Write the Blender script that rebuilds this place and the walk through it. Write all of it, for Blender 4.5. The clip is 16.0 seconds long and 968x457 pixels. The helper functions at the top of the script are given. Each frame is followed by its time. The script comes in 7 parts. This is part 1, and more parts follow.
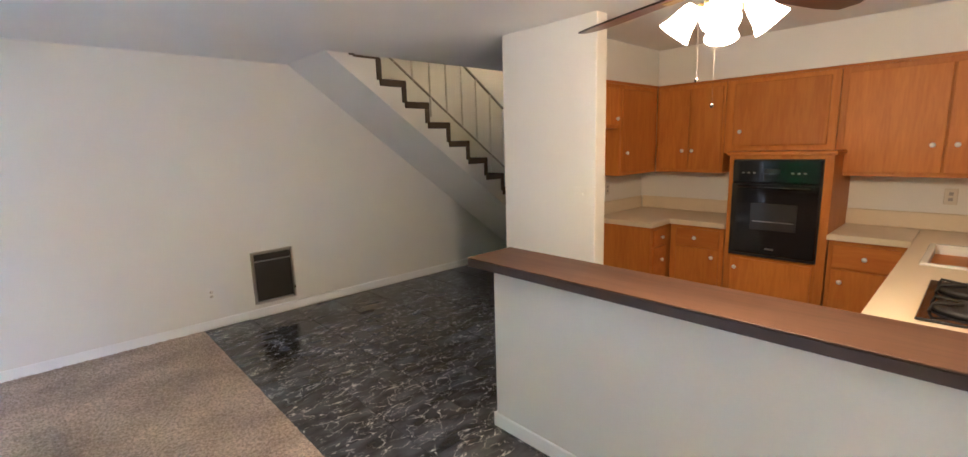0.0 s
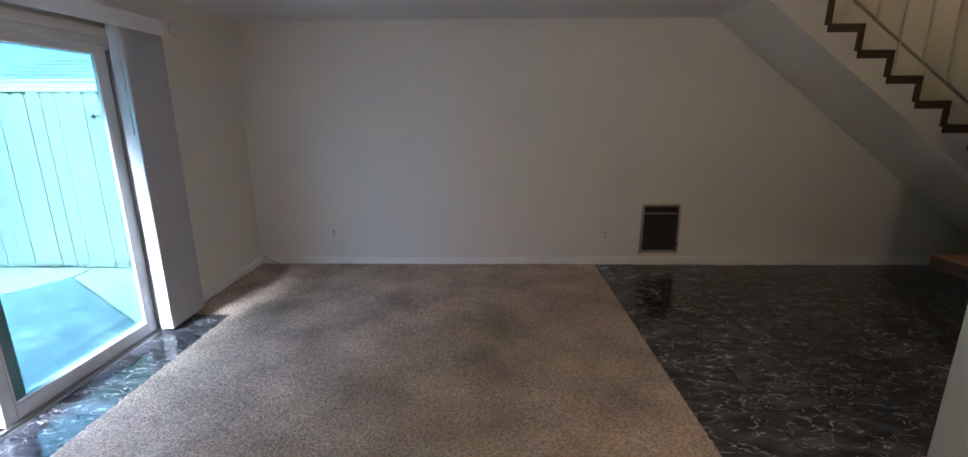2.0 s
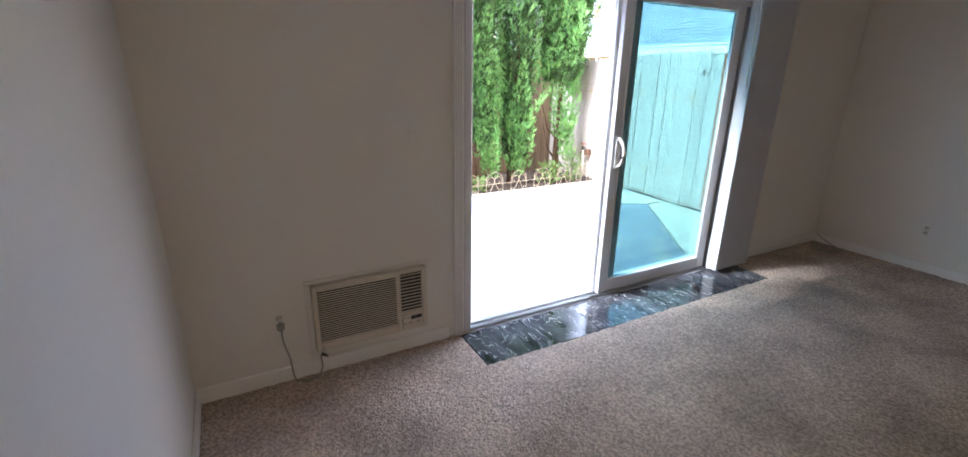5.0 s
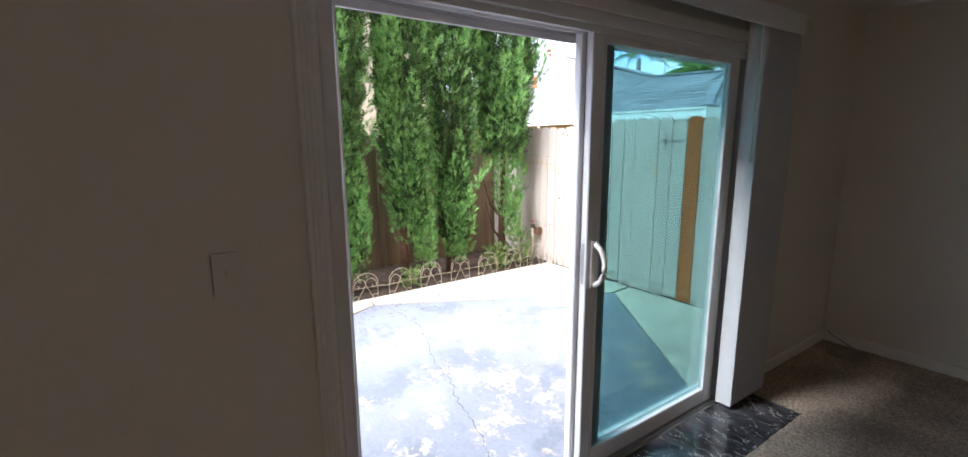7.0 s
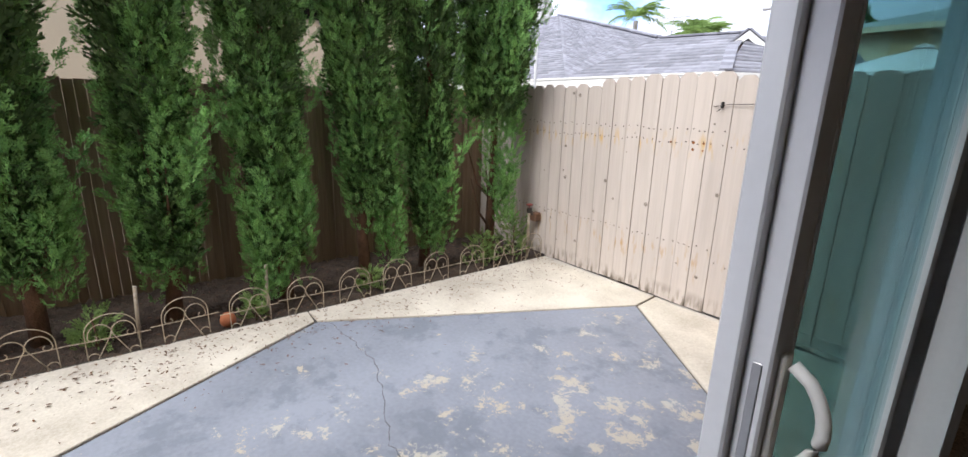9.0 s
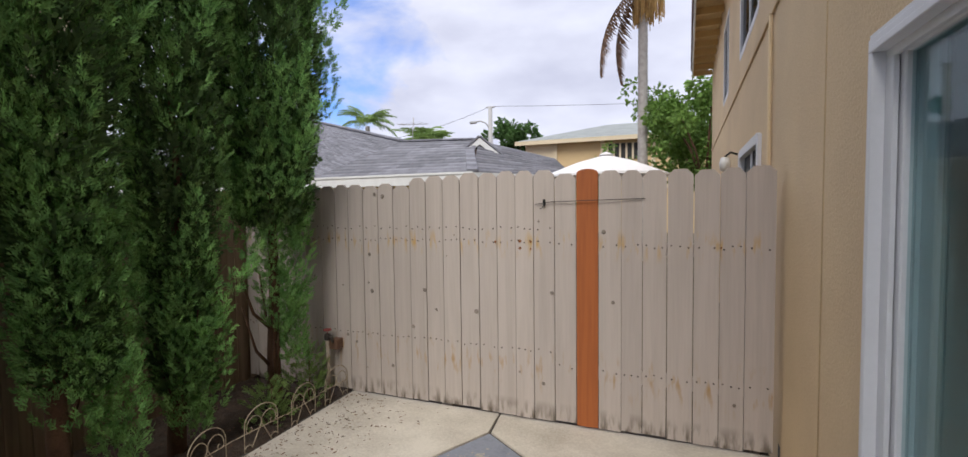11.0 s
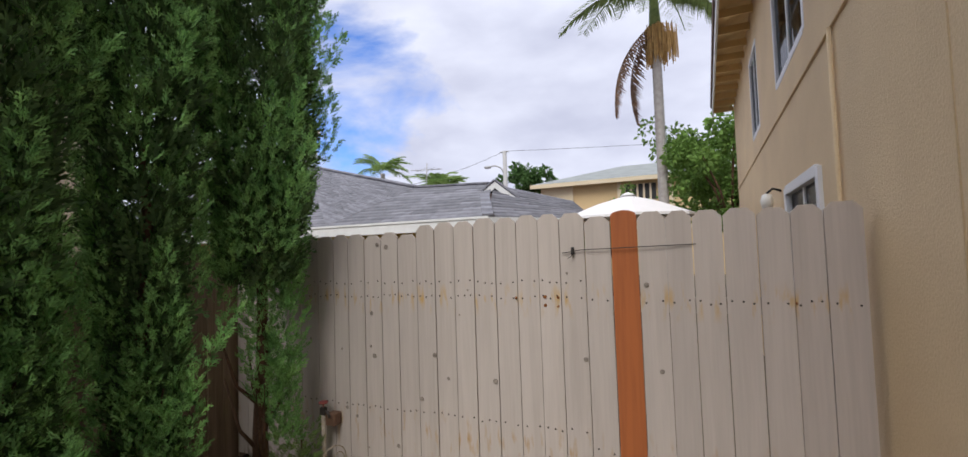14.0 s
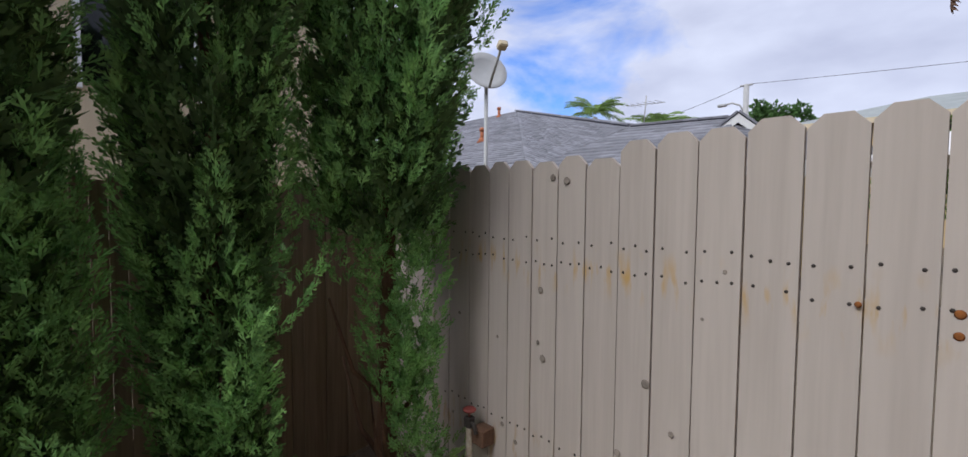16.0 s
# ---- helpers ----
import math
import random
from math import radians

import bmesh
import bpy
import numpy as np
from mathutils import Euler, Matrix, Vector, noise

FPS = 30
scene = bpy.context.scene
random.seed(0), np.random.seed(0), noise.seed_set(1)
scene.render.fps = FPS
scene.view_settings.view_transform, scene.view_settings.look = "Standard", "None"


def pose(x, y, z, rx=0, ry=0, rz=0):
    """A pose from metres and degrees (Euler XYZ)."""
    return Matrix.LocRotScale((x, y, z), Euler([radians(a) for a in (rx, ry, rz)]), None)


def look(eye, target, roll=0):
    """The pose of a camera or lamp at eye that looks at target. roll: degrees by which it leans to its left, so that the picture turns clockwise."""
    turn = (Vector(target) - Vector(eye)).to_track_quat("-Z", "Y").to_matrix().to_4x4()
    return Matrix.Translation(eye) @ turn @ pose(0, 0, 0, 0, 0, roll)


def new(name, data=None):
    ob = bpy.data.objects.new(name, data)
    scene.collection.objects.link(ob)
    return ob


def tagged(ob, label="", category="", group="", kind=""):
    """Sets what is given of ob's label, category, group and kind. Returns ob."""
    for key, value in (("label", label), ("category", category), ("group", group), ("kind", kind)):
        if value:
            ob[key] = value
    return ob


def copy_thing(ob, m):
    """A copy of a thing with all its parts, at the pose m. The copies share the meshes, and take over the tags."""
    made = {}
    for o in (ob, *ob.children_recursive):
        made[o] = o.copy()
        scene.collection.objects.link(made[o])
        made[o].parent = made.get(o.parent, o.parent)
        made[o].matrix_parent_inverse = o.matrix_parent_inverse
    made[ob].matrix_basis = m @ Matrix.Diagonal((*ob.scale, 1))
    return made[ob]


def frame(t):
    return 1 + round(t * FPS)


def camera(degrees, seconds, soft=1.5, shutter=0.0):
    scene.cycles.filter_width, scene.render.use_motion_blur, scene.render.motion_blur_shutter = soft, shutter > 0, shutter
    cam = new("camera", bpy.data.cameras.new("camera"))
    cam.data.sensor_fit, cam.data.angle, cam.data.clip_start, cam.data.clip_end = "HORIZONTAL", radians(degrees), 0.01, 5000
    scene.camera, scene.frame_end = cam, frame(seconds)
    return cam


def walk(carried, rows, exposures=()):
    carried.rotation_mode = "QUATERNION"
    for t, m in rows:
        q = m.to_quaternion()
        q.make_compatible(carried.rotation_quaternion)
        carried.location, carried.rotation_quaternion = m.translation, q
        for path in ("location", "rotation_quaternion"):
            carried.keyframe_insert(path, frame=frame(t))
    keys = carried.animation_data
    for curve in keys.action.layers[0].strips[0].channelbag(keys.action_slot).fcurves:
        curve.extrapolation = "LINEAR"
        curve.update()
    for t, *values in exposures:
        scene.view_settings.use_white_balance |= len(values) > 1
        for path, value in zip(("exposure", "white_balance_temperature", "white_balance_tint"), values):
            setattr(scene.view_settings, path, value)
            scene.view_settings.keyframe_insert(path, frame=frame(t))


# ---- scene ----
cam = camera(91.7, 16.0)
PATH = [
    (0, (0.889, 0.115, 1.613), (2.229, 1.558, 1.263), -1.7),
    (0.5, (0.804, 0.125, 1.573), (1.838, 1.799, 1.218), 0.1),
    (1, (0.821, 0.112, 1.636), (1.513, 1.94, 1.213), -1.0),
    (1.5, (0.795, 0.128, 1.633), (1.131, 2.045, 1.173), -1.2),
    (2, (0.677, 0.102, 1.607), (0.647, 2.041, 1.116), -0.2),
    (2.5, (0.609, 0.085, 1.583), (0.163, 1.961, 1.054), -0.3),
    (2.9, (0.591, 0.048, 1.568), (-0.164, 1.814, 1.01), 0.1),
    (3, (0.575, 0.054, 1.579), (-0.252, 1.78, 0.998), 0.8),
    (3.5, (0.523, -0.018, 1.51), (-0.655, 1.48, 0.902), 2.3),
    (4, (0.491, -0.02, 1.518), (-0.939, 1.191, 0.82), 2.0),
    (4.5, (0.477, -0.053, 1.498), (-1.112, 0.912, 0.759), 1.3),
    (5, (0.48, -0.047, 1.532), (-1.183, 0.865, 0.897), 0.9),
    (5.2, (0.447, 0.012, 1.555), (-1.227, 0.948, 0.987), 0.1),
    (7.5, (-0.754, 0.867, 1.569), (-2.352, 2.012, 1.197), 0.2),
    (8.2, (-1.122, 1.163, 1.541), (-2.706, 2.29, 1.072), 1.1),
    (10.3, (-2.275, 1.575, 1.475), (-3.504, 3.109, 1.104), 3.5),
    (10.5, (-2.360, 1.573, 1.482), (-3.438, 3.238, 1.231), 2.8),
    (11, (-2.512, 1.604, 1.533), (-3.244, 3.463, 1.440), -0.7),
    (11.5, (-2.534, 1.635, 1.574), (-3.038, 3.570, 1.635), -1.4),
    (12, (-2.511, 1.640, 1.617), (-2.890, 3.588, 1.854), -2.0),
    (12.5, (-2.512, 1.639, 1.644), (-2.851, 3.584, 1.968), -2.6),
    (13, (-2.535, 1.696, 1.634), (-2.948, 3.626, 1.952), -2.3),
    (13.5, (-2.560, 1.822, 1.607), (-3.243, 3.693, 1.789), -2.1),
    (14, (-2.702, 2.064, 1.574), (-3.494, 3.898, 1.670), -1.9),
    (14.5, (-2.854, 2.339, 1.555), (-3.669, 4.164, 1.622), -1.9),
    (15, (-3.015, 2.714, 1.541), (-4.109, 4.388, 1.565), -1.6),
    (15.5, (-3.228, 3.024, 1.537), (-4.520, 4.551, 1.499), -0.9),
    (16, (-3.460, 3.360, 1.525), (-4.961, 4.677, 1.424), 0.5),
]

EXPOSURES = [(0.0, 6.0, 4950, 10), (1.4, 5.8, 4850, 10), (2.0, 4.5, 5100, 10), (2.5, 3.95, 5350, 10), (5.2, 4.05, 5500, 10), (7.3, 2.65, 5950, 10),
             (8.2, 2.15, 6000, 10), (10.3, 0.75, 6250, 10), (11.3, 0.58, 6350, 10), (14.5, 0.5, 6250, 10), (16.0, 0.42, 5950, 10)]
walk(cam, [(t, look(eye, target, roll)) for t, eye, target, roll in PATH], EXPOSURES)

# ---------------------------------------------------------------- world and sun
SUN_EL, SUN_AZ = 51.0, 268.0
world = bpy.data.worlds.new("sky")
scene.world = world
world.use_nodes = True


def build_sky():
    nt = world.node_tree
    nt.nodes.clear()
    out = nt.nodes.new("ShaderNodeOutputWorld")
    bg = nt.nodes.new("ShaderNodeBackground")
    sky = nt.nodes.new("ShaderNodeTexSky")
    sky.sky_type = "NISHITA"
    sky.sun_disc = False
    sky.sun_elevation = radians(SUN_EL)
    sky.sun_rotation = radians(90 - SUN_AZ)
    coord = nt.nodes.new("ShaderNodeTexCoord")
    stretch = nt.nodes.new("ShaderNodeMapping")
    stretch.inputs["Scale"].default_value = (1.5, 1.5, 3.6)
    stretch.inputs["Location"].default_value = (0.35, 0.1, 0.42)
    cloud = nt.nodes.new("ShaderNodeTexNoise")
    cloud.inputs["Scale"].default_value = 1.6
    cloud.inputs["Detail"].default_value = 9
    cloud.inputs["Roughness"].default_value = 0.55
    cloud.inputs["Distortion"].default_value = 0.4
    # the break in the clouds, to the north-west
    gap = nt.nodes.new("ShaderNodeVectorMath")
    gap.operation = "DOT_PRODUCT"
    d = Vector((-0.60, 0.74, 0.31)).normalized()
    gap.inputs[1].default_value = d
    gapramp = nt.nodes.new("ShaderNodeMapRange")
    gapramp.inputs["From Min"].default_value = 0.962
    gapramp.inputs["From Max"].default_value = 1.0
    gapramp.inputs["To Min"].default_value = 0.32
    gapramp.inputs["To Max"].default_value = -0.1
    add = nt.nodes.new("ShaderNodeMath")
    add.operation = "ADD"
    ramp = nt.nodes.new("ShaderNodeValToRGB")
    ramp.color_ramp.elements[0].position = 0.38
    ramp.color_ramp.elements[1].position = 0.56
    shade = nt.nodes.new("ShaderNodeTexNoise")
    shade.inputs["Scale"].default_value = 2.6
    shade.inputs["Detail"].default_value = 7
    tone = nt.nodes.new("ShaderNodeValToRGB")
    tone.color_ramp.elements[0].position = 0.32
    tone.color_ramp.elements[0].color = (4.4, 4.5, 5.5, 1)
    tone.color_ramp.elements[1].position = 0.68
    tone.color_ramp.elements[1].color = (6.3, 6.4, 7.3, 1)
    mix = nt.nodes.new("ShaderNodeMix")
    mix.data_type = "RGBA"
    L = nt.links.new
    L(coord.outputs["Generated"], stretch.inputs["Vector"])
    L(stretch.outputs["Vector"], cloud.inputs["Vector"])
    L(stretch.outputs["Vector"], shade.inputs["Vector"])
    L(coord.outputs["Generated"], gap.inputs[0])
    L(gap.outputs["Value"], gapramp.inputs["Value"])
    L(cloud.outputs["Fac"], add.inputs[0])
    L(gapramp.outputs["Result"], add.inputs[1])
    L(add.outputs["Value"], ramp.inputs["Fac"])
    L(shade.outputs["Fac"], tone.inputs["Fac"])
    L(ramp.outputs["Color"], mix.inputs["Factor"])
    deep = nt.nodes.new("ShaderNodeMix")
    deep.data_type, deep.blend_type = "RGBA", "MULTIPLY"
    deep.inputs["Factor"].default_value = 1.0
    deep.inputs["B"].default_value = (0.72, 0.98, 1.55, 1)
    L(sky.outputs["Color"], deep.inputs["A"])
    L(deep.outputs["Result"], mix.inputs["A"])
    L(tone.outputs["Color"], mix.inputs["B"])
    L(mix.outputs["Result"], bg.inputs["Color"])
    bg.inputs["Strength"].default_value = 0.1
    L(bg.outputs["Background"], out.inputs["Surface"])


build_sky()
sun = new("sun", bpy.data.lights.new("sun", "SUN"))
sun.data.energy = 2.15
sun.data.angle = radians(32)
sun.data.color = (1.0, 0.965, 0.90)
_e, _a = radians(SUN_EL), radians(SUN_AZ)
sun.matrix_world = look((math.cos(_a) * math.cos(_e) * 30, math.sin(_a) * math.cos(_e) * 30, math.sin(_e) * 30), (0, 0, 0))

# the bulbs of the ceiling fan
FAN = (2.46, 0.72)
bulb = new("fan_bulb", bpy.data.lights.new("fan_bulb", "POINT"))
bulb.data.energy, bulb.data.color, bulb.data.shadow_soft_size = 1.3, (1.0, 0.64, 0.31), 0.09
bulb.location = (FAN[0], FAN[1], 1.86)

# ---------------------------------------------------------------- materials
def material(name, color, rough=0.6, metal=0.0, vary=0.12, scale=6.0, fine=60.0, bump=0.15, bump_scale=None, tint=None, island=False, random_shade=0.0, spec=None, dist=0.004):
    """A surface with variation at two scales and fine relief, laid out in metres."""
    m = bpy.data.materials.new(name)
    m.use_nodes = True
    nt = m.node_tree
    b = nt.nodes["Principled BSDF"]
    L = nt.links.new
    b.inputs["Metallic"].default_value = metal
    if spec is not None:
        b.inputs["Specular IOR Level"].default_value = spec
    geo = nt.nodes.new("ShaderNodeNewGeometry")
    big = nt.nodes.new("ShaderNodeTexNoise")
    big.inputs["Scale"].default_value = scale
    big.inputs["Detail"].default_value = 6
    small = nt.nodes.new("ShaderNodeTexNoise")
    small.inputs["Scale"].default_value = fine
    small.inputs["Detail"].default_value = 4
    L(geo.outputs["Position"], big.inputs["Vector"])
    L(geo.outputs["Position"], small.inputs["Vector"])
    c2 = tint or tuple(c * (1 - 2 * vary) for c in color)
    ramp = nt.nodes.new("ShaderNodeValToRGB")
    ramp.color_ramp.elements[0].position, ramp.color_ramp.elements[0].color = 0.3, (*c2, 1)
    ramp.color_ramp.elements[1].position, ramp.color_ramp.elements[1].color = 0.62, (*color, 1)
    mixf = nt.nodes.new("ShaderNodeMath")
    mixf.operation = "MULTIPLY_ADD"
    mixf.inputs[1].default_value = 0.35
    half = nt.nodes.new("ShaderNodeMath")
    half.operation = "MULTIPLY"
    half.inputs[1].default_value = 0.65
    L(big.outputs["Fac"], half.inputs[0])
    L(small.outputs["Fac"], mixf.inputs[0])
    L(half.outputs[0], mixf.inputs[2])
    L(mixf.outputs[0], ramp.inputs["Fac"])
    last = ramp.outputs["Color"]
    if island or random_shade:
        if island:
            rnd = geo.outputs["Random Per Island"]
        else:
            rnd = nt.nodes.new("ShaderNodeObjectInfo").outputs["Random"]
        mr = nt.nodes.new("ShaderNodeMapRange")
        amount = random_shade or 0.25
        mr.inputs["To Min"].default_value, mr.inputs["To Max"].default_value = 1 - amount, 1 + amount
        L(rnd, mr.inputs["Value"])
        hsv = nt.nodes.new("ShaderNodeHueSaturation")
        L(mr.outputs["Result"], hsv.inputs["Value"])
        L(last, hsv.inputs["Color"])
        last = hsv.outputs["Color"]
    L(last, b.inputs["Base Color"])
    rr = nt.nodes.new("ShaderNodeMapRange")
    rr.inputs["To Min"].default_value, rr.inputs["To Max"].default_value = max(0.02, rough - 0.08), min(1, rough + 0.08)
    L(big.outputs["Fac"], rr.inputs["Value"])
    L(rr.outputs["Result"], b.inputs["Roughness"])
    if bump:
        bn = nt.nodes.new("ShaderNodeBump")
        bn.inputs["Strength"].default_value = bump
        bn.inputs["Distance"].default_value = dist
        src = small
        if bump_scale:
            src = nt.nodes.new("ShaderNodeTexNoise")
            src.inputs["Scale"].default_value = bump_scale
            src.inputs["Detail"].default_value = 5
            L(geo.outputs["Position"], src.inputs["Vector"])
        L(src.outputs["Fac"], bn.inputs["Height"])
        L(bn.outputs["Normal"], b.inputs["Normal"])
    return m


def glow_material(name, color, strength):
    m = bpy.data.materials.new(name)
    m.use_nodes = True
    b = m.node_tree.nodes["Principled BSDF"]
    b.inputs["Base Color"].default_value = (0.9, 0.85, 0.75, 1)
    b.inputs["Emission Color"].default_value = (*color, 1)
    b.inputs["Emission Strength"].default_value = strength
    return m


def pane_material(name, tint, gloss=1.0, rough=0.0):
    """Clear window glass: tinted passage with a Fresnel gloss."""
    m = bpy.data.materials.new(name)
    m.use_nodes = True
    nt = m.node_tree
    nt.nodes.clear()
    out = nt.nodes.new("ShaderNodeOutputMaterial")
    tr = nt.nodes.new("ShaderNodeBsdfTransparent")
    tr.inputs["Color"].default_value = (*tint, 1)
    gl = nt.nodes.new("ShaderNodeBsdfGlossy")
    gl.inputs["Roughness"].default_value = rough
    gl.inputs["Color"].default_value = (gloss, gloss, gloss, 1)
    face = nt.nodes.new("ShaderNodeLayerWeight")
    face.inputs["Blend"].default_value = 0.5
    power = nt.nodes.new("ShaderNodeMath")
    power.operation = "POWER"
    power.inputs[1].default_value = 4.0
    fr = nt.nodes.new("ShaderNodeMath")
    fr.operation = "MULTIPLY_ADD"
    fr.inputs[1].default_value, fr.inputs[2].default_value = 0.34, 0.025
    nt.links.new(face.outputs["Facing"], power.inputs[0])
    nt.links.new(power.outputs[0], fr.inputs[0])
    mx = nt.nodes.new("ShaderNodeMixShader")
    nt.links.new(fr.outputs[0], mx.inputs[0])
    nt.links.new(tr.outputs[0], mx.inputs[1])
    nt.links.new(gl.outputs[0], mx.inputs[2])
    nt.links.new(mx.outputs[0], out.inputs["Surface"])
    return m


def wood_material(name, light, dark, axis=2, rough=0.4, grain=18.0, stretch=0.06, random_shade=0.1, coat=0.0, spec=0.5):
    m = bpy.data.materials.new(name)
    m.use_nodes = True
    nt = m.node_tree
    b = nt.nodes["Principled BSDF"]
    L = nt.links.new
    geo = nt.nodes.new("ShaderNodeNewGeometry")
    info = nt.nodes.new("ShaderNodeObjectInfo")
    mp = nt.nodes.new("ShaderNodeMapping")
    sc = [1.0, 1.0, 1.0]
    sc[axis] = stretch
    mp.inputs["Scale"].default_value = sc
    shift = nt.nodes.new("ShaderNodeVectorMath")
    shift.operation = "ADD"
    mul = nt.nodes.new("ShaderNodeMath")
    mul.operation = "MULTIPLY"
    mul.inputs[1].default_value = 17.0
    L(info.outputs["Random"], mul.inputs[0])
    L(geo.outputs["Position"], shift.inputs[0])
    L(mul.outputs[0], shift.inputs[1])
    L(shift.outputs[0], mp.inputs["Vector"])
    n1 = nt.nodes.new("ShaderNodeTexNoise")
    n1.inputs["Scale"].default_value = grain
    n1.inputs["Detail"].default_value = 6
    n1.inputs["Distortion"].default_value = 1.2
    n2 = nt.nodes.new("ShaderNodeTexNoise")
    n2.inputs["Scale"].default_value = grain * 7
    n2.inputs["Detail"].default_value = 3
    L(mp.outputs[0], n1.inputs["Vector"])
    L(mp.outputs[0], n2.inputs["Vector"])
    avg = nt.nodes.new("ShaderNodeMath")
    avg.operation = "MULTIPLY_ADD"
    avg.inputs[1].default_value = 0.35
    h = nt.nodes.new("ShaderNodeMath")
    h.operation = "MULTIPLY"
    h.inputs[1].default_value = 0.65
    L(n1.outputs["Fac"], h.inputs[0])
    L(n2.outputs["Fac"], avg.inputs[0])
    L(h.outputs[0], avg.inputs[2])
    ramp = nt.nodes.new("ShaderNodeValToRGB")
    ramp.color_ramp.elements[0].position, ramp.color_ramp.elements[0].color = 0.36, (*dark, 1)
    ramp.color_ramp.elements[1].position, ramp.color_ramp.elements[1].color = 0.6, (*light, 1)
    L(avg.outputs[0], ramp.inputs["Fac"])
    hsv = nt.nodes.new("ShaderNodeHueSaturation")
    mr = nt.nodes.new("ShaderNodeMapRange")
    mr.inputs["To Min"].default_value, mr.inputs["To Max"].default_value = 1 - random_shade, 1 + random_shade
    L(info.outputs["Random"], mr.inputs["Value"])
    L(mr.outputs["Result"], hsv.inputs["Value"])
    L(ramp.outputs["Color"], hsv.inputs["Color"])
    L(hsv.outputs["Color"], b.inputs["Base Color"])
    b.inputs["Roughness"].default_value = rough
    b.inputs["Coat Weight"].default_value = coat
    b.inputs["Specular IOR Level"].default_value = spec
    bn = nt.nodes.new("ShaderNodeBump")
    bn.inputs["Strength"].default_value = 0.12
    bn.inputs["Distance"].default_value = 0.002
    L(n2.outputs["Fac"], bn.inputs["Height"])
    L(bn.outputs["Normal"], b.inputs["Normal"])
    return m


def marble_material():
    m = bpy.data.materials.new("black_marble_tile")
    m.use_nodes = True
    nt = m.node_tree
    b = nt.nodes["Principled BSDF"]
    L = nt.links.new
    geo = nt.nodes.new("ShaderNodeNewGeometry")
    info = nt.nodes.new("ShaderNodeObjectInfo")
    mul = nt.nodes.new("ShaderNodeMath")
    mul.operation = "MULTIPLY"
    mul.inputs[1].default_value = 31.0
    L(info.outputs["Random"], mul.inputs[0])
    sh = nt.nodes.new("ShaderNodeVectorMath")
    sh.operation = "ADD"
    turn = nt.nodes.new("ShaderNodeMapping")
    turn.inputs["Rotation"].default_value = (0, 0, radians(32))
    turn.inputs["Scale"].default_value = (1.0, 2.0, 1.0)
    L(geo.outputs["Position"], turn.inputs["Vector"])
    L(turn.outputs["Vector"], sh.inputs[0])
    L(mul.outputs[0], sh.inputs[1])
    warp = nt.nodes.new("ShaderNodeTexNoise")
    warp.inputs["Scale"].default_value = 5.0
    warp.inputs["Detail"].default_value = 5
    L(sh.outputs[0], warp.inputs["Vector"])
    ws = nt.nodes.new("ShaderNodeVectorMath")
    ws.operation = "MULTIPLY_ADD"
    ws.inputs[1].default_value = (0.22, 0.22, 0.22)
    L(warp.outputs["Color"], ws.inputs[0])
    L(sh.outputs[0], ws.inputs[2])
    vein = nt.nodes.new("ShaderNodeTexNoise")
    vein.inputs["Scale"].default_value = 6.5
    vein.inputs["Detail"].default_value = 3
    vein.inputs["Distortion"].default_value = 0.7
    L(ws.outputs[0], vein.inputs["Vector"])
    ridge = nt.nodes.new("ShaderNodeMath")
    ridge.operation = "SUBTRACT"
    ridge.inputs[1].default_value = 0.5
    L(vein.outputs["Fac"], ridge.inputs[0])
    absn = nt.nodes.new("ShaderNodeMath")
    absn.operation = "ABSOLUTE"
    L(ridge.outputs[0], absn.inputs[0])
    line = nt.nodes.new("ShaderNodeMapRange")
    line.inputs["From Min"].default_value, line.inputs["From Max"].default_value = 0.0, 0.0125
    line.inputs["To Min"].default_value, line.inputs["To Max"].default_value = 1.0, 0.0
    L(absn.outputs[0], line.inputs["Value"])
    mask = nt.nodes.new("ShaderNodeTexNoise")
    mask.inputs["Scale"].default_value = 7.0
    mask.inputs["Detail"].default_value = 3
    L(sh.outputs[0], mask.inputs["Vector"])
    mr = nt.nodes.new("ShaderNodeMapRange")
    mr.inputs["From Min"].default_value, mr.inputs["From Max"].default_value = 0.36, 0.50
    L(mask.outputs["Fac"], mr.inputs["Value"])
    both = nt.nodes.new("ShaderNodeMath")
    both.operation = "MULTIPLY"
    L(line.outputs["Result"], both.inputs[0])
    L(mr.outputs["Result"], both.inputs[1])
    ground = nt.nodes.new("ShaderNodeValToRGB")
    ground.color_ramp.elements[0].position, ground.color_ramp.elements[0].color = 0.35, (0.024, 0.024, 0.029, 1)
    ground.color_ramp.elements[1].position, ground.color_ramp.elements[1].color = 0.75, (0.105, 0.106, 0.122, 1)
    L(warp.outputs["Fac"], ground.inputs["Fac"])
    mx = nt.nodes.new("ShaderNodeMix")
    mx.data_type = "RGBA"
    mx.inputs["B"].default_value = (0.56, 0.54, 0.53, 1)
    L(both.outputs[0], mx.inputs["Factor"])
    L(ground.outputs["Color"], mx.inputs["A"])
    L(mx.outputs["Result"], b.inputs["Base Color"])
    b.inputs["Roughness"].default_value = 0.12
    return m


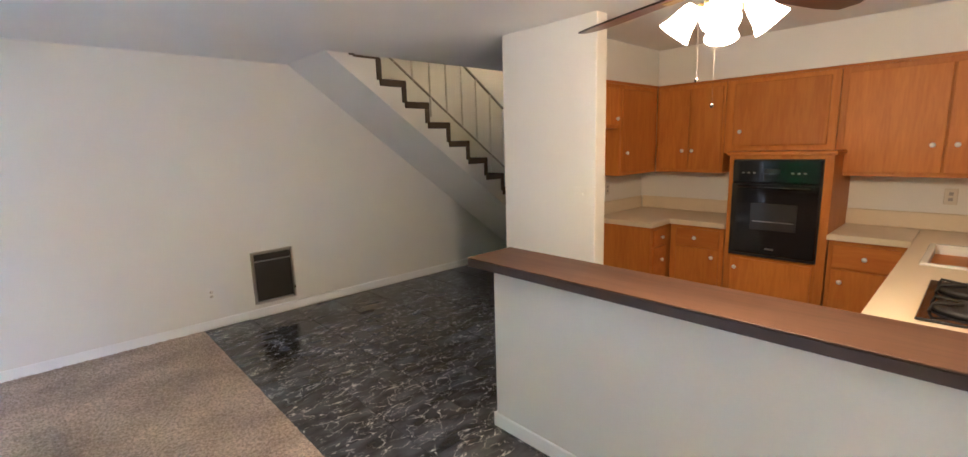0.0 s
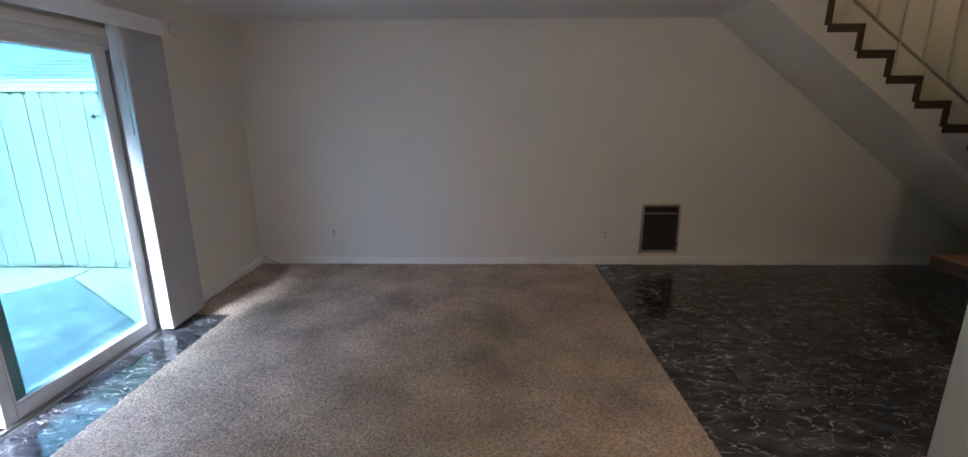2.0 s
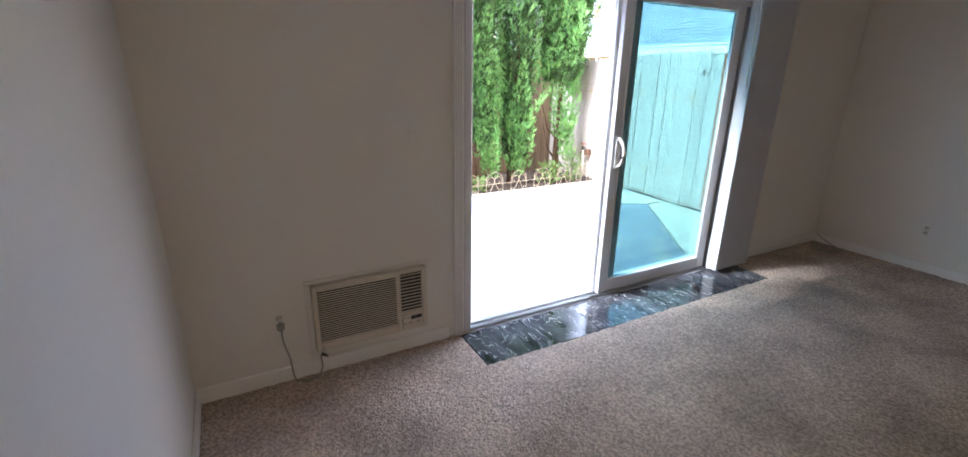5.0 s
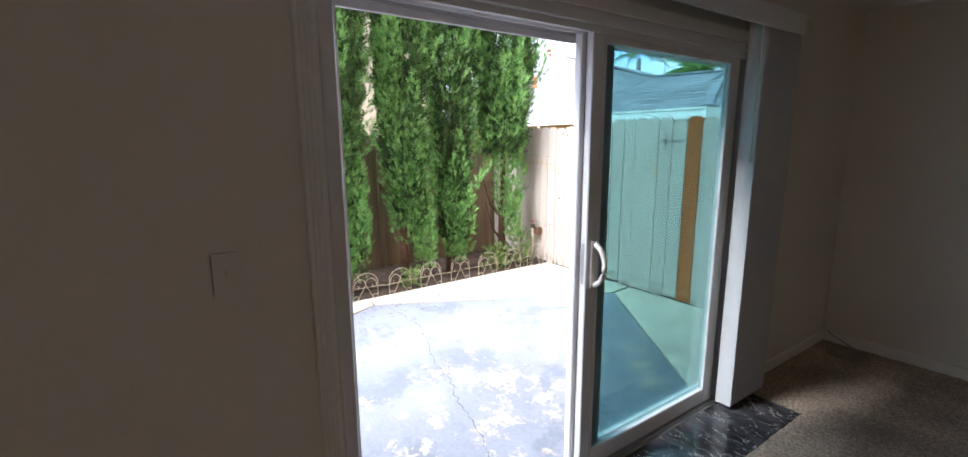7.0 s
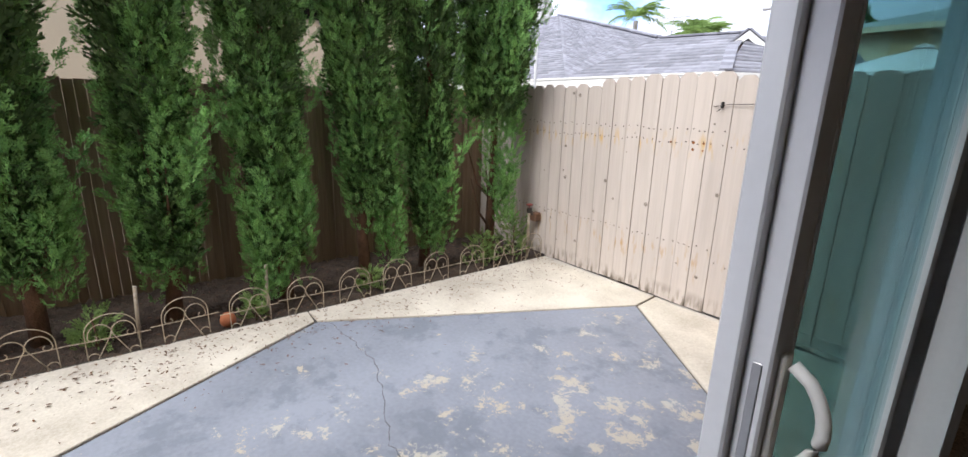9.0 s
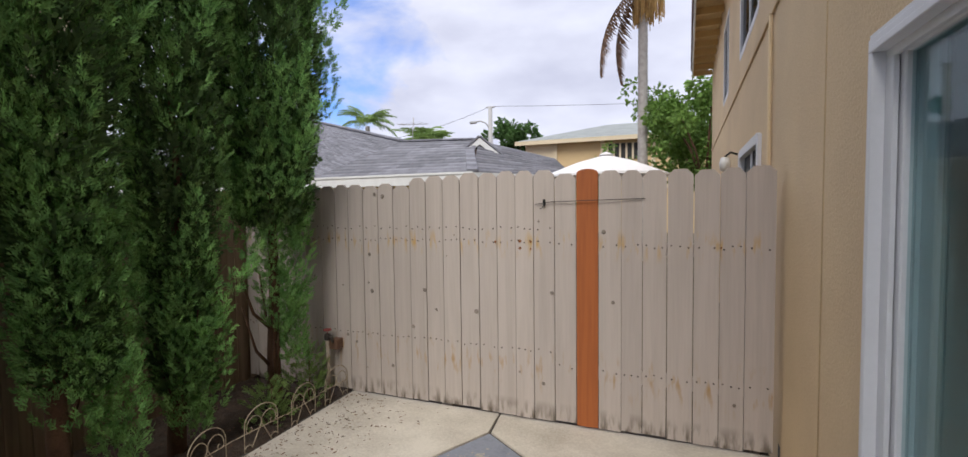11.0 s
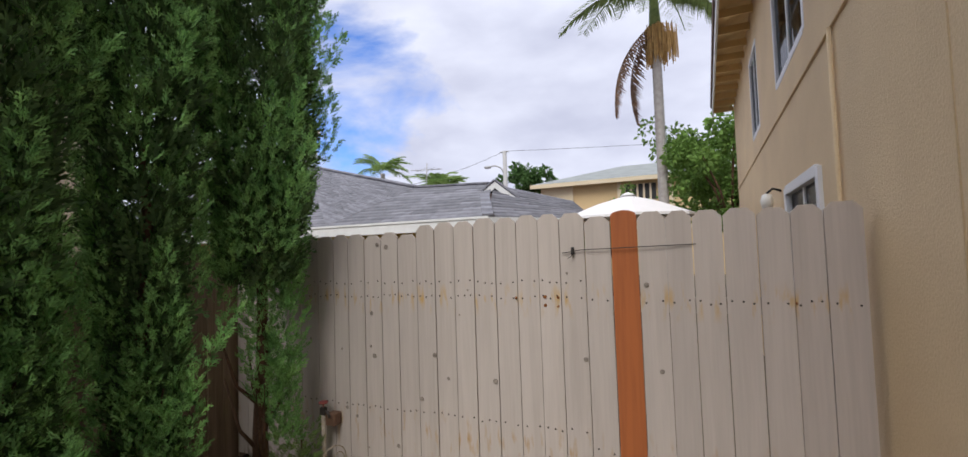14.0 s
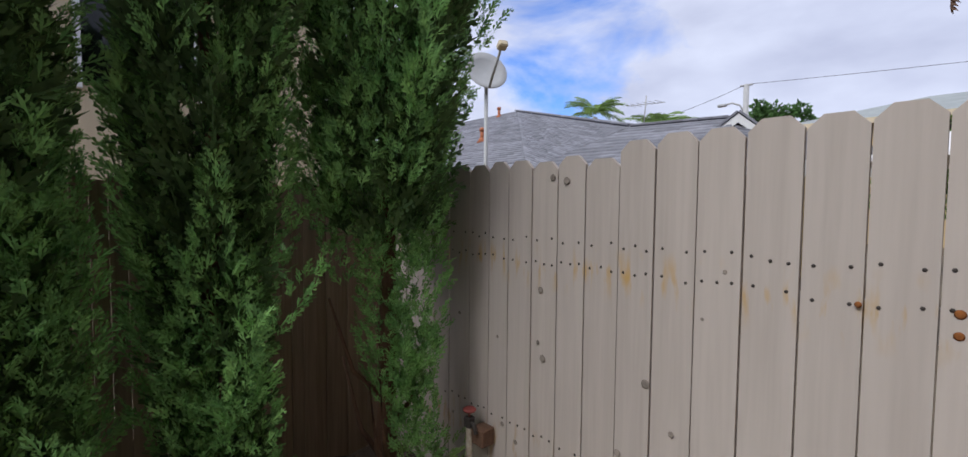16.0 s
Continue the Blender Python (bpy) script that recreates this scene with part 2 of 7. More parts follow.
def patio_paint_material():
    """Grey-blue paint worn through to bare buff concrete."""
    m = material("worn_patio_paint", (0.24, 0.255, 0.30), rough=0.6, vary=0.14, scale=2.2, fine=40, bump=0.2)
    nt = m.node_tree
    L = nt.links.new
    b = nt.nodes["Principled BSDF"]
    geo = nt.nodes.new("ShaderNodeNewGeometry")
    n = nt.nodes.new("ShaderNodeTexNoise")
    n.inputs["Scale"].default_value = 4.5
    n.inputs["Detail"].default_value = 15
    n.inputs["Roughness"].default_value = 0.8
    L(geo.outputs["Position"], n.inputs["Vector"])
    # more foot wear along the way from the door to the slab's far corner
    way = nt.nodes.new("ShaderNodeVectorMath")
    way.operation = "SUBTRACT"
    way.inputs[1].default_value = (-2.85, 2.75, -0.08)
    L(geo.outputs["Position"], way.inputs[0])
    oval = nt.nodes.new("ShaderNodeVectorMath")
    oval.operation = "MULTIPLY"
    oval.inputs[1].default_value = (1.0, 0.5, 1.0)
    L(way.outputs[0], oval.inputs[0])
    far = nt.nodes.new("ShaderNodeVectorMath")
    far.operation = "LENGTH"
    L(oval.outputs[0], far.inputs[0])
    wear = nt.nodes.new("ShaderNodeMapRange")
    wear.inputs["From Min"].default_value, wear.inputs["From Max"].default_value = 0.2, 1.5
    wear.inputs["To Min"].default_value, wear.inputs["To Max"].default_value = 0.042, -0.04
    L(far.outputs["Value"], wear.inputs["Value"])
    add = nt.nodes.new("ShaderNodeMath")
    add.operation = "ADD"
    L(n.outputs["Fac"], add.inputs[0])
    L(wear.outputs["Result"], add.inputs[1])
    edge = nt.nodes.new("ShaderNodeMapRange")
    edge.inputs["From Min"].default_value, edge.inputs["From Max"].default_value = 0.57, 0.585
    L(add.outputs[0], edge.inputs["Value"])
    bare = nt.nodes.new("ShaderNodeValToRGB")
    bare.color_ramp.elements[0].position, bare.color_ramp.elements[0].color = 0.3, (0.39, 0.37, 0.335, 1)
    bare.color_ramp.elements[1].position, bare.color_ramp.elements[1].color = 0.6, (0.40, 0.345, 0.275, 1)
    n2 = nt.nodes.new("ShaderNodeTexNoise")
    n2.inputs["Scale"].default_value = 4.0
    L(geo.outputs["Position"], n2.inputs["Vector"])
    L(n2.outputs["Fac"], bare.inputs["Fac"])
    mx = nt.nodes.new("ShaderNodeMix")
    mx.data_type = "RGBA"
    # darker damp stains in the paint
    n3 = nt.nodes.new("ShaderNodeTexNoise")
    n3.inputs["Scale"].default_value, n3.inputs["Detail"].default_value, n3.inputs["Roughness"].default_value = 2.6, 10, 0.7
    L(geo.outputs["Position"], n3.inputs["Vector"])
    stain = nt.nodes.new("ShaderNodeMapRange")
    stain.inputs["From Min"].default_value, stain.inputs["From Max"].default_value = 0.52, 0.60
    stain.inputs["To Max"].default_value = 0.6
    L(n3.outputs["Fac"], stain.inputs["Value"])
    damp = nt.nodes.new("ShaderNodeMix")
    damp.data_type = "RGBA"
    damp.inputs["B"].default_value = (0.13, 0.145, 0.175, 1)
    L(stain.outputs["Result"], damp.inputs["Factor"])
    L(b.inputs["Base Color"].links[0].from_socket, damp.inputs["A"])
    L(edge.outputs["Result"], mx.inputs["Factor"])
    L(damp.outputs["Result"], mx.inputs["A"])
    L(bare.outputs["Color"], mx.inputs["B"])
    L(mx.outputs["Result"], b.inputs["Base Color"])
    return m


def fence_material():
    """Greige paint on boards, with yellow-brown rust weeping below the nail rows and dirt at the foot."""
    m = wood_material("greige_fence_paint", (0.48, 0.415, 0.37), (0.42, 0.36, 0.318), grain=9, stretch=0.05, random_shade=0.06, rough=0.75)
    nt = m.node_tree
    L = nt.links.new
    b = nt.nodes["Principled BSDF"]
    geo = nt.nodes.new("ShaderNodeNewGeometry")
    sep = nt.nodes.new("ShaderNodeSeparateXYZ")
    L(geo.outputs["Position"], sep.inputs[0])
    mp = nt.nodes.new("ShaderNodeMapping")
    mp.inputs["Scale"].default_value = (22, 22, 5)
    L(geo.outputs["Position"], mp.inputs["Vector"])
    n = nt.nodes.new("ShaderNodeTexNoise")
    n.inputs["Scale"].default_value = 1.0
    n.inputs["Detail"].default_value = 5
    L(mp.outputs[0], n.inputs["Vector"])
    last = b.inputs["Base Color"].links[0].from_socket
    for centre, reach, colour, low in ((1.25, 0.12, (0.47, 0.30, 0.11, 1), 0.535), (0.32, 0.2, (0.39, 0.25, 0.12, 1), 0.55), (-0.05, 0.14, (0.10, 0.075, 0.05, 1), 0.47)):
        dist = nt.nodes.new("ShaderNodeMath")
        dist.operation = "SUBTRACT"
        dist.inputs[1].default_value = centre
        L(sep.outputs["Z"], dist.inputs[0])
        ab = nt.nodes.new("ShaderNodeMath")
        ab.operation = "ABSOLUTE"
        L(dist.outputs[0], ab.inputs[0])
        near = nt.nodes.new("ShaderNodeMapRange")
        near.inputs["From Min"].default_value, near.inputs["From Max"].default_value = 0.0, reach
        near.inputs["To Min"].default_value, near.inputs["To Max"].default_value = 1.0, 0.0
        L(ab.outputs[0], near.inputs["Value"])
        spots = nt.nodes.new("ShaderNodeMapRange")
        spots.inputs["From Min"].default_value, spots.inputs["From Max"].default_value = low, low + 0.14
        L(n.outputs["Fac"], spots.inputs["Value"])
        both = nt.nodes.new("ShaderNodeMath")
        both.operation = "MULTIPLY"
        L(near.outputs["Result"], both.inputs[0])
        L(spots.outputs["Result"], both.inputs[1])
        mx = nt.nodes.new("ShaderNodeMix")
        mx.data_type = "RGBA"
        mx.inputs["B"].default_value = colour
        L(both.outputs[0], mx.inputs["Factor"])
        L(last, mx.inputs["A"])
        last = mx.outputs["Result"]
    L(last, b.inputs["Base Color"])
    return m


def carpet_material():
    m = material("greige_carpet", (0.80, 0.65, 0.525), rough=0.95, tint=(0.37, 0.285, 0.225), scale=66.0, fine=190, bump=1.0, bump_scale=110, spec=0.1, dist=0.014)
    nt = m.node_tree
    ramp = [n for n in nt.nodes if n.bl_idname == "ShaderNodeValToRGB"][0]
    ramp.color_ramp.elements[0].position, ramp.color_ramp.elements[1].position = 0.38, 0.62
    b = nt.nodes["Principled BSDF"]
    geo = nt.nodes.new("ShaderNodeNewGeometry")
    soil = nt.nodes.new("ShaderNodeTexNoise")
    soil.inputs["Scale"].default_value, soil.inputs["Detail"].default_value = 2.2, 5
    nt.links.new(geo.outputs["Position"], soil.inputs["Vector"])
    level = nt.nodes.new("ShaderNodeMapRange")
    level.inputs["From Min"].default_value, level.inputs["From Max"].default_value = 0.3, 0.65
    level.inputs["To Min"].default_value, level.inputs["To Max"].default_value = 0.64, 1.12
    nt.links.new(soil.outputs["Fac"], level.inputs["Value"])
    hsv = nt.nodes.new("ShaderNodeHueSaturation")
    old = b.inputs["Base Color"].links[0].from_socket
    nt.links.new(level.outputs["Result"], hsv.inputs["Value"])
    nt.links.new(old, hsv.inputs["Color"])
    nt.links.new(hsv.outputs["Color"], b.inputs["Base Color"])
    return m


def leaf_material(name, light, dark):
    m = material(name, light, rough=0.65, tint=dark, scale=7.0, fine=40, bump=0, island=True, random_shade=0.3, spec=0.25)
    nt = m.node_tree
    b = nt.nodes["Principled BSDF"]
    out = [n for n in nt.nodes if n.bl_idname == "ShaderNodeOutputMaterial"][0]
    thin = nt.nodes.new("ShaderNodeBsdfTranslucent")
    both = nt.nodes.new("ShaderNodeMixShader")
    both.inputs[0].default_value = 0.4
    nt.links.new(b.inputs["Base Color"].links[0].from_socket, thin.inputs["Color"])
    nt.links.new(b.outputs[0], both.inputs[1])
    nt.links.new(thin.outputs[0], both.inputs[2])
    nt.links.new(both.outputs[0], out.inputs["Surface"])
    return m


def window_filter_material():
    """Translucent cream sheet, added out of view to warm and dim the stair daylight."""
    m = material("cream_filter_sheet", (0.55, 0.43, 0.26), rough=0.8, vary=0.04)
    nt = m.node_tree
    out = [n for n in nt.nodes if n.bl_idname == "ShaderNodeOutputMaterial"][0]
    thin = nt.nodes.new("ShaderNodeBsdfTranslucent")
    thin.inputs["Color"].default_value = (0.85, 0.70, 0.46, 1)
    both = nt.nodes.new("ShaderNodeMixShader")
    both.inputs[0].default_value = 0.8
    nt.links.new(nt.nodes["Principled BSDF"].outputs[0], both.inputs[1])
    nt.links.new(thin.outputs[0], both.inputs[2])
    nt.links.new(both.outputs[0], out.inputs["Surface"])
    return m


CREAM_FILTER = window_filter_material()
WALL = material("white_wall_paint", (0.77, 0.745, 0.685), rough=0.65, vary=0.02, scale=2.0, fine=90, bump=0.12, bump_scale=110, dist=0.003)
CEIL = material("ceiling_paint", (0.80, 0.79, 0.77), rough=0.8, vary=0.02, scale=2.0, fine=120, bump=0.25, bump_scale=150, dist=0.003)
TRIM = material("white_trim_gloss", (0.86, 0.85, 0.82), rough=0.35, vary=0.02, bump=0.05)
CARPET = carpet_material()
MARBLE = marble_material()
GROUT = material("dark_grout", (0.17, 0.155, 0.14), rough=0.9)
VINYL = material("white_vinyl_frame", (0.78, 0.78, 0.80), rough=0.35, vary=0.03, bump=0.03)
ALU = material("aluminium_track", (0.55, 0.55, 0.56), rough=0.35, metal=0.8, vary=0.08)
GLASS = pane_material("sliding_door_glass", (0.60, 0.725, 0.735))
GLASS_DARK = pane_material("dark_window_glass", (0.3, 0.34, 0.36))
BLIND = material("white_blind_vane", (0.80, 0.80, 0.83), rough=0.5, vary=0.03, bump=0.04)
OAK = wood_material("orange_oak", (0.52, 0.19, 0.022), (0.42, 0.135, 0.014), axis=2, rough=0.45, grain=9, stretch=0.12, spec=0.25)
OAK_H = wood_material("orange_oak_rail", (0.47, 0.165, 0.020), (0.38, 0.115, 0.012), axis=1, rough=0.45, grain=9, stretch=0.12, spec=0.25)
BAR = wood_material("walnut_laminate", (0.088, 0.045, 0.027), (0.055, 0.026, 0.016), axis=1, rough=0.5, grain=11, stretch=0.08, spec=0.3)
BAR_EDGE = material("dark_laminate_edge", (0.05, 0.03, 0.024), rough=0.4, vary=0.1)
COUNTER = material("cream_laminate", (0.72, 0.60, 0.42), rough=0.35, vary=0.03, bump=0.03)
PORCELAIN = material("white_porcelain", (0.8, 0.78, 0.72), rough=0.15, vary=0.02, bump=0)
BLACK_GLOSS = material("black_enamel", (0.008, 0.008, 0.009), rough=0.08, vary=0.1, bump=0)
BLACK = material("black_matt", (0.015, 0.014, 0.013), rough=0.6, vary=0.1)
GREY_GLASS = material("oven_window", (0.03, 0.03, 0.032), rough=0.05, vary=0.05, bump=0)
CHROME = material("brushed_metal", (0.6, 0.58, 0.54), rough=0.3, metal=1.0, vary=0.08)
BRASS = material("brass_plate", (0.55, 0.42, 0.2), rough=0.35, metal=1.0, vary=0.1)
BEIGE_PLASTIC = material("beige_plastic", (0.66, 0.60, 0.49), rough=0.45, vary=0.03, bump=0.03)
WHITE_PLASTIC = material("white_plastic", (0.78, 0.755, 0.70), rough=0.4, vary=0.02, bump=0.02)
GREY_CORD = material("grey_cord", (0.33, 0.31, 0.28), rough=0.55, vary=0.06)
CHAIN = material("dark_chain", (0.03, 0.024, 0.02), rough=0.5, vary=0.06)
DARK_CARPET = material("dark_stair_carpet", (0.105, 0.078, 0.058), rough=0.95, vary=0.25, fine=200, bump=0.7, bump_scale=160, spec=0.1)
BALUSTER = material("white_baluster_paint", (0.76, 0.73, 0.66), rough=0.5)
RAIL = material("painted_rail", (0.30, 0.27, 0.23), rough=0.4, vary=0.06)
FAN_WOOD = wood_material("dark_fan_blade", (0.026, 0.012, 0.008), (0.014, 0.007, 0.005), axis=0, rough=0.3, coat=0.2)
SHADE = glow_material("frosted_lamp_glass", (1.0, 0.72, 0.40), 0.9)
CONCRETE = material("pale_concrete", (0.60, 0.545, 0.46), rough=0.85, tint=(0.37, 0.325, 0.265), scale=2.6, fine=70, bump=0.3)
JOINT = material("joint_dirt", (0.07, 0.06, 0.05), rough=0.95)
PAINTED = patio_paint_material()
SOIL = material("planter_soil", (0.075, 0.05, 0.034), rough=1.0, vary=0.3, scale=14, fine=120, bump=1.0, bump_scale=60, dist=0.02)
LITTER = material("dry_litter", (0.13, 0.06, 0.03), rough=0.95, island=True, random_shade=0.5)
FENCE = fence_material()
FENCE_BACK = wood_material("brown_fence_board", (0.30, 0.215, 0.15), (0.21, 0.145, 0.095), grain=10, stretch=0.05, rough=0.85, random_shade=0.18)
ORANGE = wood_material("orange_redwood_board", (0.40, 0.115, 0.028), (0.29, 0.08, 0.02), grain=8, stretch=0.05, rough=0.7, random_shade=0.02)
IRON = material("cream_wire", (0.52, 0.45, 0.33), rough=0.55, tint=(0.2, 0.13, 0.07), scale=40, fine=150)
WIRE = material("rusty_wire", (0.04, 0.03, 0.025), rough=0.7, vary=0.2)
TERRACOTTA = material("terracotta", (0.42, 0.14, 0.06), rough=0.8, vary=0.12)
PIPE = material("old_pipe", (0.42, 0.36, 0.28), rough=0.6, tint=(0.24, 0.18, 0.12), scale=30)
KNOT = material("painted_knot", (0.30, 0.25, 0.21), rough=0.8, vary=0.25, scale=40)
RUST = material("rust", (0.30, 0.10, 0.02), rough=0.9, vary=0.3, scale=50)
VALVE = material("red_valve", (0.28, 0.06, 0.05), rough=0.6, vary=0.2)
BARK = material("cypress_bark", (0.16, 0.085, 0.05), rough=0.95, vary=0.25, scale=12, fine=70, bump=0.8, dist=0.01)
LEAF_A = leaf_material("cypress_leaf", (0.31, 0.54, 0.17), (0.11, 0.25, 0.08))
# old inner leaves, tinted darker to stand for the crown's inner shade
LEAF_OLD_SHADED = leaf_material("shaded_old_cypress_leaf", (0.12, 0.20, 0.07), (0.06, 0.10, 0.04))
LEAF_B = leaf_material("tree_leaf", (0.24, 0.38, 0.09), (0.10, 0.19, 0.045))
LEAF_C = leaf_material("dense_tree_leaf", (0.10, 0.19, 0.055), (0.05, 0.10, 0.03))
LEAF_P = leaf_material("palm_leaf", (0.25, 0.31, 0.12), (0.12, 0.17, 0.065))
LEAF_D = leaf_material("dead_palm_leaf", (0.20, 0.12, 0.075), (0.12, 0.065, 0.04))
LEAF_F = leaf_material("far_palm_leaf", (0.26, 0.37, 0.12), (0.14, 0.22, 0.06))
FRUIT = leaf_material("palm_fruit", (0.55, 0.36, 0.14), (0.36, 0.22, 0.09))
PALM_TRUNK = material("grey_palm_trunk", (0.46, 0.43, 0.40), rough=0.9, tint=(0.31, 0.28, 0.26), scale=8, fine=50, bump=0.4)
STUCCO = material("tan_stucco", (0.75, 0.575, 0.355), rough=0.9, tint=(0.64, 0.48, 0.295), scale=1.3, fine=90, bump=0.55, bump_scale=75, dist=0.008)
EAVE = material("yellow_eave_paint", (0.66, 0.47, 0.22), rough=0.7, vary=0.06)
FASCIA = material("white_fascia", (0.70, 0.70, 0.68), rough=0.6, vary=0.05)
OUTER_TRIM = material("white_outer_trim", (0.76, 0.76, 0.78), rough=0.5, vary=0.03, bump=0.05)
SHINGLE = material("grey_shingle", (0.215, 0.215, 0.24), rough=0.95, tint=(0.13, 0.13, 0.15), scale=5, fine=120, bump=0.5, island=True, random_shade=0.22)
SHINGLE_BROWN = material("brown_shingle", (0.19, 0.125, 0.10), rough=0.95, scale=3, fine=60)
SHINGLE_GREEN = material("grey_green_roof", (0.30, 0.32, 0.31), rough=0.95, scale=1.5, fine=30)
HOUSE_TAN = material("ochre_house_wall", (0.50, 0.36, 0.13), rough=0.9, vary=0.05)
CREAM = material("cream_stucco", (0.62, 0.52, 0.36), rough=0.9, vary=0.05, scale=0.8)
TAN_FAR = material("tan_stucco_far", (0.56, 0.41, 0.22), rough=0.9, vary=0.05, scale=0.8)
CANVAS = material("white_canvas", (0.74, 0.72, 0.72), rough=0.8, vary=0.03)
DISH = material("grey_dish", (0.42, 0.42, 0.42), rough=0.5, vary=0.06)
POLE = material("grey_pole", (0.42, 0.41, 0.40), rough=0.7, vary=0.1)
GROUND = material("dry_ground", (0.16, 0.13, 0.09), rough=1.0, vary=0.2, scale=0.8, fine=9)
SCREEN = material("screen_frame_grey", (0.22, 0.22, 0.25), rough=0.5, vary=0.08)


# ---------------------------------------------------------------- mesh helpers
def box(bm, a, b, bevel=0.0, seg=1):
    """A block between two corners, with softened edges."""
    x0, x1 = sorted((a[0], b[0]))
    y0, y1 = sorted((a[1], b[1]))
    z0, z1 = sorted((a[2], b[2]))
    vs = [bm.verts.new(p) for p in ((x0, y0, z0), (x1, y0, z0), (x1, y1, z0), (x0, y1, z0), (x0, y0, z1), (x1, y0, z1), (x1, y1, z1), (x0, y1, z1))]
    fs = [bm.faces.new([vs[i] for i in q]) for q in ((0, 3, 2, 1), (4, 5, 6, 7), (0, 1, 5, 4), (1, 2, 6, 5), (2, 3, 7, 6), (3, 0, 4, 7))]
    if bevel:
        es = list({e for f in fs for e in f.edges})
        bmesh.ops.bevel(bm, geom=es, offset=bevel, segments=seg, affect="EDGES", clamp_overlap=True)
    return bm


def block(a, b, bevel=0.0, seg=1):
    return box(bmesh.new(), a, b, bevel, seg)


def tube(bm, pts, r, sides=8, r_end=None, cap=True):
    """A round bar along points; the radius may taper."""
    pts = [Vector(p) for p in pts]
    rings = []
    n = len(pts)
    up = Vector((0, 0, 1))
    for i, p in enumerate(pts):
        d = (pts[min(i + 1, n - 1)] - pts[max(i - 1, 0)]).normalized()
        ref = up if abs(d.dot(up)) < 0.95 else Vector((1, 0, 0))
        u = d.cross(ref).normalized()
        v = d.cross(u).normalized()
        rad = r if r_end is None else r + (r_end - r) * i / (n - 1)
        rings.append([bm.verts.new(p + (u * math.cos(2 * math.pi * k / sides) + v * math.sin(2 * math.pi * k / sides)) * rad) for k in range(sides)])
    for r0, r1 in zip(rings, rings[1:]):
        for k in range(sides):
            f = bm.faces.new((r0[k], r0[(k + 1) % sides], r1[(k + 1) % sides], r1[k]))
            f.smooth = sides > 5
    if cap:
        bm.faces.new(rings[0][::-1])
        bm.faces.new(rings[-1])
    return bm


def lathe(bm, profile, centre=(0, 0, 0), seg=20, axis="z"):
    """A turned shape from (radius, height) pairs."""
    c = Vector(centre)
    rings = []
    for r, h in profile:
        ring = []
        for k in range(seg):
            a = 2 * math.pi * k / seg
            p = Vector((r * math.cos(a), r * math.sin(a), h))
            if axis == "x":
                p = Vector((p.z, p.x, p.y))
            elif axis == "y":
                p = Vector((p.x, p.z, p.y))
            ring.append(bm.verts.new(c + p))
        rings.append(ring)
    for r0, r1 in zip(rings, rings[1:]):
        for k in range(seg):
            f = bm.faces.new((r0[k], r0[(k + 1) % seg], r1[(k + 1) % seg], r1[k]))
            f.smooth = True
    if profile[0][0] > 1e-4:
        bm.faces.new(rings[0][::-1])
    if profile[-1][0] > 1e-4:
        bm.faces.new(rings[-1])
    return bm


def prism(bm, poly, z0, z1, bevel=0.0):
    """A slab over a polygon in plan."""
    lo = [bm.verts.new((x, y, z0)) for x, y in poly]
    hi = [bm.verts.new((x, y, z1)) for x, y in poly]
    n = len(poly)
    fs = [bm.faces.new(lo[::-1]), bm.faces.new(hi)]
    for i in range(n):
        fs.append(bm.faces.new((lo[i], lo[(i + 1) % n], hi[(i + 1) % n], hi[i])))
    bmesh.ops.recalc_face_normals(bm, faces=fs)
    if bevel:
        bmesh.ops.bevel(bm, geom=list({e for e in fs[1].edges}), offset=bevel, segments=2, affect="EDGES")
    return bm


def sheet(bm, pts, thick):
    """A plate over a flat polygon in space, thickened against its normal."""
    ps = [Vector(p) for p in pts]
    n = (ps[1] - ps[0]).cross(ps[2] - ps[0]).normalized()
    a = [bm.verts.new(p) for p in ps]
    b = [bm.verts.new(p - n * thick) for p in ps]
    k = len(ps)
    bm.faces.new(a)
    bm.faces.new(b[::-1])
    for i in range(k):
        bm.faces.new((a[i], b[i], b[(i + 1) % k], a[(i + 1) % k]))
    return bm


def link_mesh(name, bm, mat):
    me = bpy.data.meshes.new(name)
    bm.normal_update()
    bm.to_mesh(me)
    bm.free()
    me.materials.append(mat)
    return new(name, me)


def part(name, bm, mat, parent, label=""):
    ob = link_mesh(name, bm, mat)
    ob.parent = parent
    if label:
        tagged(ob, label=label)
    return ob


def share(name, me, m, parent):
    """A further piece on mesh data that is already there."""
    ob = new(name, me)
    ob.parent = parent
    ob.matrix_basis = m
    return ob


def thing(name, label, category, group="", kind="", at=(0, 0, 0)):
    ob = new(name)
    ob.location = at
    ob.empty_display_size = 0.05
    return tagged(ob, label, category, group, kind)


def solid(name, bm, mat, label, category, group="", kind=""):
    return tagged(link_mesh(name, bm, mat), label, category, group, kind)


def structure(name, bm, mat, label, category):
    return solid(name, bm, mat, label, category, kind="structure")


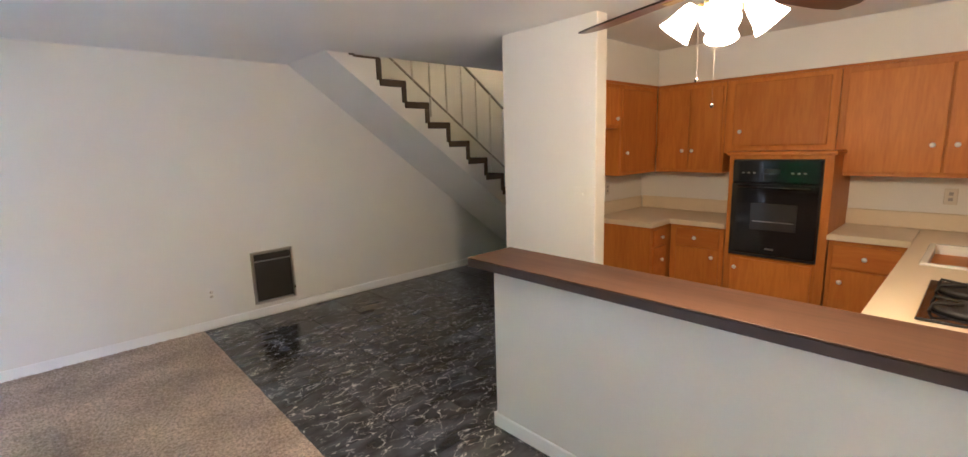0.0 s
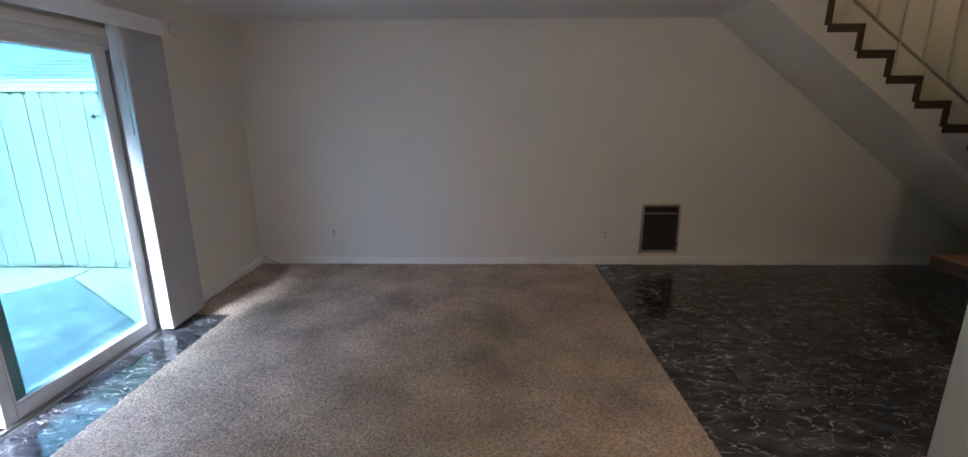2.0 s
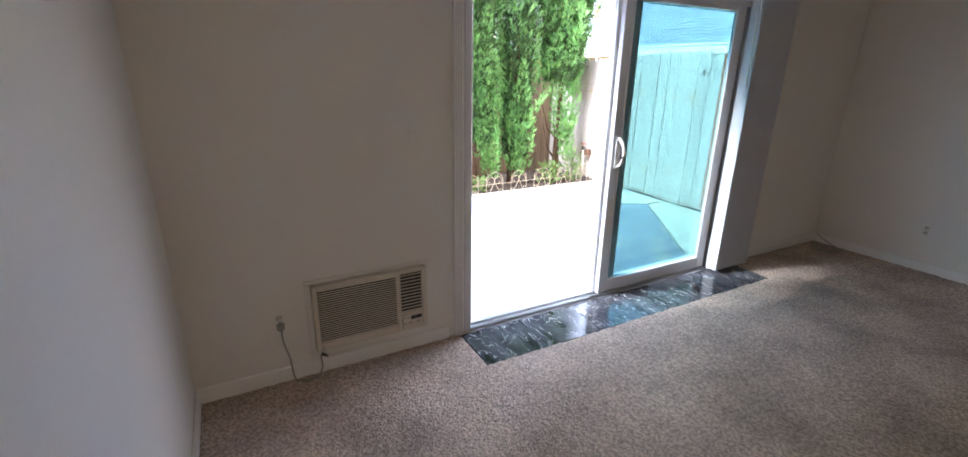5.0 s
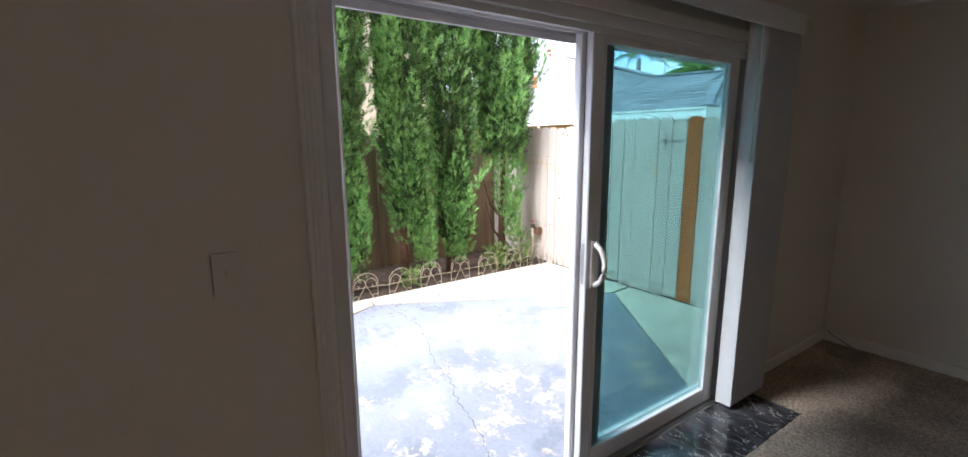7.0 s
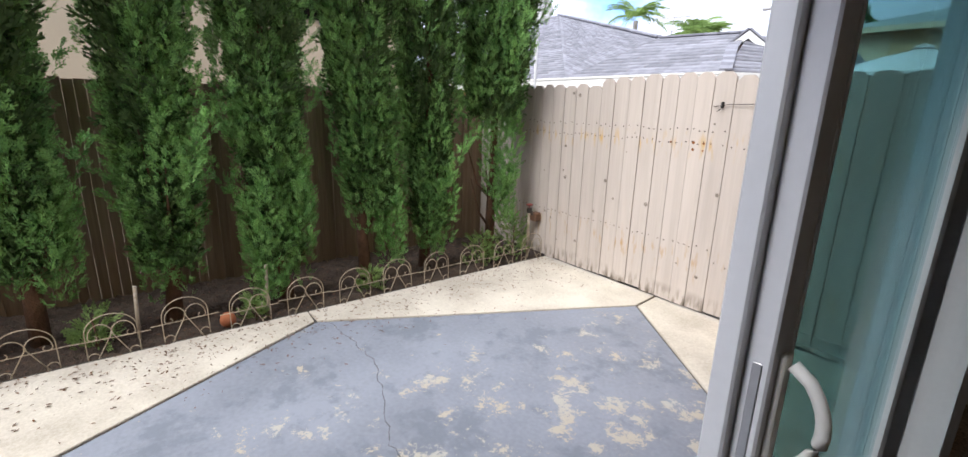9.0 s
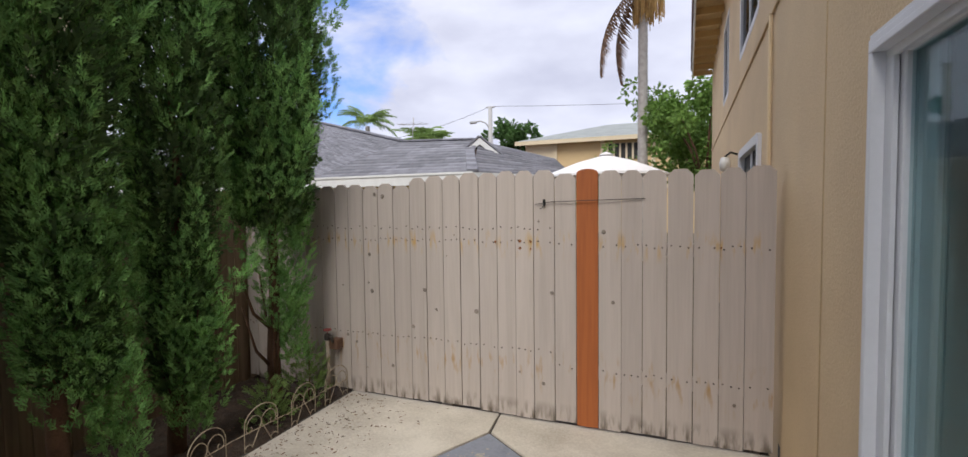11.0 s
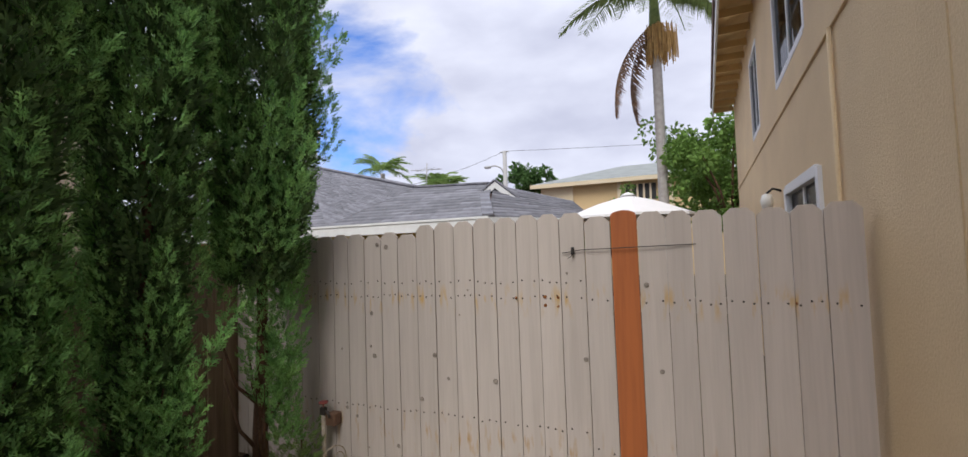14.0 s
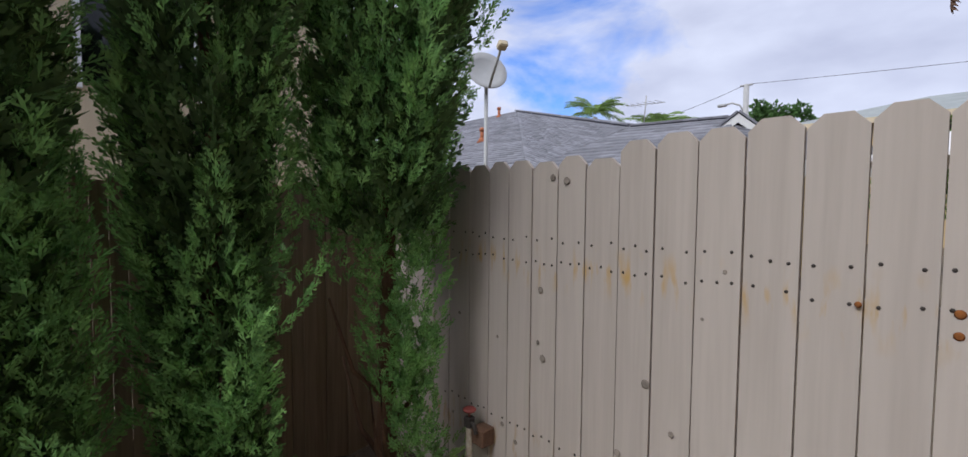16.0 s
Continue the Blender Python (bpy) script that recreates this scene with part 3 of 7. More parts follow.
def array_mesh(name, verts, faces, mat):
    """A mesh from numpy arrays of places and of triangles or quads."""
    me = bpy.data.meshes.new(name)
    k = faces.shape[1]
    me.vertices.add(len(verts))
    me.vertices.foreach_set("co", np.ascontiguousarray(verts, dtype=np.float32).ravel())
    me.loops.add(faces.size)
    me.loops.foreach_set("vertex_index", np.ascontiguousarray(faces, dtype=np.int32).ravel())
    me.polygons.add(len(faces))
    me.polygons.foreach_set("loop_start", np.arange(0, faces.size, k, dtype=np.int32))
    me.update(calc_edges=True)
    me.materials.append(mat)
    return me


def scatter(template_v, template_f, places, axes, sizes):
    """Copies of a small template turned into given axes, as one set of arrays."""
    n, k = len(places), len(template_v)
    v = np.einsum("nij,kj->nki", axes, template_v) * sizes[:, None, None] + places[:, None, :]
    f = template_f[None] + (np.arange(n) * k)[:, None, None]
    return v.reshape(-1, 3), f.reshape(-1, template_f.shape[1])


def frames_from(direction, rng):
    """Turning matrices whose third axis follows each direction, with a random twist."""
    d = direction / np.linalg.norm(direction, axis=1, keepdims=True)
    r = rng.normal(size=d.shape)
    u = np.cross(d, r)
    u /= np.linalg.norm(u, axis=1, keepdims=True)
    w = np.cross(d, u)
    return np.stack([u, w, d], axis=2)

# ---------------------------------------------------------------- the flat: structure
H = 2.44
XW, XO = -1.80, -1.90          # west wall, inner and outer face
YN, YS = 4.90, -0.34           # north and south walls
DY0, DY1, DZ = 1.07, 3.37, 2.06  # the opening of the sliding door
XE = 5.62                      # east wall of the kitchen
AC_Y0, AC_Y1, AC_Z0, AC_Z1 = 0.20, 0.825, 0.125, 0.515

structure("subfloor", block((XO + 0.05, YS - 0.12, -0.25), (6.7, YN + 0.14, -0.012)), GROUT, "dark grout bed under the floor tiles", "floor")


def build_carpet():
    """Cut-pile carpet with an uneven surface and a cut-out at the threshold tiles."""
    step = 0.0145
    x0, x1, y0, y1 = XW, 1.775, YS, YN
    nx, ny = int((x1 - x0) / step), int((y1 - y0) / step)
    rng = np.random.default_rng(3)
    gx, gy = np.meshgrid(np.linspace(x0, x1, nx + 1), np.linspace(y0, y1, ny + 1), indexing="ij")
    z = 0.004 + rng.uniform(-0.0045, 0.0045, gx.shape) + 0.002 * np.sin(gx * 3.1 + 1) * np.sin(gy * 2.3)
    v = np.stack([gx, gy, z], axis=2)
    idx = np.arange((nx + 1) * (ny + 1)).reshape(nx + 1, ny + 1)
    q = np.stack([idx[:-1, :-1], idx[1:, :-1], idx[1:, 1:], idx[:-1, 1:]], axis=2).reshape(-1, 4)
    cx, cy = (gx[:-1, :-1] + step / 2).ravel(), (gy[:-1, :-1] + step / 2).ravel()
    keep = ~((cx < -1.44) & (cy > 1.045) & (cy < 3.59))
    ob = new("carpet", array_mesh("carpet", v.reshape(-1, 3), q[keep], CARPET))
    tagged(ob, "greige cut-pile carpet, matted and lightly soiled", "carpet", kind="structure")


build_carpet()

# walls
def walls():
    w = bmesh.new()
    box(w, (XW, YN, -0.01), (6.7, YN + 0.14, H))
    structure("wall_north", w, WALL, "plain off-white painted wall with the wall heater", "wall")
    w = bmesh.new()
    for a, b in (((XO + 0.05, YS, -0.1), (XW, AC_Y0 + 0.03, H)), ((XO + 0.05, AC_Y0 + 0.03, -0.1), (XW, AC_Y1 - 0.03, AC_Z0 + 0.03)),
                 ((XO + 0.05, AC_Y0 + 0.03, AC_Z1 - 0.03), (XW, AC_Y1 - 0.03, H)), ((XO + 0.05, AC_Y1 - 0.03, -0.1), (XW, DY0, H)),
                 ((XO + 0.05, DY0, DZ), (XW, DY1, H)), ((XO + 0.05, DY1, -0.1), (XW, 4.40, H)), ((XO + 0.082, 4.40, -0.1), (XW, YN + 0.14, H))):
        box(w, a, b)
    structure("wall_west", w, WALL, "off-white painted wall around the sliding door", "wall")
    structure("wall_south", block((XO + 0.05, YS - 0.12, -0.1), (6.7, YS, H)), WALL, "plain off-white painted wall", "wall")
    structure("wall_kitchen_east", block((XE, YS, -0.01), (XE + 0.12, 2.68, H)), WALL, "cream painted kitchen wall", "wall")
    w = bmesh.new()
    box(w, (3.63, 1.94, -0.01), (3.75, 2.80, H), 0.004)
    structure("wall_kitchen_west", w, WALL, "off-white stub wall at the kitchen entrance", "wall")
    structure("wall_kitchen_north", block((3.75, 2.68, -0.01), (6.58, 2.80, H)), WALL, "off-white wall between kitchen and stairs", "wall")
    structure("soffit_kitchen", block((5.30, YS, 2.115), (XE, 2.68, H - 0.003)), WALL, "cream soffit above the wall cabinets", "wall")
    structure("soffit_kitchen_north", block((4.30, 2.36, 2.115), (5.297, 2.677, H - 0.003)), WALL, "cream soffit above the wall cabinets", "wall")
    w = bmesh.new()
    box(w, (2.625, YS, -0.01), (2.80, 1.92, 0.95), 0.004)
    structure("half_wall", w, WALL, "off-white half-height wall under the wooden bar top", "wall")
    # the stairwell, open to the floor above and lit by a window up there
    structure("ceiling", box(box(bmesh.new(), (XO + 0.05, YS - 0.12, H), (6.7, 4.06, H + 0.2)), (XO + 0.082, 4.06, H), (2.80, YN + 0.14, H + 0.2)), CEIL, "white painted ceiling with an opening over the stairs", "ceiling")
    structure("wall_upper_north", block((2.6, YN, H), (6.7, YN + 0.14, 5.1)), WALL, "off-white upper stair wall", "wall")
    w = bmesh.new()
    box(w, (6.58, 2.80, -0.01), (6.70, YN, 3.2))
    box(w, (6.58, 2.80, 3.2), (6.70, 3.35, 5.1))
    box(w, (6.58, 4.5, 3.2), (6.70, YN, 5.1))
    box(w, (6.58, 3.35, 4.6), (6.70, 4.5, 5.1))
    structure("wall_stair_east", w, WALL, "off-white wall with the stair window opening", "wall")
    structure("wall_upper_south", block((2.6, 3.0, H + 0.2), (6.58, 3.12, 5.1)), WALL, "off-white upper hall wall", "wall")
    structure("wall_upper_west", block((2.48, 3.0, H + 0.2), (2.6, YN + 0.14, 5.1)), WALL, "off-white upper hall wall", "wall")
    # added sheet, out of view: tones down and warms light from the opening
    b = thing("window_4", "unseen cream sheet added to warm and dim the stair window", "window", kind="structure")
    part("filter_sheet", block((6.585, 3.352, 3.202), (6.589, 4.498, 4.598)), CREAM_FILTER, b)
    structure("ceiling_upper", block((2.48, 3.0, 5.1), (6.7, YN + 0.14, 5.2)), CEIL, "white upper hall ceiling", "ceiling")


walls()


def baseboards():
    b = bmesh.new()
    for a, c in (((XW, YN - 0.014, 0), (5.9, YN, 0.085)), ((XW, YS, 0), (XW + 0.014, DY0 - 0.10, 0.085)), ((XW, 3.60, 0), (XW + 0.014, YN - 0.014, 0.085)),
                 ((XW + 0.014, YS, 0), (2.611, YS + 0.014, 0.085)), ((2.611, YS, 0), (2.625, 1.934, 0.085)), ((2.611, 1.92, 0), (2.80, 1.934, 0.085)),
                 ((3.616, 1.926, 0), (3.63, 2.814, 0.085)), ((3.63, 1.926, 0), (3.75, 1.94, 0.085))):
        box(b, a, c, 0.005)
    structure("baseboard", b, TRIM, "white painted wooden baseboard along the walls", "baseboard")


baseboards()


# ---------------------------------------------------------------- stairs
def stairs():
    rise, run = 0.193, 0.264
    x_top, z_top = 3.30, 2.425
    th = thing("staircase", "closed white staircase with dark brown carpeted steps and metal rail", "stairs", kind="structure")
    body = bmesh.new()
    ys, yn = 4.06, YN - 0.004
    corners = []
    for i in range(-2, 14):
        x0 = x_top + run * (i - 1)
        z = z_top - rise * i
        if z < 0.02:
            break
        corners.append((x0, z))
    # white body: the stepped side down to the sloping underside
    slope = rise / run
    for x0, z in corners:
        x1 = x0 + run
        lo0, lo1 = H - 0.765 * (x0 - 2.80), H - 0.765 * (x1 - 2.80)
        lo0, lo1 = max(lo0, 0), max(lo1, 0)
        if z > 4.4:
            continue
        vs = []
        for y, slant in ((ys, 0.73), (yn, 0.757)):
            lo0, lo1 = max(0, H - slant * (x0 - 2.78)), max(0, H - slant * (x1 - 2.78))
            vs.append([body.verts.new(p) for p in ((x0, y, min(lo0, z - 0.03)), (x1, y, min(lo1, z - 0.03)), (x1, y, z - 0.012), (x0, y, z - 0.012))])
        a, b = vs
        body.faces.new(a)
        body.faces.new(b[::-1])
        for k in range(4):
            body.faces.new((a[k], b[k], b[(k + 1) % 4], a[(k + 1) % 4]))
        tread, strip = bmesh.new(), bmesh.new()
        box(tread, (x0 - 0.01, ys + 0.012, z - 0.012), (x1 + 0.012, yn, z + 0.012), 0.004)
        box(tread, (x1 - 0.012, ys + 0.012, z - rise), (x1 + 0.010, yn, z - 0.012), 0.003)
        box(strip, (x0 - 0.012, ys - 0.012, z - 0.052), (x1 + 0.014, ys + 0.012, z + 0.012), 0.006)
        box(strip, (x1 - 0.040, ys - 0.0115, z - rise), (x1 + 0.014, ys + 0.0115, z - 0.052), 0.006)
        if z > z_top - 0.01:
            strip.clear()
            box(strip, (x1 - 0.040, ys - 0.0115, z - rise), (x1 + 0.014, ys + 0.0115, z), 0.006)
        step = part("stair_step", tread, DARK_CARPET, th)
        part("carpet_edge", strip, DARK_CARPET, step, "dark brown carpet wrapped over the step edge")
    part("stair_body", body, WALL, th, "white painted side and sloping underside")
    s = bmesh.new()
    tube(s, [(2.9, ys + 0.03, z_top + 0.10 - slope * (2.9 - x_top) + 0.02), (6.2, ys + 0.03, z_top + 0.12 - slope * (6.2 - x_top))], 0.011, 6)
    part("lower_rail", s, RAIL, th)
    s = bmesh.new()
    tube(s, [(2.9, ys + 0.03, z_top + 0.80 - slope * (2.9 - x_top)), (6.2, ys + 0.03, z_top + 0.80 - slope * (6.2 - x_top))], 0.014, 6)
    part("handrail", s, RAIL, th)
    x = 3.05
    k = 0
    while x < 6.1:
        zb = z_top - slope * (x - x_top)
        s = bmesh.new()
        tube(s, [(x, ys + 0.03, zb + (0.11 if k % 4 else -0.08)), (x, ys + 0.03, zb + 0.80)], 0.011, 6)
        part("baluster", s, BALUSTER, th)
        x += 0.21
        k += 1


stairs()


# ---------------------------------------------------------------- sliding door
def sliding_door():
    d = thing("door_1", "white vinyl sliding glass door standing half open to the patio", "sliding door", kind="structure")
    f = bmesh.new()
    xa, xb = XO + 0.004, XW + 0.012
    box(f, (xa, DY0, -0.04), (xb, DY0 + 0.045, DZ), 0.004)
    box(f, (xa, DY1 - 0.03, -0.04), (xb, DY1, DZ), 0.004)
    box(f, (xa, DY0 + 0.045, DZ - 0.05), (xb, DY1 - 0.045, DZ), 0.004)
    for xx in (xa + 0.03, xa + 0.075, xb - 0.022):
        box(f, (xx, DY0 + 0.045, DZ - 0.075), (xx + 0.006, DY1 - 0.045, DZ - 0.05))
        box(f, (xx, DY0 + 0.045, -0.004), (xx + 0.006, DY0 + 0.055, DZ - 0.05))
    part("door_frame", f, VINYL, d)
    t = bmesh.new()
    box(t, (XO - 0.03, DY0 + 0.045, -0.04), (xb, DY1 - 0.045, 0.004), 0.003)
    for xx in (xa + 0.03, xa + 0.075, xb - 0.02):
        box(t, (xx, DY0 + 0.045, 0.004), (xx + 0.006, DY1 - 0.045, 0.022))
    part("sill_track", t, ALU, d, "worn aluminium sill track")

    def panel(name, x, y0, y1, st0, st1):
        p = bmesh.new()
        box(p, (x - 0.019, y0, 0.022), (x + 0.019, y0 + st0, DZ - 0.055), 0.004)
        box(p, (x - 0.019, y1 - st1, 0.022), (x + 0.019, y1, DZ - 0.055), 0.004)
        box(p, (x - 0.018, y0 + st0, 0.022), (x + 0.018, y1 - st1, 0.115), 0.004)
        box(p, (x - 0.018, y0 + st0, DZ - 0.105), (x + 0.018, y1 - st1, DZ - 0.055), 0.004)
        # glazing bead
        for a, b in (((x + 0.008, y0 + st0, 0.115), (x + 0.020, y0 + st0 + 0.012, DZ - 0.105)), ((x + 0.008, y1 - st1 - 0.012, 0.115), (x + 0.020, y1 - st1, DZ - 0.105))):
            box(p, a, b)
        pan = part(name, p, VINYL, d)
        g = part("pane", block((x - 0.004, y0 + st0 - 0.005, 0.11), (x + 0.004, y1 - st1 + 0.005, DZ - 0.10)), GLASS, pan, "blue-tinted glass pane")
        g.visible_shadow = False
        return pan

    panel("fixed_panel", XO + 0.026, 2.13, DY1 - 0.03, 0.185, 0.05)
    sl = panel("sliding_panel", XW - 0.035, 2.155, DY1 - 0.08, 0.068, 0.085)
    h = bmesh.new()
    box(h, (XW - 0.016, 2.1780, 0.93), (XW - 0.006, 2.2100, 1.145), 0.003)
    arc = [(XW + 0.0 + 0.055 * math.sin(math.pi * k / 10) ** 0.6, 2.1940, 0.945 + 0.185 * k / 10) for k in range(11)]
    tube(h, arc, 0.011, 8)
    part("handle", h, WHITE_PLASTIC, sl, "white D-shaped pull handle")
    h = bmesh.new()
    box(h, (XW - 0.042, 2.1525, 0.95), (XW - 0.028, 2.1555, 1.13), 0.001)
    part("latch_plate", h, ALU, sl, "worn metal mortise latch plate")
    h = bmesh.new()
    box(h, (XW - 0.085, 2.1650, 0.94), (XW - 0.054, 2.1950, 1.13), 0.008, 2)
    part("outer_pull", h, WHITE_PLASTIC, sl)
    # trim round the opening, inside (south jamb and head) and outside
    c = bmesh.new()
    box(c, (XW, DY0 - 0.065, 0), (XW + 0.016, DY0 - 0.002, DZ + 0.06), 0.005)
    box(c, (XW, DY0 - 0.002, DZ), (XW + 0.016, DY1 + 0.06, DZ + 0.06), 0.005)
    box(c, (XW, DY1, 0), (XW + 0.016, DY1 + 0.06, DZ), 0.005)
    for yy in (1.024, 1.038, 1.052):
        tube(c, [(XW + 0.016, yy, 0.002), (XW + 0.016, yy, DZ + 0.05)], 0.005, 8)
    part("inner_casing", c, TRIM, d, "white casing with reeded mouldings")
    o = bmesh.new()
    for w0, w1, t2 in ((0.0, 0.024, 0.048), (0.024, 0.050, 0.040), (0.050, 0.070, 0.030)):
        yn, ys, zt = DY1, DY0, 1.982
        box(o, (XO - t2, yn + w0, -0.05), (XO - 0.0005, yn + w1, zt + w0), 0.003)
        box(o, (XO - t2, ys - w1, -0.05), (XO - 0.0005, ys - w0, zt + w0), 0.003)
        box(o, (XO - t2, ys - w1, zt + w0), (XO - 0.0005, yn + w1, zt + w1), 0.003)
    box(o, (XO - 0.012, 3.315, -0.05), (XO + 0.003, 3.37, 1.955), 0.002)
    box(o, (XO - 0.012, DY0, 1.955), (XO + 0.003, 3.37, 1.982), 0.002)
    part("outer_casing", o, OUTER_TRIM, d, "moulded white trim round the opening")


sliding_door()


# ---------------------------------------------------------------- patio ground
ZP = -0.08


def patio():
    ground = structure("ground", block((-400, -400, -0.6), (400, 400, -0.30)), GROUND, "dry bare ground", "ground")
    structure("patio_bed", prism(bmesh.new(), [(-5.10, -2.6), (XO, -2.6), (XO, 5.2), (-5.14, 5.2)], -0.30, ZP - 0.012), JOINT, "dark dirt in the joints of the patio", "patio")
    pv = thing("patio", "patio of concrete slabs, one painted grey-blue and peeling", "patio", kind="structure")
    g = 0.006
    s1 = [(-4.86, 2.385), (-3.695, 4.66), (XO, 3.36), (XO, -2.6), (-2.28, -2.6)]
    part("painted_slab", prism(bmesh.new(), s1, -0.3, ZP, 0.004), PAINTED, pv, "grey-blue painted slab with peeled buff patches")
    part("slab", prism(bmesh.new(), [(-5.08, 2.40), (-4.875, 2.395 + g), (-3.705, 4.668 + g), (-3.735, 4.99), (-5.10, 4.99)], -0.3, ZP + 0.002, 0.004), CONCRETE, pv)
    part("slab", prism(bmesh.new(), [(-3.72, 4.99), (-3.685, 4.675), (XO, 3.375), (XO, 4.99)], -0.3, ZP + 0.001, 0.004), CONCRETE, pv)
    part("slab", prism(bmesh.new(), [(-5.08, 2.39), (-4.88, 2.378), (-2.30, -2.6), (-5.06, -2.6)], -0.3, ZP + 0.002, 0.004), CONCRETE, pv)
    c = bmesh.new()
    rng = random.Random(5)
    line = [(-4.80, 2.455), (-4.45, 2.50), (-4.12, 2.50), (-3.80, 2.42), (-3.38, 2.255), (-3.1, 2.22), (-2.86, 2.13), (-2.5, 2.05), (-2.1, 1.9)]
    pts = []
    for (xa, ya), (xb, yb) in zip(line, line[1:]):
        for k in range(8):
            u = k / 8
            pts.append((xa + (xb - xa) * u + rng.uniform(-0.012, 0.012), ya + (yb - ya) * u + rng.uniform(-0.014, 0.014)))
    for (xa, ya), (xb, yb) in zip(pts, pts[1:]):
        w = rng.uniform(0.0007, 0.0026)
        vs = [c.verts.new((x, y, ZP + 0.0015)) for x, y in ((xa, ya - w), (xb, yb - w), (xb, yb + w), (xa, ya + w))]
        c.faces.new(vs)
    part("crack", c, JOINT, pv, "thin jagged crack")
    # planter soil
    rngn = np.random.default_rng(8)
    gx, gy = np.meshgrid(np.linspace(-6.3, -5.07, 40), np.linspace(-2.6, 5.2, 220), indexing="ij")
    z = ZP - 0.03 + rngn.normal(0, 0.012, gx.shape) + 0.02 * np.sin(gx * 7) * np.sin(gy * 5)
    z[-1] = ZP - 0.05
    idx = np.arange(gx.size).reshape(gx.shape)
    q = np.stack([idx[:-1, :-1], idx[1:, :-1], idx[1:, 1:], idx[:-1, 1:]], axis=2).reshape(-1, 4)
    ob = new("planter_soil", array_mesh("planter_soil", np.stack([gx, gy, z], 2).reshape(-1, 3), q, SOIL))
    tagged(ob, "dark bare soil of the planting strip", "soil", kind="structure")


patio()


# ---------------------------------------------------------------- board fence
def fence():
    f = thing("fence", "greige painted board fence with dog-eared tops and rust stains", "fence", kind="structure")
    rng = random.Random(11)
    edges = [-1.893, -2.061, -2.205, -2.360, -2.522, -2.678, -2.816, -2.970, -3.124, -3.282, -3.438, -3.580, -3.725, -3.876, -4.032, -4.181, -4.335, -4.482, -4.640, -4.788, -4.937, -5.089, -5.230, -5.385, -5.565, -5.71, -5.86, -6.01, -6.16, -6.28]
    y = 4.95
    nails = bmesh.new()
    for i, (xb, xa) in enumerate(zip(edges, edges[1:])):
        orange = i == 7
        gap = rng.uniform(0.0015, 0.004)
        top = 1.765 + rng.uniform(-0.012, 0.012) + (0.02 if 9 <= i <= 15 else 0) - (0.04 if i >= 17 else 0)
        if orange:
            top = 1.79
        ear = 0.038
        z0 = ZP + 0.018 + rng.uniform(0, 0.02)
        dy = rng.uniform(-0.004, 0.004) - (0.008 if orange else 0)
        b = bmesh.new()
        x0, x1 = xa + gap, xb - gap
        if orange:
            k = 6
            prof = [(x0, z0), (x1, z0)] + [((x0 + x1) / 2 + (x1 - x0) / 2 * math.cos(math.pi * j / k), top - 0.03 + 0.03 * math.sin(math.pi * j / k)) for j in range(k + 1)]
        else:
            prof = [(x0, z0), (x1, z0), (x1, top - ear), (x1 - ear, top), (x0 + ear, top), (x0, top - ear)]
        fr = [b.verts.new((px, y + dy, pz)) for px, pz in prof]
        bk = [b.verts.new((px, y + dy + 0.018, pz)) for px, pz in prof]
        b.faces.new(fr)
        b.faces.new(bk[::-1])
        n = len(prof)
        for j in range(n):
            b.faces.new((fr[j], bk[j], bk[(j + 1) % n], fr[(j + 1) % n]))
        bmesh.ops.recalc_face_normals(b, faces=b.faces[:])
        part("board", b, ORANGE if orange else FENCE, f, "unpainted orange-stained replacement board" if orange else "")
        # nail heads
        if not orange:
            rows = [1.25, 0.36] if i < 9 else [1.37, 1.27, 0.46]
            for zr in rows:
                for fx in (0.2, 0.8) if rng.random() < 0.6 else (0.15, 0.5, 0.82):
                    zz = zr + rng.uniform(-0.012, 0.012)
                    lathe(nails, [(0.006, 0), (0.0045, -0.0025), (0.0, -0.003)], (x0 + (x1 - x0) * fx, y + dy, zz), 6, "y")
    tagged(part("nail_heads", nails, WIRE, f), kind="stuff")
    knots = bmesh.new()
    for _ in range(22):
        kx, kz, kr = rng.uniform(-5.6, -2.0), rng.uniform(0.05, 1.65), rng.uniform(0.006, 0.016)
        if -3.14 < kx < -2.95:
            continue
        lathe(knots, [(kr, -0.0045), (kr * 0.8, -0.0062), (kr * 0.45, -0.0052), (0.0, -0.0056)], (kx, y, kz), 9, "y")
    for kx, kz in ((-4.859, 0.83), (-4.737, 1.629), (-4.351, 0.864), (-3.9, 0.72)):
        lathe(knots, [(0.017, -0.0045), (0.014, -0.0065), (0.007, -0.0050), (0.0, -0.0054)], (kx, y, kz), 11, "y")
    tagged(part("knots", knots, KNOT, f), kind="stuff")
    rust = bmesh.new()
    for kx, kz, kr in ((-3.543, 1.273, 0.012), (-3.543, 1.22, 0.011), (-3.46, 1.27, 0.009), (-3.46, 1.215, 0.007), (-3.737, 1.265, 0.009), (-2.20, 1.25, 0.006)):
        lathe(rust, [(kr, -0.0045), (kr * 0.6, -0.006), (0.0, -0.0065)], (kx, y, kz), 9, "y")
    part("rusty_bolts", rust, RUST, f, "rust-orange bolt heads")
    for zr in (0.33, 1.23):
        part("fence_rail", block((-6.25, y + 0.024, zr - 0.045), (-1.95, y + 0.062, zr + 0.045)), FENCE, f)
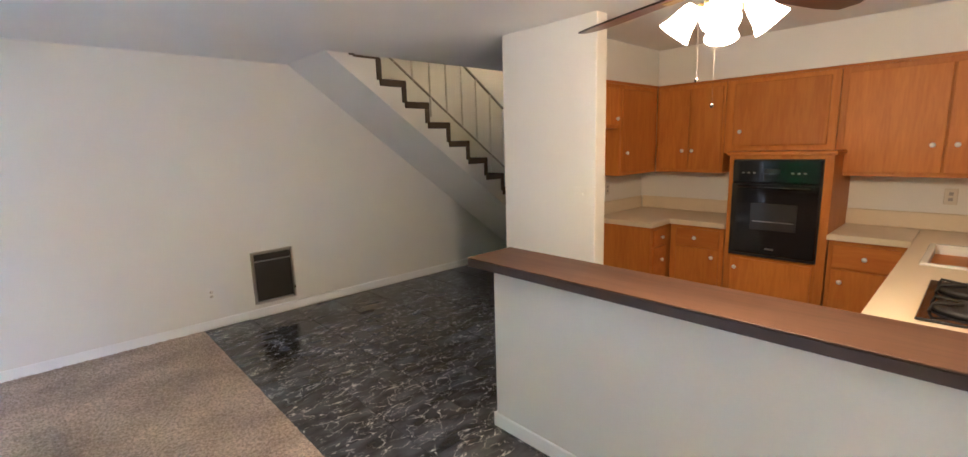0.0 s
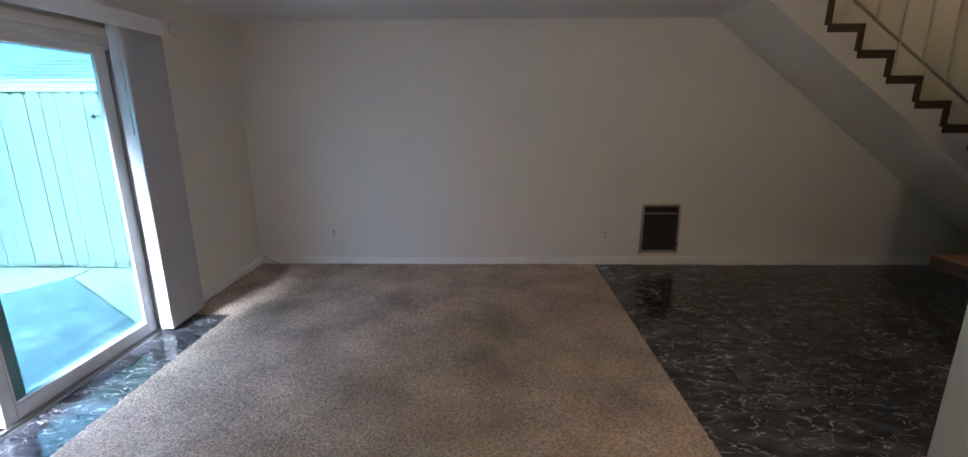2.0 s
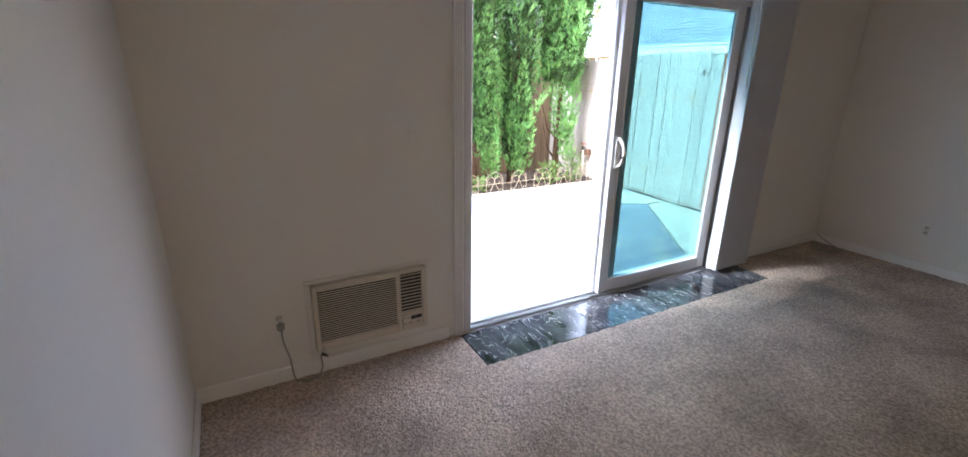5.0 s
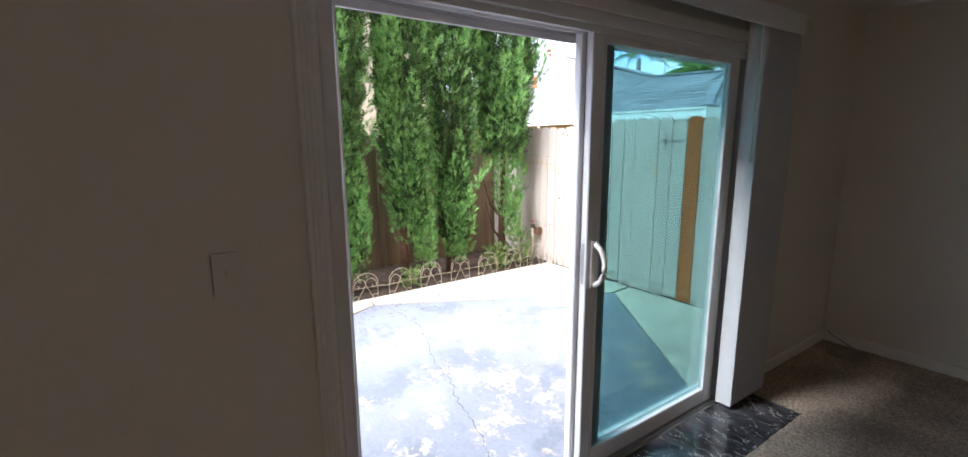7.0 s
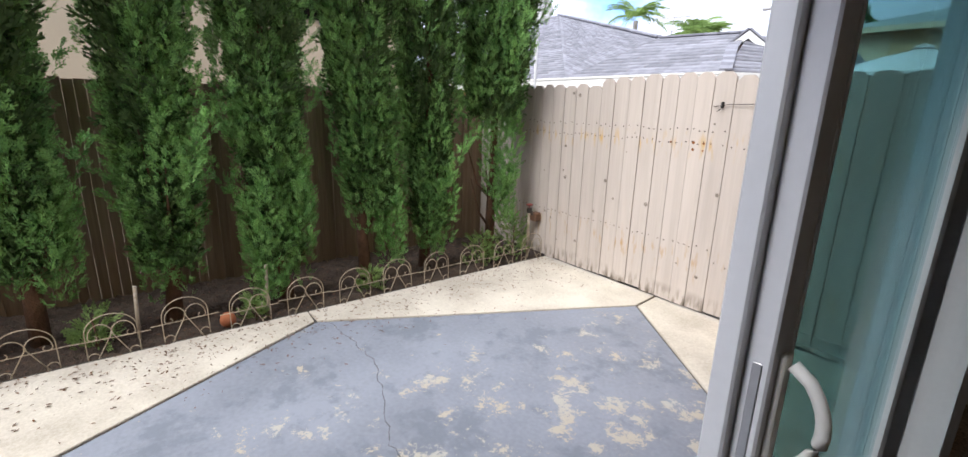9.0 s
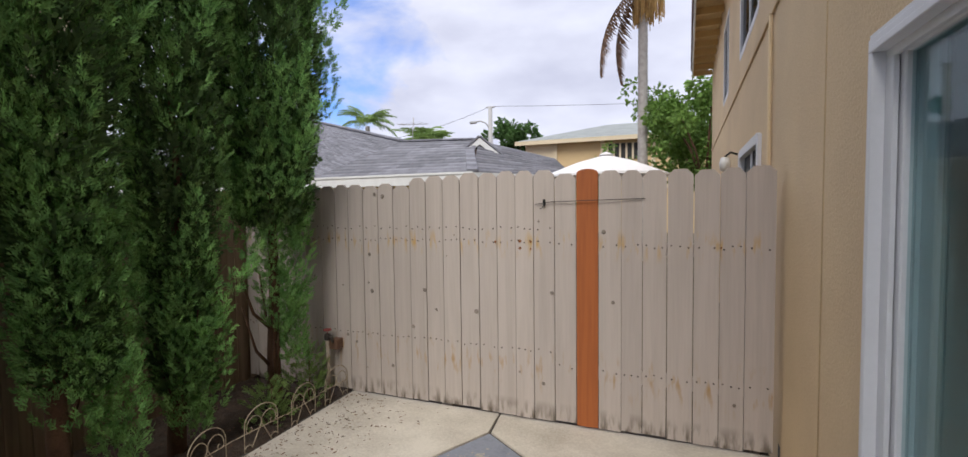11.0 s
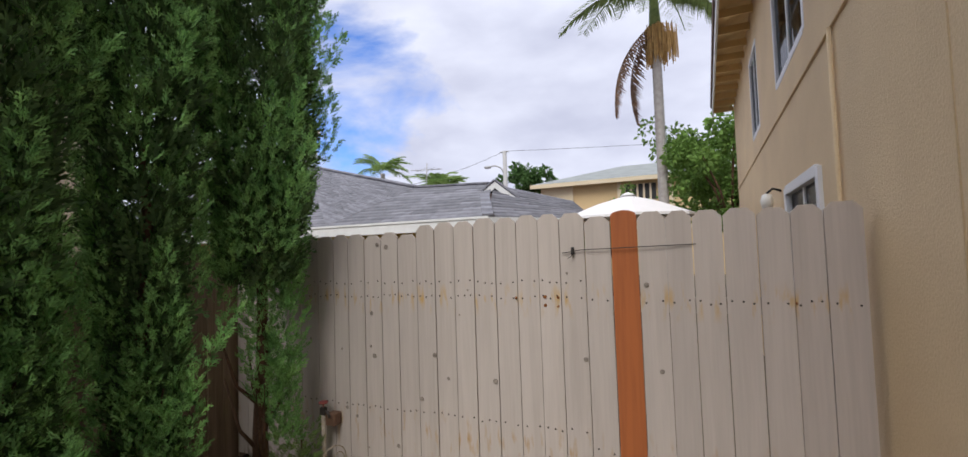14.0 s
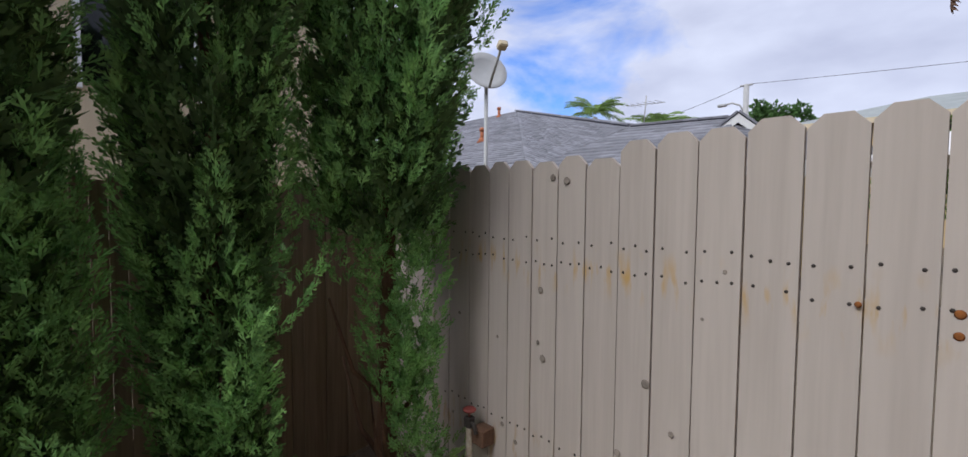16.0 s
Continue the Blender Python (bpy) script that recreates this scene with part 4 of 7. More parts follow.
    for xp in (-6.2, -4.2, -2.0):
        part("fence_post", block((xp - 0.045, y + 0.064, -0.3), (xp + 0.045, y + 0.154, 1.70)), FENCE, f)
    w = bmesh.new()
    tube(w, [(-3.42, y - 0.012, 1.545), (-3.30, y - 0.016, 1.562), (-3.05, y - 0.022, 1.567), (-2.66, y - 0.010, 1.575)], 0.0028, 5)
    ws = solid("tie_wire", w, WIRE, "rusty tie wire strung across the fence boards", "wire")
    w = bmesh.new()
    box(w, (-3.362, y - 0.028, 1.535), (-3.345, y - 0.004, 1.580), 0.004)
    tube(w, [(-3.354, y - 0.02, 1.54), (-3.365, y - 0.028, 1.52), (-3.385, y - 0.026, 1.512)], 0.0025, 5)
    part("wire_clip", w, BLACK, ws)


fence()


def back_fence():
    f = thing("fence_back", "brown weathered board fence behind the cypress hedge", "fence", kind="structure")
    rng = random.Random(4)
    me = link_mesh("board", block((-0.009, 0, 0), (0.009, 0.068, 1.78), 0.0015), FENCE_BACK)
    me.parent = f
    me.matrix_basis = pose(-6.30, -2.6, -0.14)
    y = -2.53
    while y < 5.3:
        share("board", me.data, pose(-6.30 + rng.uniform(-0.006, 0.006), y, -0.14 + rng.uniform(-0.02, 0.02)), f)
        y += 0.07
    for z in (0.3, 1.3):
        part("fence_rail", block((-6.36, -2.6, z - 0.045), (-6.312, 5.3, z + 0.045)), FENCE_BACK, f)
    g = thing("fence_south", "brown weathered board fence closing the patio", "fence", kind="structure")
    x = -6.25
    me2 = link_mesh("board", block((0, -0.009, 0), (0.135, 0.009, 1.78), 0.003), FENCE)
    me2.parent = g
    me2.matrix_basis = pose(x, -2.62, -0.14)
    x += 0.14
    while x < XO - 0.13:
        share("board", me2.data, pose(x, -2.62, -0.14), g)
        x += 0.14


back_fence()


# ---------------------------------------------------------------- the house outside
def facade():
    """The stuccoed two-storey front; beyond the door it bends away a little."""
    bend = Matrix.Translation((XO, 3.55, 0)) @ Matrix.Rotation(radians(-2.0), 4, "Z") @ Matrix.Translation((-XO, -3.55, 0))
    s = bmesh.new()
    for a, b in (((XO, -8, -0.3), (XO + 0.048, DY0, DZ + 0.0)), ((XO, DY1, -0.3), (XO + 0.048, 3.55, DZ)), ((XO, -8, DZ), (XO + 0.048, 3.55, 5.05)), ((XO, DY0, -0.3), (XO + 0.048, DY1, -0.045))):
        box(s, a, b)
    structure("facade_south", s, STUCCO, "tan stucco house front around the sliding door", "house wall")
    # windows cut into the front beyond
    wins = [(6.03, 7.6, 1.15, 2.10), (6.3, 7.9, 3.20, 4.45), (9.6, 10.7, 3.20, 4.45)]
    s = bmesh.new()
    ys = sorted({3.55, 15.0, *[w[0] for w in wins], *[w[1] for w in wins]})
    for y0, y1 in zip(ys, ys[1:]):
        z = -0.3
        for w in sorted((w for w in wins if w[0] <= y0 and y1 <= w[1]), key=lambda w: w[2]):
            box(s, (XO, y0, z), (XO + 0.05, y1, w[2]))
            z = w[3]
        box(s, (XO, y0, z), (XO + 0.05, y1, 5.05))
    box(s, (XO + 0.05, 14.86, -0.3), (6.7, 15.0, 5.05))
    s.transform(bend)
    structure("facade_north", s, STUCCO, "tan stucco front of the adjoining house", "house wall")
    for k, (y0, y1, z0, z1) in enumerate(wins):
        w = thing("window_%d" % (k + 1), "white framed sliding window in the stucco front", "window", kind="structure")
        fr = bmesh.new()
        t = 0.07 if k == 0 else 0.05
        x0, x1 = XO - (0.03 if k == 0 else 0.004), XO + 0.05
        for a, b in (((x0, y0 - 0.02, z0), (x1, y0 + t, z1)), ((x0, y1 - t, z0), (x1, y1 + 0.02, z1)), ((x0, y0 + t, z1 - t), (x1, y1 - t, z1 + 0.02)), ((x0, y0 + t, z0 - 0.02), (x1, y1 - t, z0 + t)), ((XO + 0.01, (y0 + y1) / 2 - 0.025, z0 + t), (x1 - 0.005, (y0 + y1) / 2 + 0.025, z1 - t))):
            box(fr, a, b, 0.004)
        fr.transform(bend)
        part("window_frame", fr, OUTER_TRIM, w)
        for ya, yb in ((y0 + t, (y0 + y1) / 2 - 0.025), ((y0 + y1) / 2 + 0.025, y1 - t)):
            g = block((XO + 0.025, ya, z0 + t), (XO + 0.031, yb, z1 - t))
            g.transform(bend)
            part("pane", g, GLASS_DARK, w)
        g = block((XO + 0.10, y0, z0), (XO + 0.13, y1, z1))
        g.transform(bend)
        part("curtain", g, BLACK if k == 0 else BLIND, w)
    # eave with rafters
    e = thing("roof_eave", "yellow painted open eave with rafter tails and white fascia", "roof", kind="structure")
    deck = bmesh.new()
    for k in range(8):
        xa = XO - 0.44 + k * 0.062
        box(deck, (xa, -8, 4.96 + k * 0.016), (xa + 0.058, 15.4, 4.985 + k * 0.016))
    deck.transform(bend)
    part("eave_boards", deck, EAVE, e)
    fa = block((XO - 0.475, -8, 4.80), (XO - 0.445, 15.42, 5.02), 0.004)
    fa.transform(bend)
    part("fascia", fa, FASCIA, e)
    raf = bmesh.new()
    box(raf, (XO - 0.44, 0, 4.84), (XO + 0.0, 0.055, 4.955), 0.003)
    me = None
    y = -7.5
    while y < 15.3:
        m = bend @ Matrix.Translation((0, y, 0))
        if me is None:
            ob = part("rafter", raf, EAVE, e)
            me = ob.data
            ob.matrix_basis = m
        else:
            share("rafter", me, m, e)
        y += 0.61
    rf = bmesh.new()
    sheet(rf, [(XO - 0.50, -8.1, 5.06), (XO - 0.50, 15.45, 5.06), (2.4, 15.45, 6.3), (2.4, -8.1, 6.3)], 0.05)
    sheet(rf, [(2.4, -8.1, 6.3), (2.4, 15.45, 6.3), (7.3, 15.45, 5.06), (7.3, -8.1, 5.06)], 0.05)
    rf.transform(bend)
    part("roof_cover", rf, SHINGLE_BROWN, e)
    # band, conduit and downpipe on the front
    p = bmesh.new()
    box(p, (XO - 0.018, 3.6, 2.86), (XO, 14.9, 2.92), 0.004)
    p.transform(bend)
    solid("wall_band", p, STUCCO, "tan painted drip band between the storeys", "trim", kind="structure")
    p = bmesh.new()
    tube(p, [(XO - 0.002, 4.05, 4.9), (XO - 0.002, 4.06, 3.0), (XO - 0.002, 4.07, -0.05)], 0.004, 6)
    p.transform(bend)
    solid("wall_cable", p, STUCCO, "thin painted cable clipped to the stucco wall", "cable")
    p = bmesh.new()
    tube(p, [(XO - 0.02, 5.48, 2.86), (XO - 0.02, 5.50, 0.2)], 0.014, 8)
    p.transform(bend)
    solid("drain_pipe", p, STUCCO, "tan painted drain pipe on the stucco wall", "pipe")
    lamp = thing("wall_lamp", "small black outdoor wall lamp with glass jar", "wall lamp", at=bend @ Vector((XO, 8.0, 2.12)))
    part("arm", tube(bmesh.new(), [(0, 0, 0), (-0.08, 0, 0.03), (-0.14, 0, -0.02)], 0.014, 6), BLACK, lamp)
    part("jar", lathe(bmesh.new(), [(0.0, -0.2), (0.05, -0.19), (0.065, -0.1), (0.045, -0.03), (0.0, -0.02)], (-0.14, 0, 0), 12), WHITE_PLASTIC, lamp)


facade()


# ---------------------------------------------------------------- things in the living room
def living_room():
    # wall heater
    h = thing("wall_heater", "recessed wall heater with grey metal frame and dark grille", "heater", at=(2.24, YN, 0.13))
    w, t = 0.405, 0.525
    f = bmesh.new()
    for a, b in (((0, -0.018, 0), (0.028, 0.0, t)), ((w - 0.028, -0.018, 0), (w, 0.0, t)), ((0.028, -0.018, 0), (w - 0.028, 0, 0.028)), ((0.028, -0.018, t - 0.028), (w - 0.028, 0, t))):
        box(f, a, b, 0.004)
    part("frame", f, CHROME, h, "grey metal frame")
    part("back_plate", block((0.02, -0.006, 0.02), (w - 0.02, -0.001, t - 0.02)), BLACK, h)
    part("divider", block((0.028, -0.017, t - 0.105), (w - 0.028, -0.004, t - 0.092), 0.002), CHROME, h, "thin chrome strip")
    sm = None
    z = 0.036
    while z < t - 0.11:
        if sm is None:
            sl = part("slat", block((0.03, -0.014, 0), (w - 0.03, -0.007, 0.005)), material("brown_grille", (0.045, 0.036, 0.028), rough=0.5), h)
            sl.matrix_basis = pose(0, 0, z)
            sm = sl.data
        else:
            share("slat", sm, pose(0, 0, z), h)
        z += 0.0115

    # outlets and switches
    def outlet(x, y, z, rz, name="wall_outlet", label="white double wall outlet with plain plate"):
        o = thing(name, label, "outlet", group="wall outlets")
        o.matrix_basis = pose(x, y, z, 0, 0, rz)
        part("plate", block((-0.036, -0.006, -0.058), (0.036, 0, 0.058), 0.003, 2), WHITE_PLASTIC, o)
        for dz in (-0.021, 0.021):
            s = part("socket", lathe(bmesh.new(), [(0.0165, 0), (0.0165, -0.0025), (0.0, -0.0026)], (0, -0.006, dz), 14, "y"), BEIGE_PLASTIC, o)
            sl = bmesh.new()
            for dx in (-0.006, 0.006):
                box(sl, (dx - 0.0012, -0.0095, dz - 0.002), (dx + 0.0012, -0.0085, dz + 0.007))
            part("slot", sl, BLACK, s)
        return o

    def switch(x, y, z, rz, gangs=1, label="white wall light switch"):
        o = thing("light_switch", label, "switch")
        o.matrix_basis = pose(x, y, z, 0, 0, rz)
        wd = 0.036 if gangs == 1 else 0.06
        part("plate", block((-wd, -0.006, -0.058), (wd, 0, 0.058), 0.003, 2), WHITE_PLASTIC, o)
        for k in range(gangs):
            dx = 0 if gangs == 1 else (-0.023, 0.023)[k]
            part("toggle", block((dx - 0.005, -0.016, -0.008), (dx + 0.005, -0.006, 0.012), 0.002), WHITE_PLASTIC, o)

    outlet(1.875, YN, 0.33, 0)
    outlet(-0.99, YN, 0.345, 0)
    outlet(XW, 0.06, 0.345, 90)
    switch(XW, 0.80, 1.235, 90)
    switch(1.89, YN, 1.51, 0, label="small white blank control plate on wall")
    switch(3.63, 2.06, 1.25, -90, 2, "white double light switch on the stub wall")

    # through-wall air conditioner
    ac = thing("air_conditioner", "beige through-wall air conditioner with louvred front", "air conditioner", at=(XW, AC_Y0, AC_Z0))
    W, T = AC_Y1 - AC_Y0, AC_Z1 - AC_Z0
    fr = bmesh.new()
    box(fr, (0, -0.012, -0.012), (0.008, W + 0.03, 0.022), 0.003)
    box(fr, (0, -0.012, T - 0.004), (0.008, W + 0.03, T + 0.018), 0.003)
    box(fr, (0, -0.012, 0.022), (0.008, 0.016, T - 0.004), 0.003)
    box(fr, (0, W, 0.022), (0.008, W + 0.03, T - 0.004), 0.003)
    part("wall_sleeve", fr, WALL, ac)
    b = bmesh.new()
    gx0, gx1, gz0, gz1 = 0.04, 0.452, 0.062, T - 0.036
    vx0, vx1, vz0 = 0.472, W - 0.028, 0.125
    box(b, (-0.10, 0.016, 0.02), (0.012, W - 0.002, T - 0.004), 0.003)
    for a, c in (((0.0, 0.016, 0.02), (0.045, gx0, T - 0.004)), ((0.0, gx1, 0.02), (0.045, vx0, T - 0.004)), ((0.0, vx1, 0.02), (0.045, W - 0.002, T - 0.004)),
                 ((0.0, gx0, 0.02), (0.045, gx1, gz0)), ((0.0, gx0, gz1), (0.045, gx1, T - 0.004)), ((0.0, vx0, gz1 + 0.01), (0.045, vx1, T - 0.004)), ((0.0, vx0, 0.02), (0.045, vx1, 0.045)), ((0.0, vx0, 0.118), (0.044, vx1, vz0 + 0.006))):
        box(b, a, c, 0.004)
    bmesh.ops.remove_doubles(b, verts=b.verts[:], dist=0.0001)
    part("front_frame", b, BEIGE_PLASTIC, ac)
    part("grille_back", block((0.012, gx0, gz0), (0.018, gx1, gz1)), BLACK, ac)
    part("vent_back", block((0.012, vx0, vz0), (0.018, vx1, gz1 + 0.01)), BLACK, ac)
    sm = None
    z = gz0 + 0.006
    while z < gz1 - 0.003:
        if sm is None:
            o = part("louvre", block((0.036, gx0, 0), (0.042, gx1, 0.0045)), BEIGE_PLASTIC, ac)
            o.matrix_basis = pose(0, 0, z)
            sm = o.data
        else:
            share("louvre", sm, pose(0, 0, z), ac)
        z += 0.0124
    sm = None
    z = vz0 + 0.012
    while z < gz1:
        if sm is None:
            o = part("vane", block((0.039, vx0, 0), (0.043, vx1, 0.005)), BEIGE_PLASTIC, ac)
            o.matrix_basis = pose(0, 0, z)
            sm = o.data
        else:
            share("vane", sm, pose(0, 0, z), ac)
        z += 0.0195
    cp = part("control_panel", block((0.010, vx0 + 0.004, 0.047), (0.0465, vx1 - 0.002, 0.117), 0.003), BEIGE_PLASTIC, ac)
    part("display", block((0.046, vx0 + 0.05, 0.086), (0.048, vx1 - 0.012, 0.108), 0.001), BLACK_GLOSS, cp)
    for dy, dz, ww in ((0.012, 0.094, 0.012), (0.030, 0.094, 0.012), (0.012, 0.062, 0.012), (0.034, 0.062, 0.024), (0.085, 0.062, 0.014)):
        part("button", block((0.046, vx0 + dy, dz), (0.049, vx0 + dy + ww, dz + 0.011), 0.002), GREY_CORD, cp)
    part("badge", lathe(bmesh.new(), [(0.007, 0), (0.006, 0.002), (0.0, 0.0025)], (0.045, gx0 + 0.01, 0.036), 12, "x"), CHROME, ac)
    # its cord
    c = bmesh.new()
    pts = [(XW + 0.035, 0.06, 0.32), (XW + 0.055, 0.062, 0.26), (XW + 0.05, 0.085, 0.15), (XW + 0.04, 0.09, 0.05), (XW + 0.05, 0.10, 0.018), (XW + 0.07, 0.15, 0.014), (XW + 0.055, 0.215, 0.016), (XW + 0.028, 0.235, 0.05), (XW + 0.022, 0.232, 0.11), (XW + 0.03, 0.245, 0.145)]
    tube(c, pts, 0.0045, 7)
    cord = part("power_cord", c, GREY_CORD, ac, "grey power cord hanging loose")
    cord.matrix_parent_inverse = Matrix.Translation(-ac.location)
    p = bmesh.new()
    box(p, (XW + 0.009, 0.042, 0.305), (XW + 0.042, 0.078, 0.348), 0.008, 2)
    part("plug", p, GREY_CORD, cord)
    p = bmesh.new()
    tube(p, [(XW + 0.05, 0.235, 0.135), (XW + 0.052, 0.262, 0.118)], 0.008, 7, 0.005)
    part("cord_clip", p, BLACK, cord)

    # coil of cable in the corner
    c = bmesh.new()
    rng = random.Random(2)
    pts = []
    for k in range(64):
        a = k * 2 * math.pi / 16
        r = 0.085 + 0.02 * math.sin(k * 0.7)
        pts.append((-1.57 + r * math.cos(a) * 1.25, 4.70 + r * math.sin(a), 0.016 + 0.004 * (k // 16) + rng.uniform(0, 0.004)))
    pts += [(-1.55, 4.79, 0.03), (-1.62, 4.84, 0.035), (-1.72, 4.87, 0.06), (-1.765, 4.882, 0.09)]
    tube(c, pts, 0.0035, 6)
    solid("cable_coil", c, GREY_CORD, "coil of thin grey cable on the carpet", "cable")
    c = bmesh.new()
    tube(c, [(XW + 0.02, 4.35, 0.012), (XW + 0.03, 4.1, 0.012), (XW + 0.022, 3.85, 0.012)], 0.0035, 6)
    solid("cable_end", c, GREY_CORD, "thin grey cable along the baseboard", "cable")

    # vertical blinds drawn aside
    vb = thing("vertical_blinds", "white vertical blinds drawn to one side", "blinds")
    part("valance", box(box(bmesh.new(), (XW + 0.105, 0.92, 2.125), (XW + 0.115, 3.70, 2.235), 0.003), (XW + 0.002, 0.92, 2.22), (XW + 0.105, 3.70, 2.230)), BLIND, vb)
    part("end_cap", block((XW + 0.002, 3.69, 2.125), (XW + 0.105, 3.70, 2.22)), BLIND, vb)
    part("headrail", block((XW + 0.04, 0.95, 2.16), (XW + 0.08, 3.67, 2.20), 0.003), ALU, vb)
    n = 22
    for k in range(n):
        y = 3.285 + 0.395 * k / (n - 1)
        v = bmesh.new()
        segs = 4
        a = radians(3 + 2 * math.sin(k * 2.1))
        ring = []
        for s in range(segs + 1):
            u = -0.5 + s / segs
            bow = 0.004 * (1 - 4 * u * u)
            px, py = u * 0.088, bow
            ring.append((XW + 0.062 + px * math.cos(a) - py * math.sin(a), y + px * math.sin(a) + py * math.cos(a)))
        lo = [v.verts.new((x, yy, 0.025)) for x, yy in ring]
        hi = [v.verts.new((x, yy, 2.16)) for x, yy in ring]
        lo2 = [v.verts.new((x, yy + 0.0012, 0.025)) for x, yy in ring]
        hi2 = [v.verts.new((x, yy + 0.0012, 2.16)) for x, yy in ring]
        for s in range(segs):
            v.faces.new((lo[s], lo[s + 1], hi[s + 1], hi[s]))
            v.faces.new((lo2[s + 1], lo2[s], hi2[s], hi2[s + 1]))
        v.faces.new((lo[0], hi[0], hi2[0], lo2[0]))
        v.faces.new((hi[-1], lo[-1], lo2[-1], hi2[-1]))
        part("vane", v, BLIND, vb)
    part("wand", tube(bmesh.new(), [(XW + 0.095, 3.262, 2.15), (XW + 0.094, 3.264, 1.45)], 0.005, 6), WHITE_PLASTIC, vb)
    # small sensor high on the west wall
    s = thing("wall_sensor", "small white round wall fitting", "sensor", at=(XW, 3.98, 2.22))
    part("base", lathe(bmesh.new(), [(0.045, 0.0), (0.045, 0.015), (0.03, 0.03), (0.0, 0.032)], (0, 0, 0), 16, "x"), WHITE_PLASTIC, s)
    part("cap", lathe(bmesh.new(), [(0.012, 0.03), (0.01, 0.04), (0.0, 0.042)], (0, 0, 0), 10, "x"), WHITE_PLASTIC, s)


living_room()


def ceiling_fan():
    f = thing("ceiling_fan", "dark-bladed ceiling fan with four lit frosted tulip lamps", "ceiling fan", at=(FAN[0], FAN[1], 0))
    part("canopy", lathe(bmesh.new(), [(0.0, 2.36), (0.03, 2.37), (0.065, 2.41), (0.07, 2.44)], seg=20), BAR_EDGE, f)
    part("downrod", tube(bmesh.new(), [(0, 0, 2.24), (0, 0, 2.38)], 0.013, 10), BAR_EDGE, f)
    part("motor_housing", lathe(bmesh.new(), [(0.04, 2.04), (0.10, 2.06), (0.125, 2.12), (0.12, 2.19), (0.07, 2.24), (0.0, 2.25)], seg=24), BAR_EDGE, f)
    part("light_fitter", lathe(bmesh.new(), [(0.0, 1.955), (0.03, 1.96), (0.055, 1.99), (0.05, 2.03), (0.04, 2.05)], seg=20), BRASS, f)
    for k in range(4):
        a = 71 - 90 * k
        b = bmesh.new()
        prof = [(0.16, -0.05), (0.30, -0.062), (0.55, -0.068), (0.66, -0.055), (0.685, 0.0), (0.66, 0.055), (0.55, 0.068), (0.30, 0.062), (0.16, 0.05)]
        prism(b, prof, 2.072, 2.080, 0.002)
        for v in b.verts:
            v.co.z += -0.2 * v.co.y * 0.9
        b.transform(Matrix.Rotation(radians(a), 4, "Z"))
        bl = part("blade", b, FAN_WOOD, f)
        br = bmesh.new()
        box(br, (0.10, -0.018, 2.066), (0.23, 0.018, 2.071), 0.002)
        br.transform(Matrix.Rotation(radians(a), 4, "Z"))
        part("bracket", br, BRASS, bl)
    for k in range(4):
        a = 20 + 90 * k
        s = bmesh.new()
        lathe(s, [(0.026, 0.0), (0.034, -0.012), (0.045, -0.05), (0.052, -0.085), (0.066, -0.12), (0.070, -0.128), (0.064, -0.124), (0.048, -0.085), (0.04, -0.05), (0.022, -0.01)], seg=20)
        m = Matrix.Rotation(radians(a), 4, "Z") @ Matrix.Translation((0.075, 0, 2.015)) @ Matrix.Rotation(radians(-38), 4, "Y") @ Matrix.Scale(0.76, 4)
        s.transform(m)
        part("lamp_shade", s, SHADE, f, "lit frosted glass tulip shade")
        ar = bmesh.new()
        tube(ar, [(0.03, 0, 2.0), (0.06, 0, 2.015), (0.078, 0, 2.002)], 0.009, 8)
        ar.transform(Matrix.Rotation(radians(a), 4, "Z"))
        part("lamp_arm", ar, BRASS, f)
    for dx, dy, z in ((-0.03, 0.055, 1.80), (0.0, 0.015, 1.72)):
        c = part("pull_chain", tube(bmesh.new(), [(dx, dy, 1.97), (dx, dy, z)], 0.0003, 5), CHAIN, f)
        part("chain_knob", lathe(bmesh.new(), [(0.0, z - 0.014), (0.005, z - 0.011), (0.0055, z - 0.004), (0.003, z), (0.0, z + 0.001)], (dx, dy, 0), 10), CHAIN, c)


ceiling_fan()


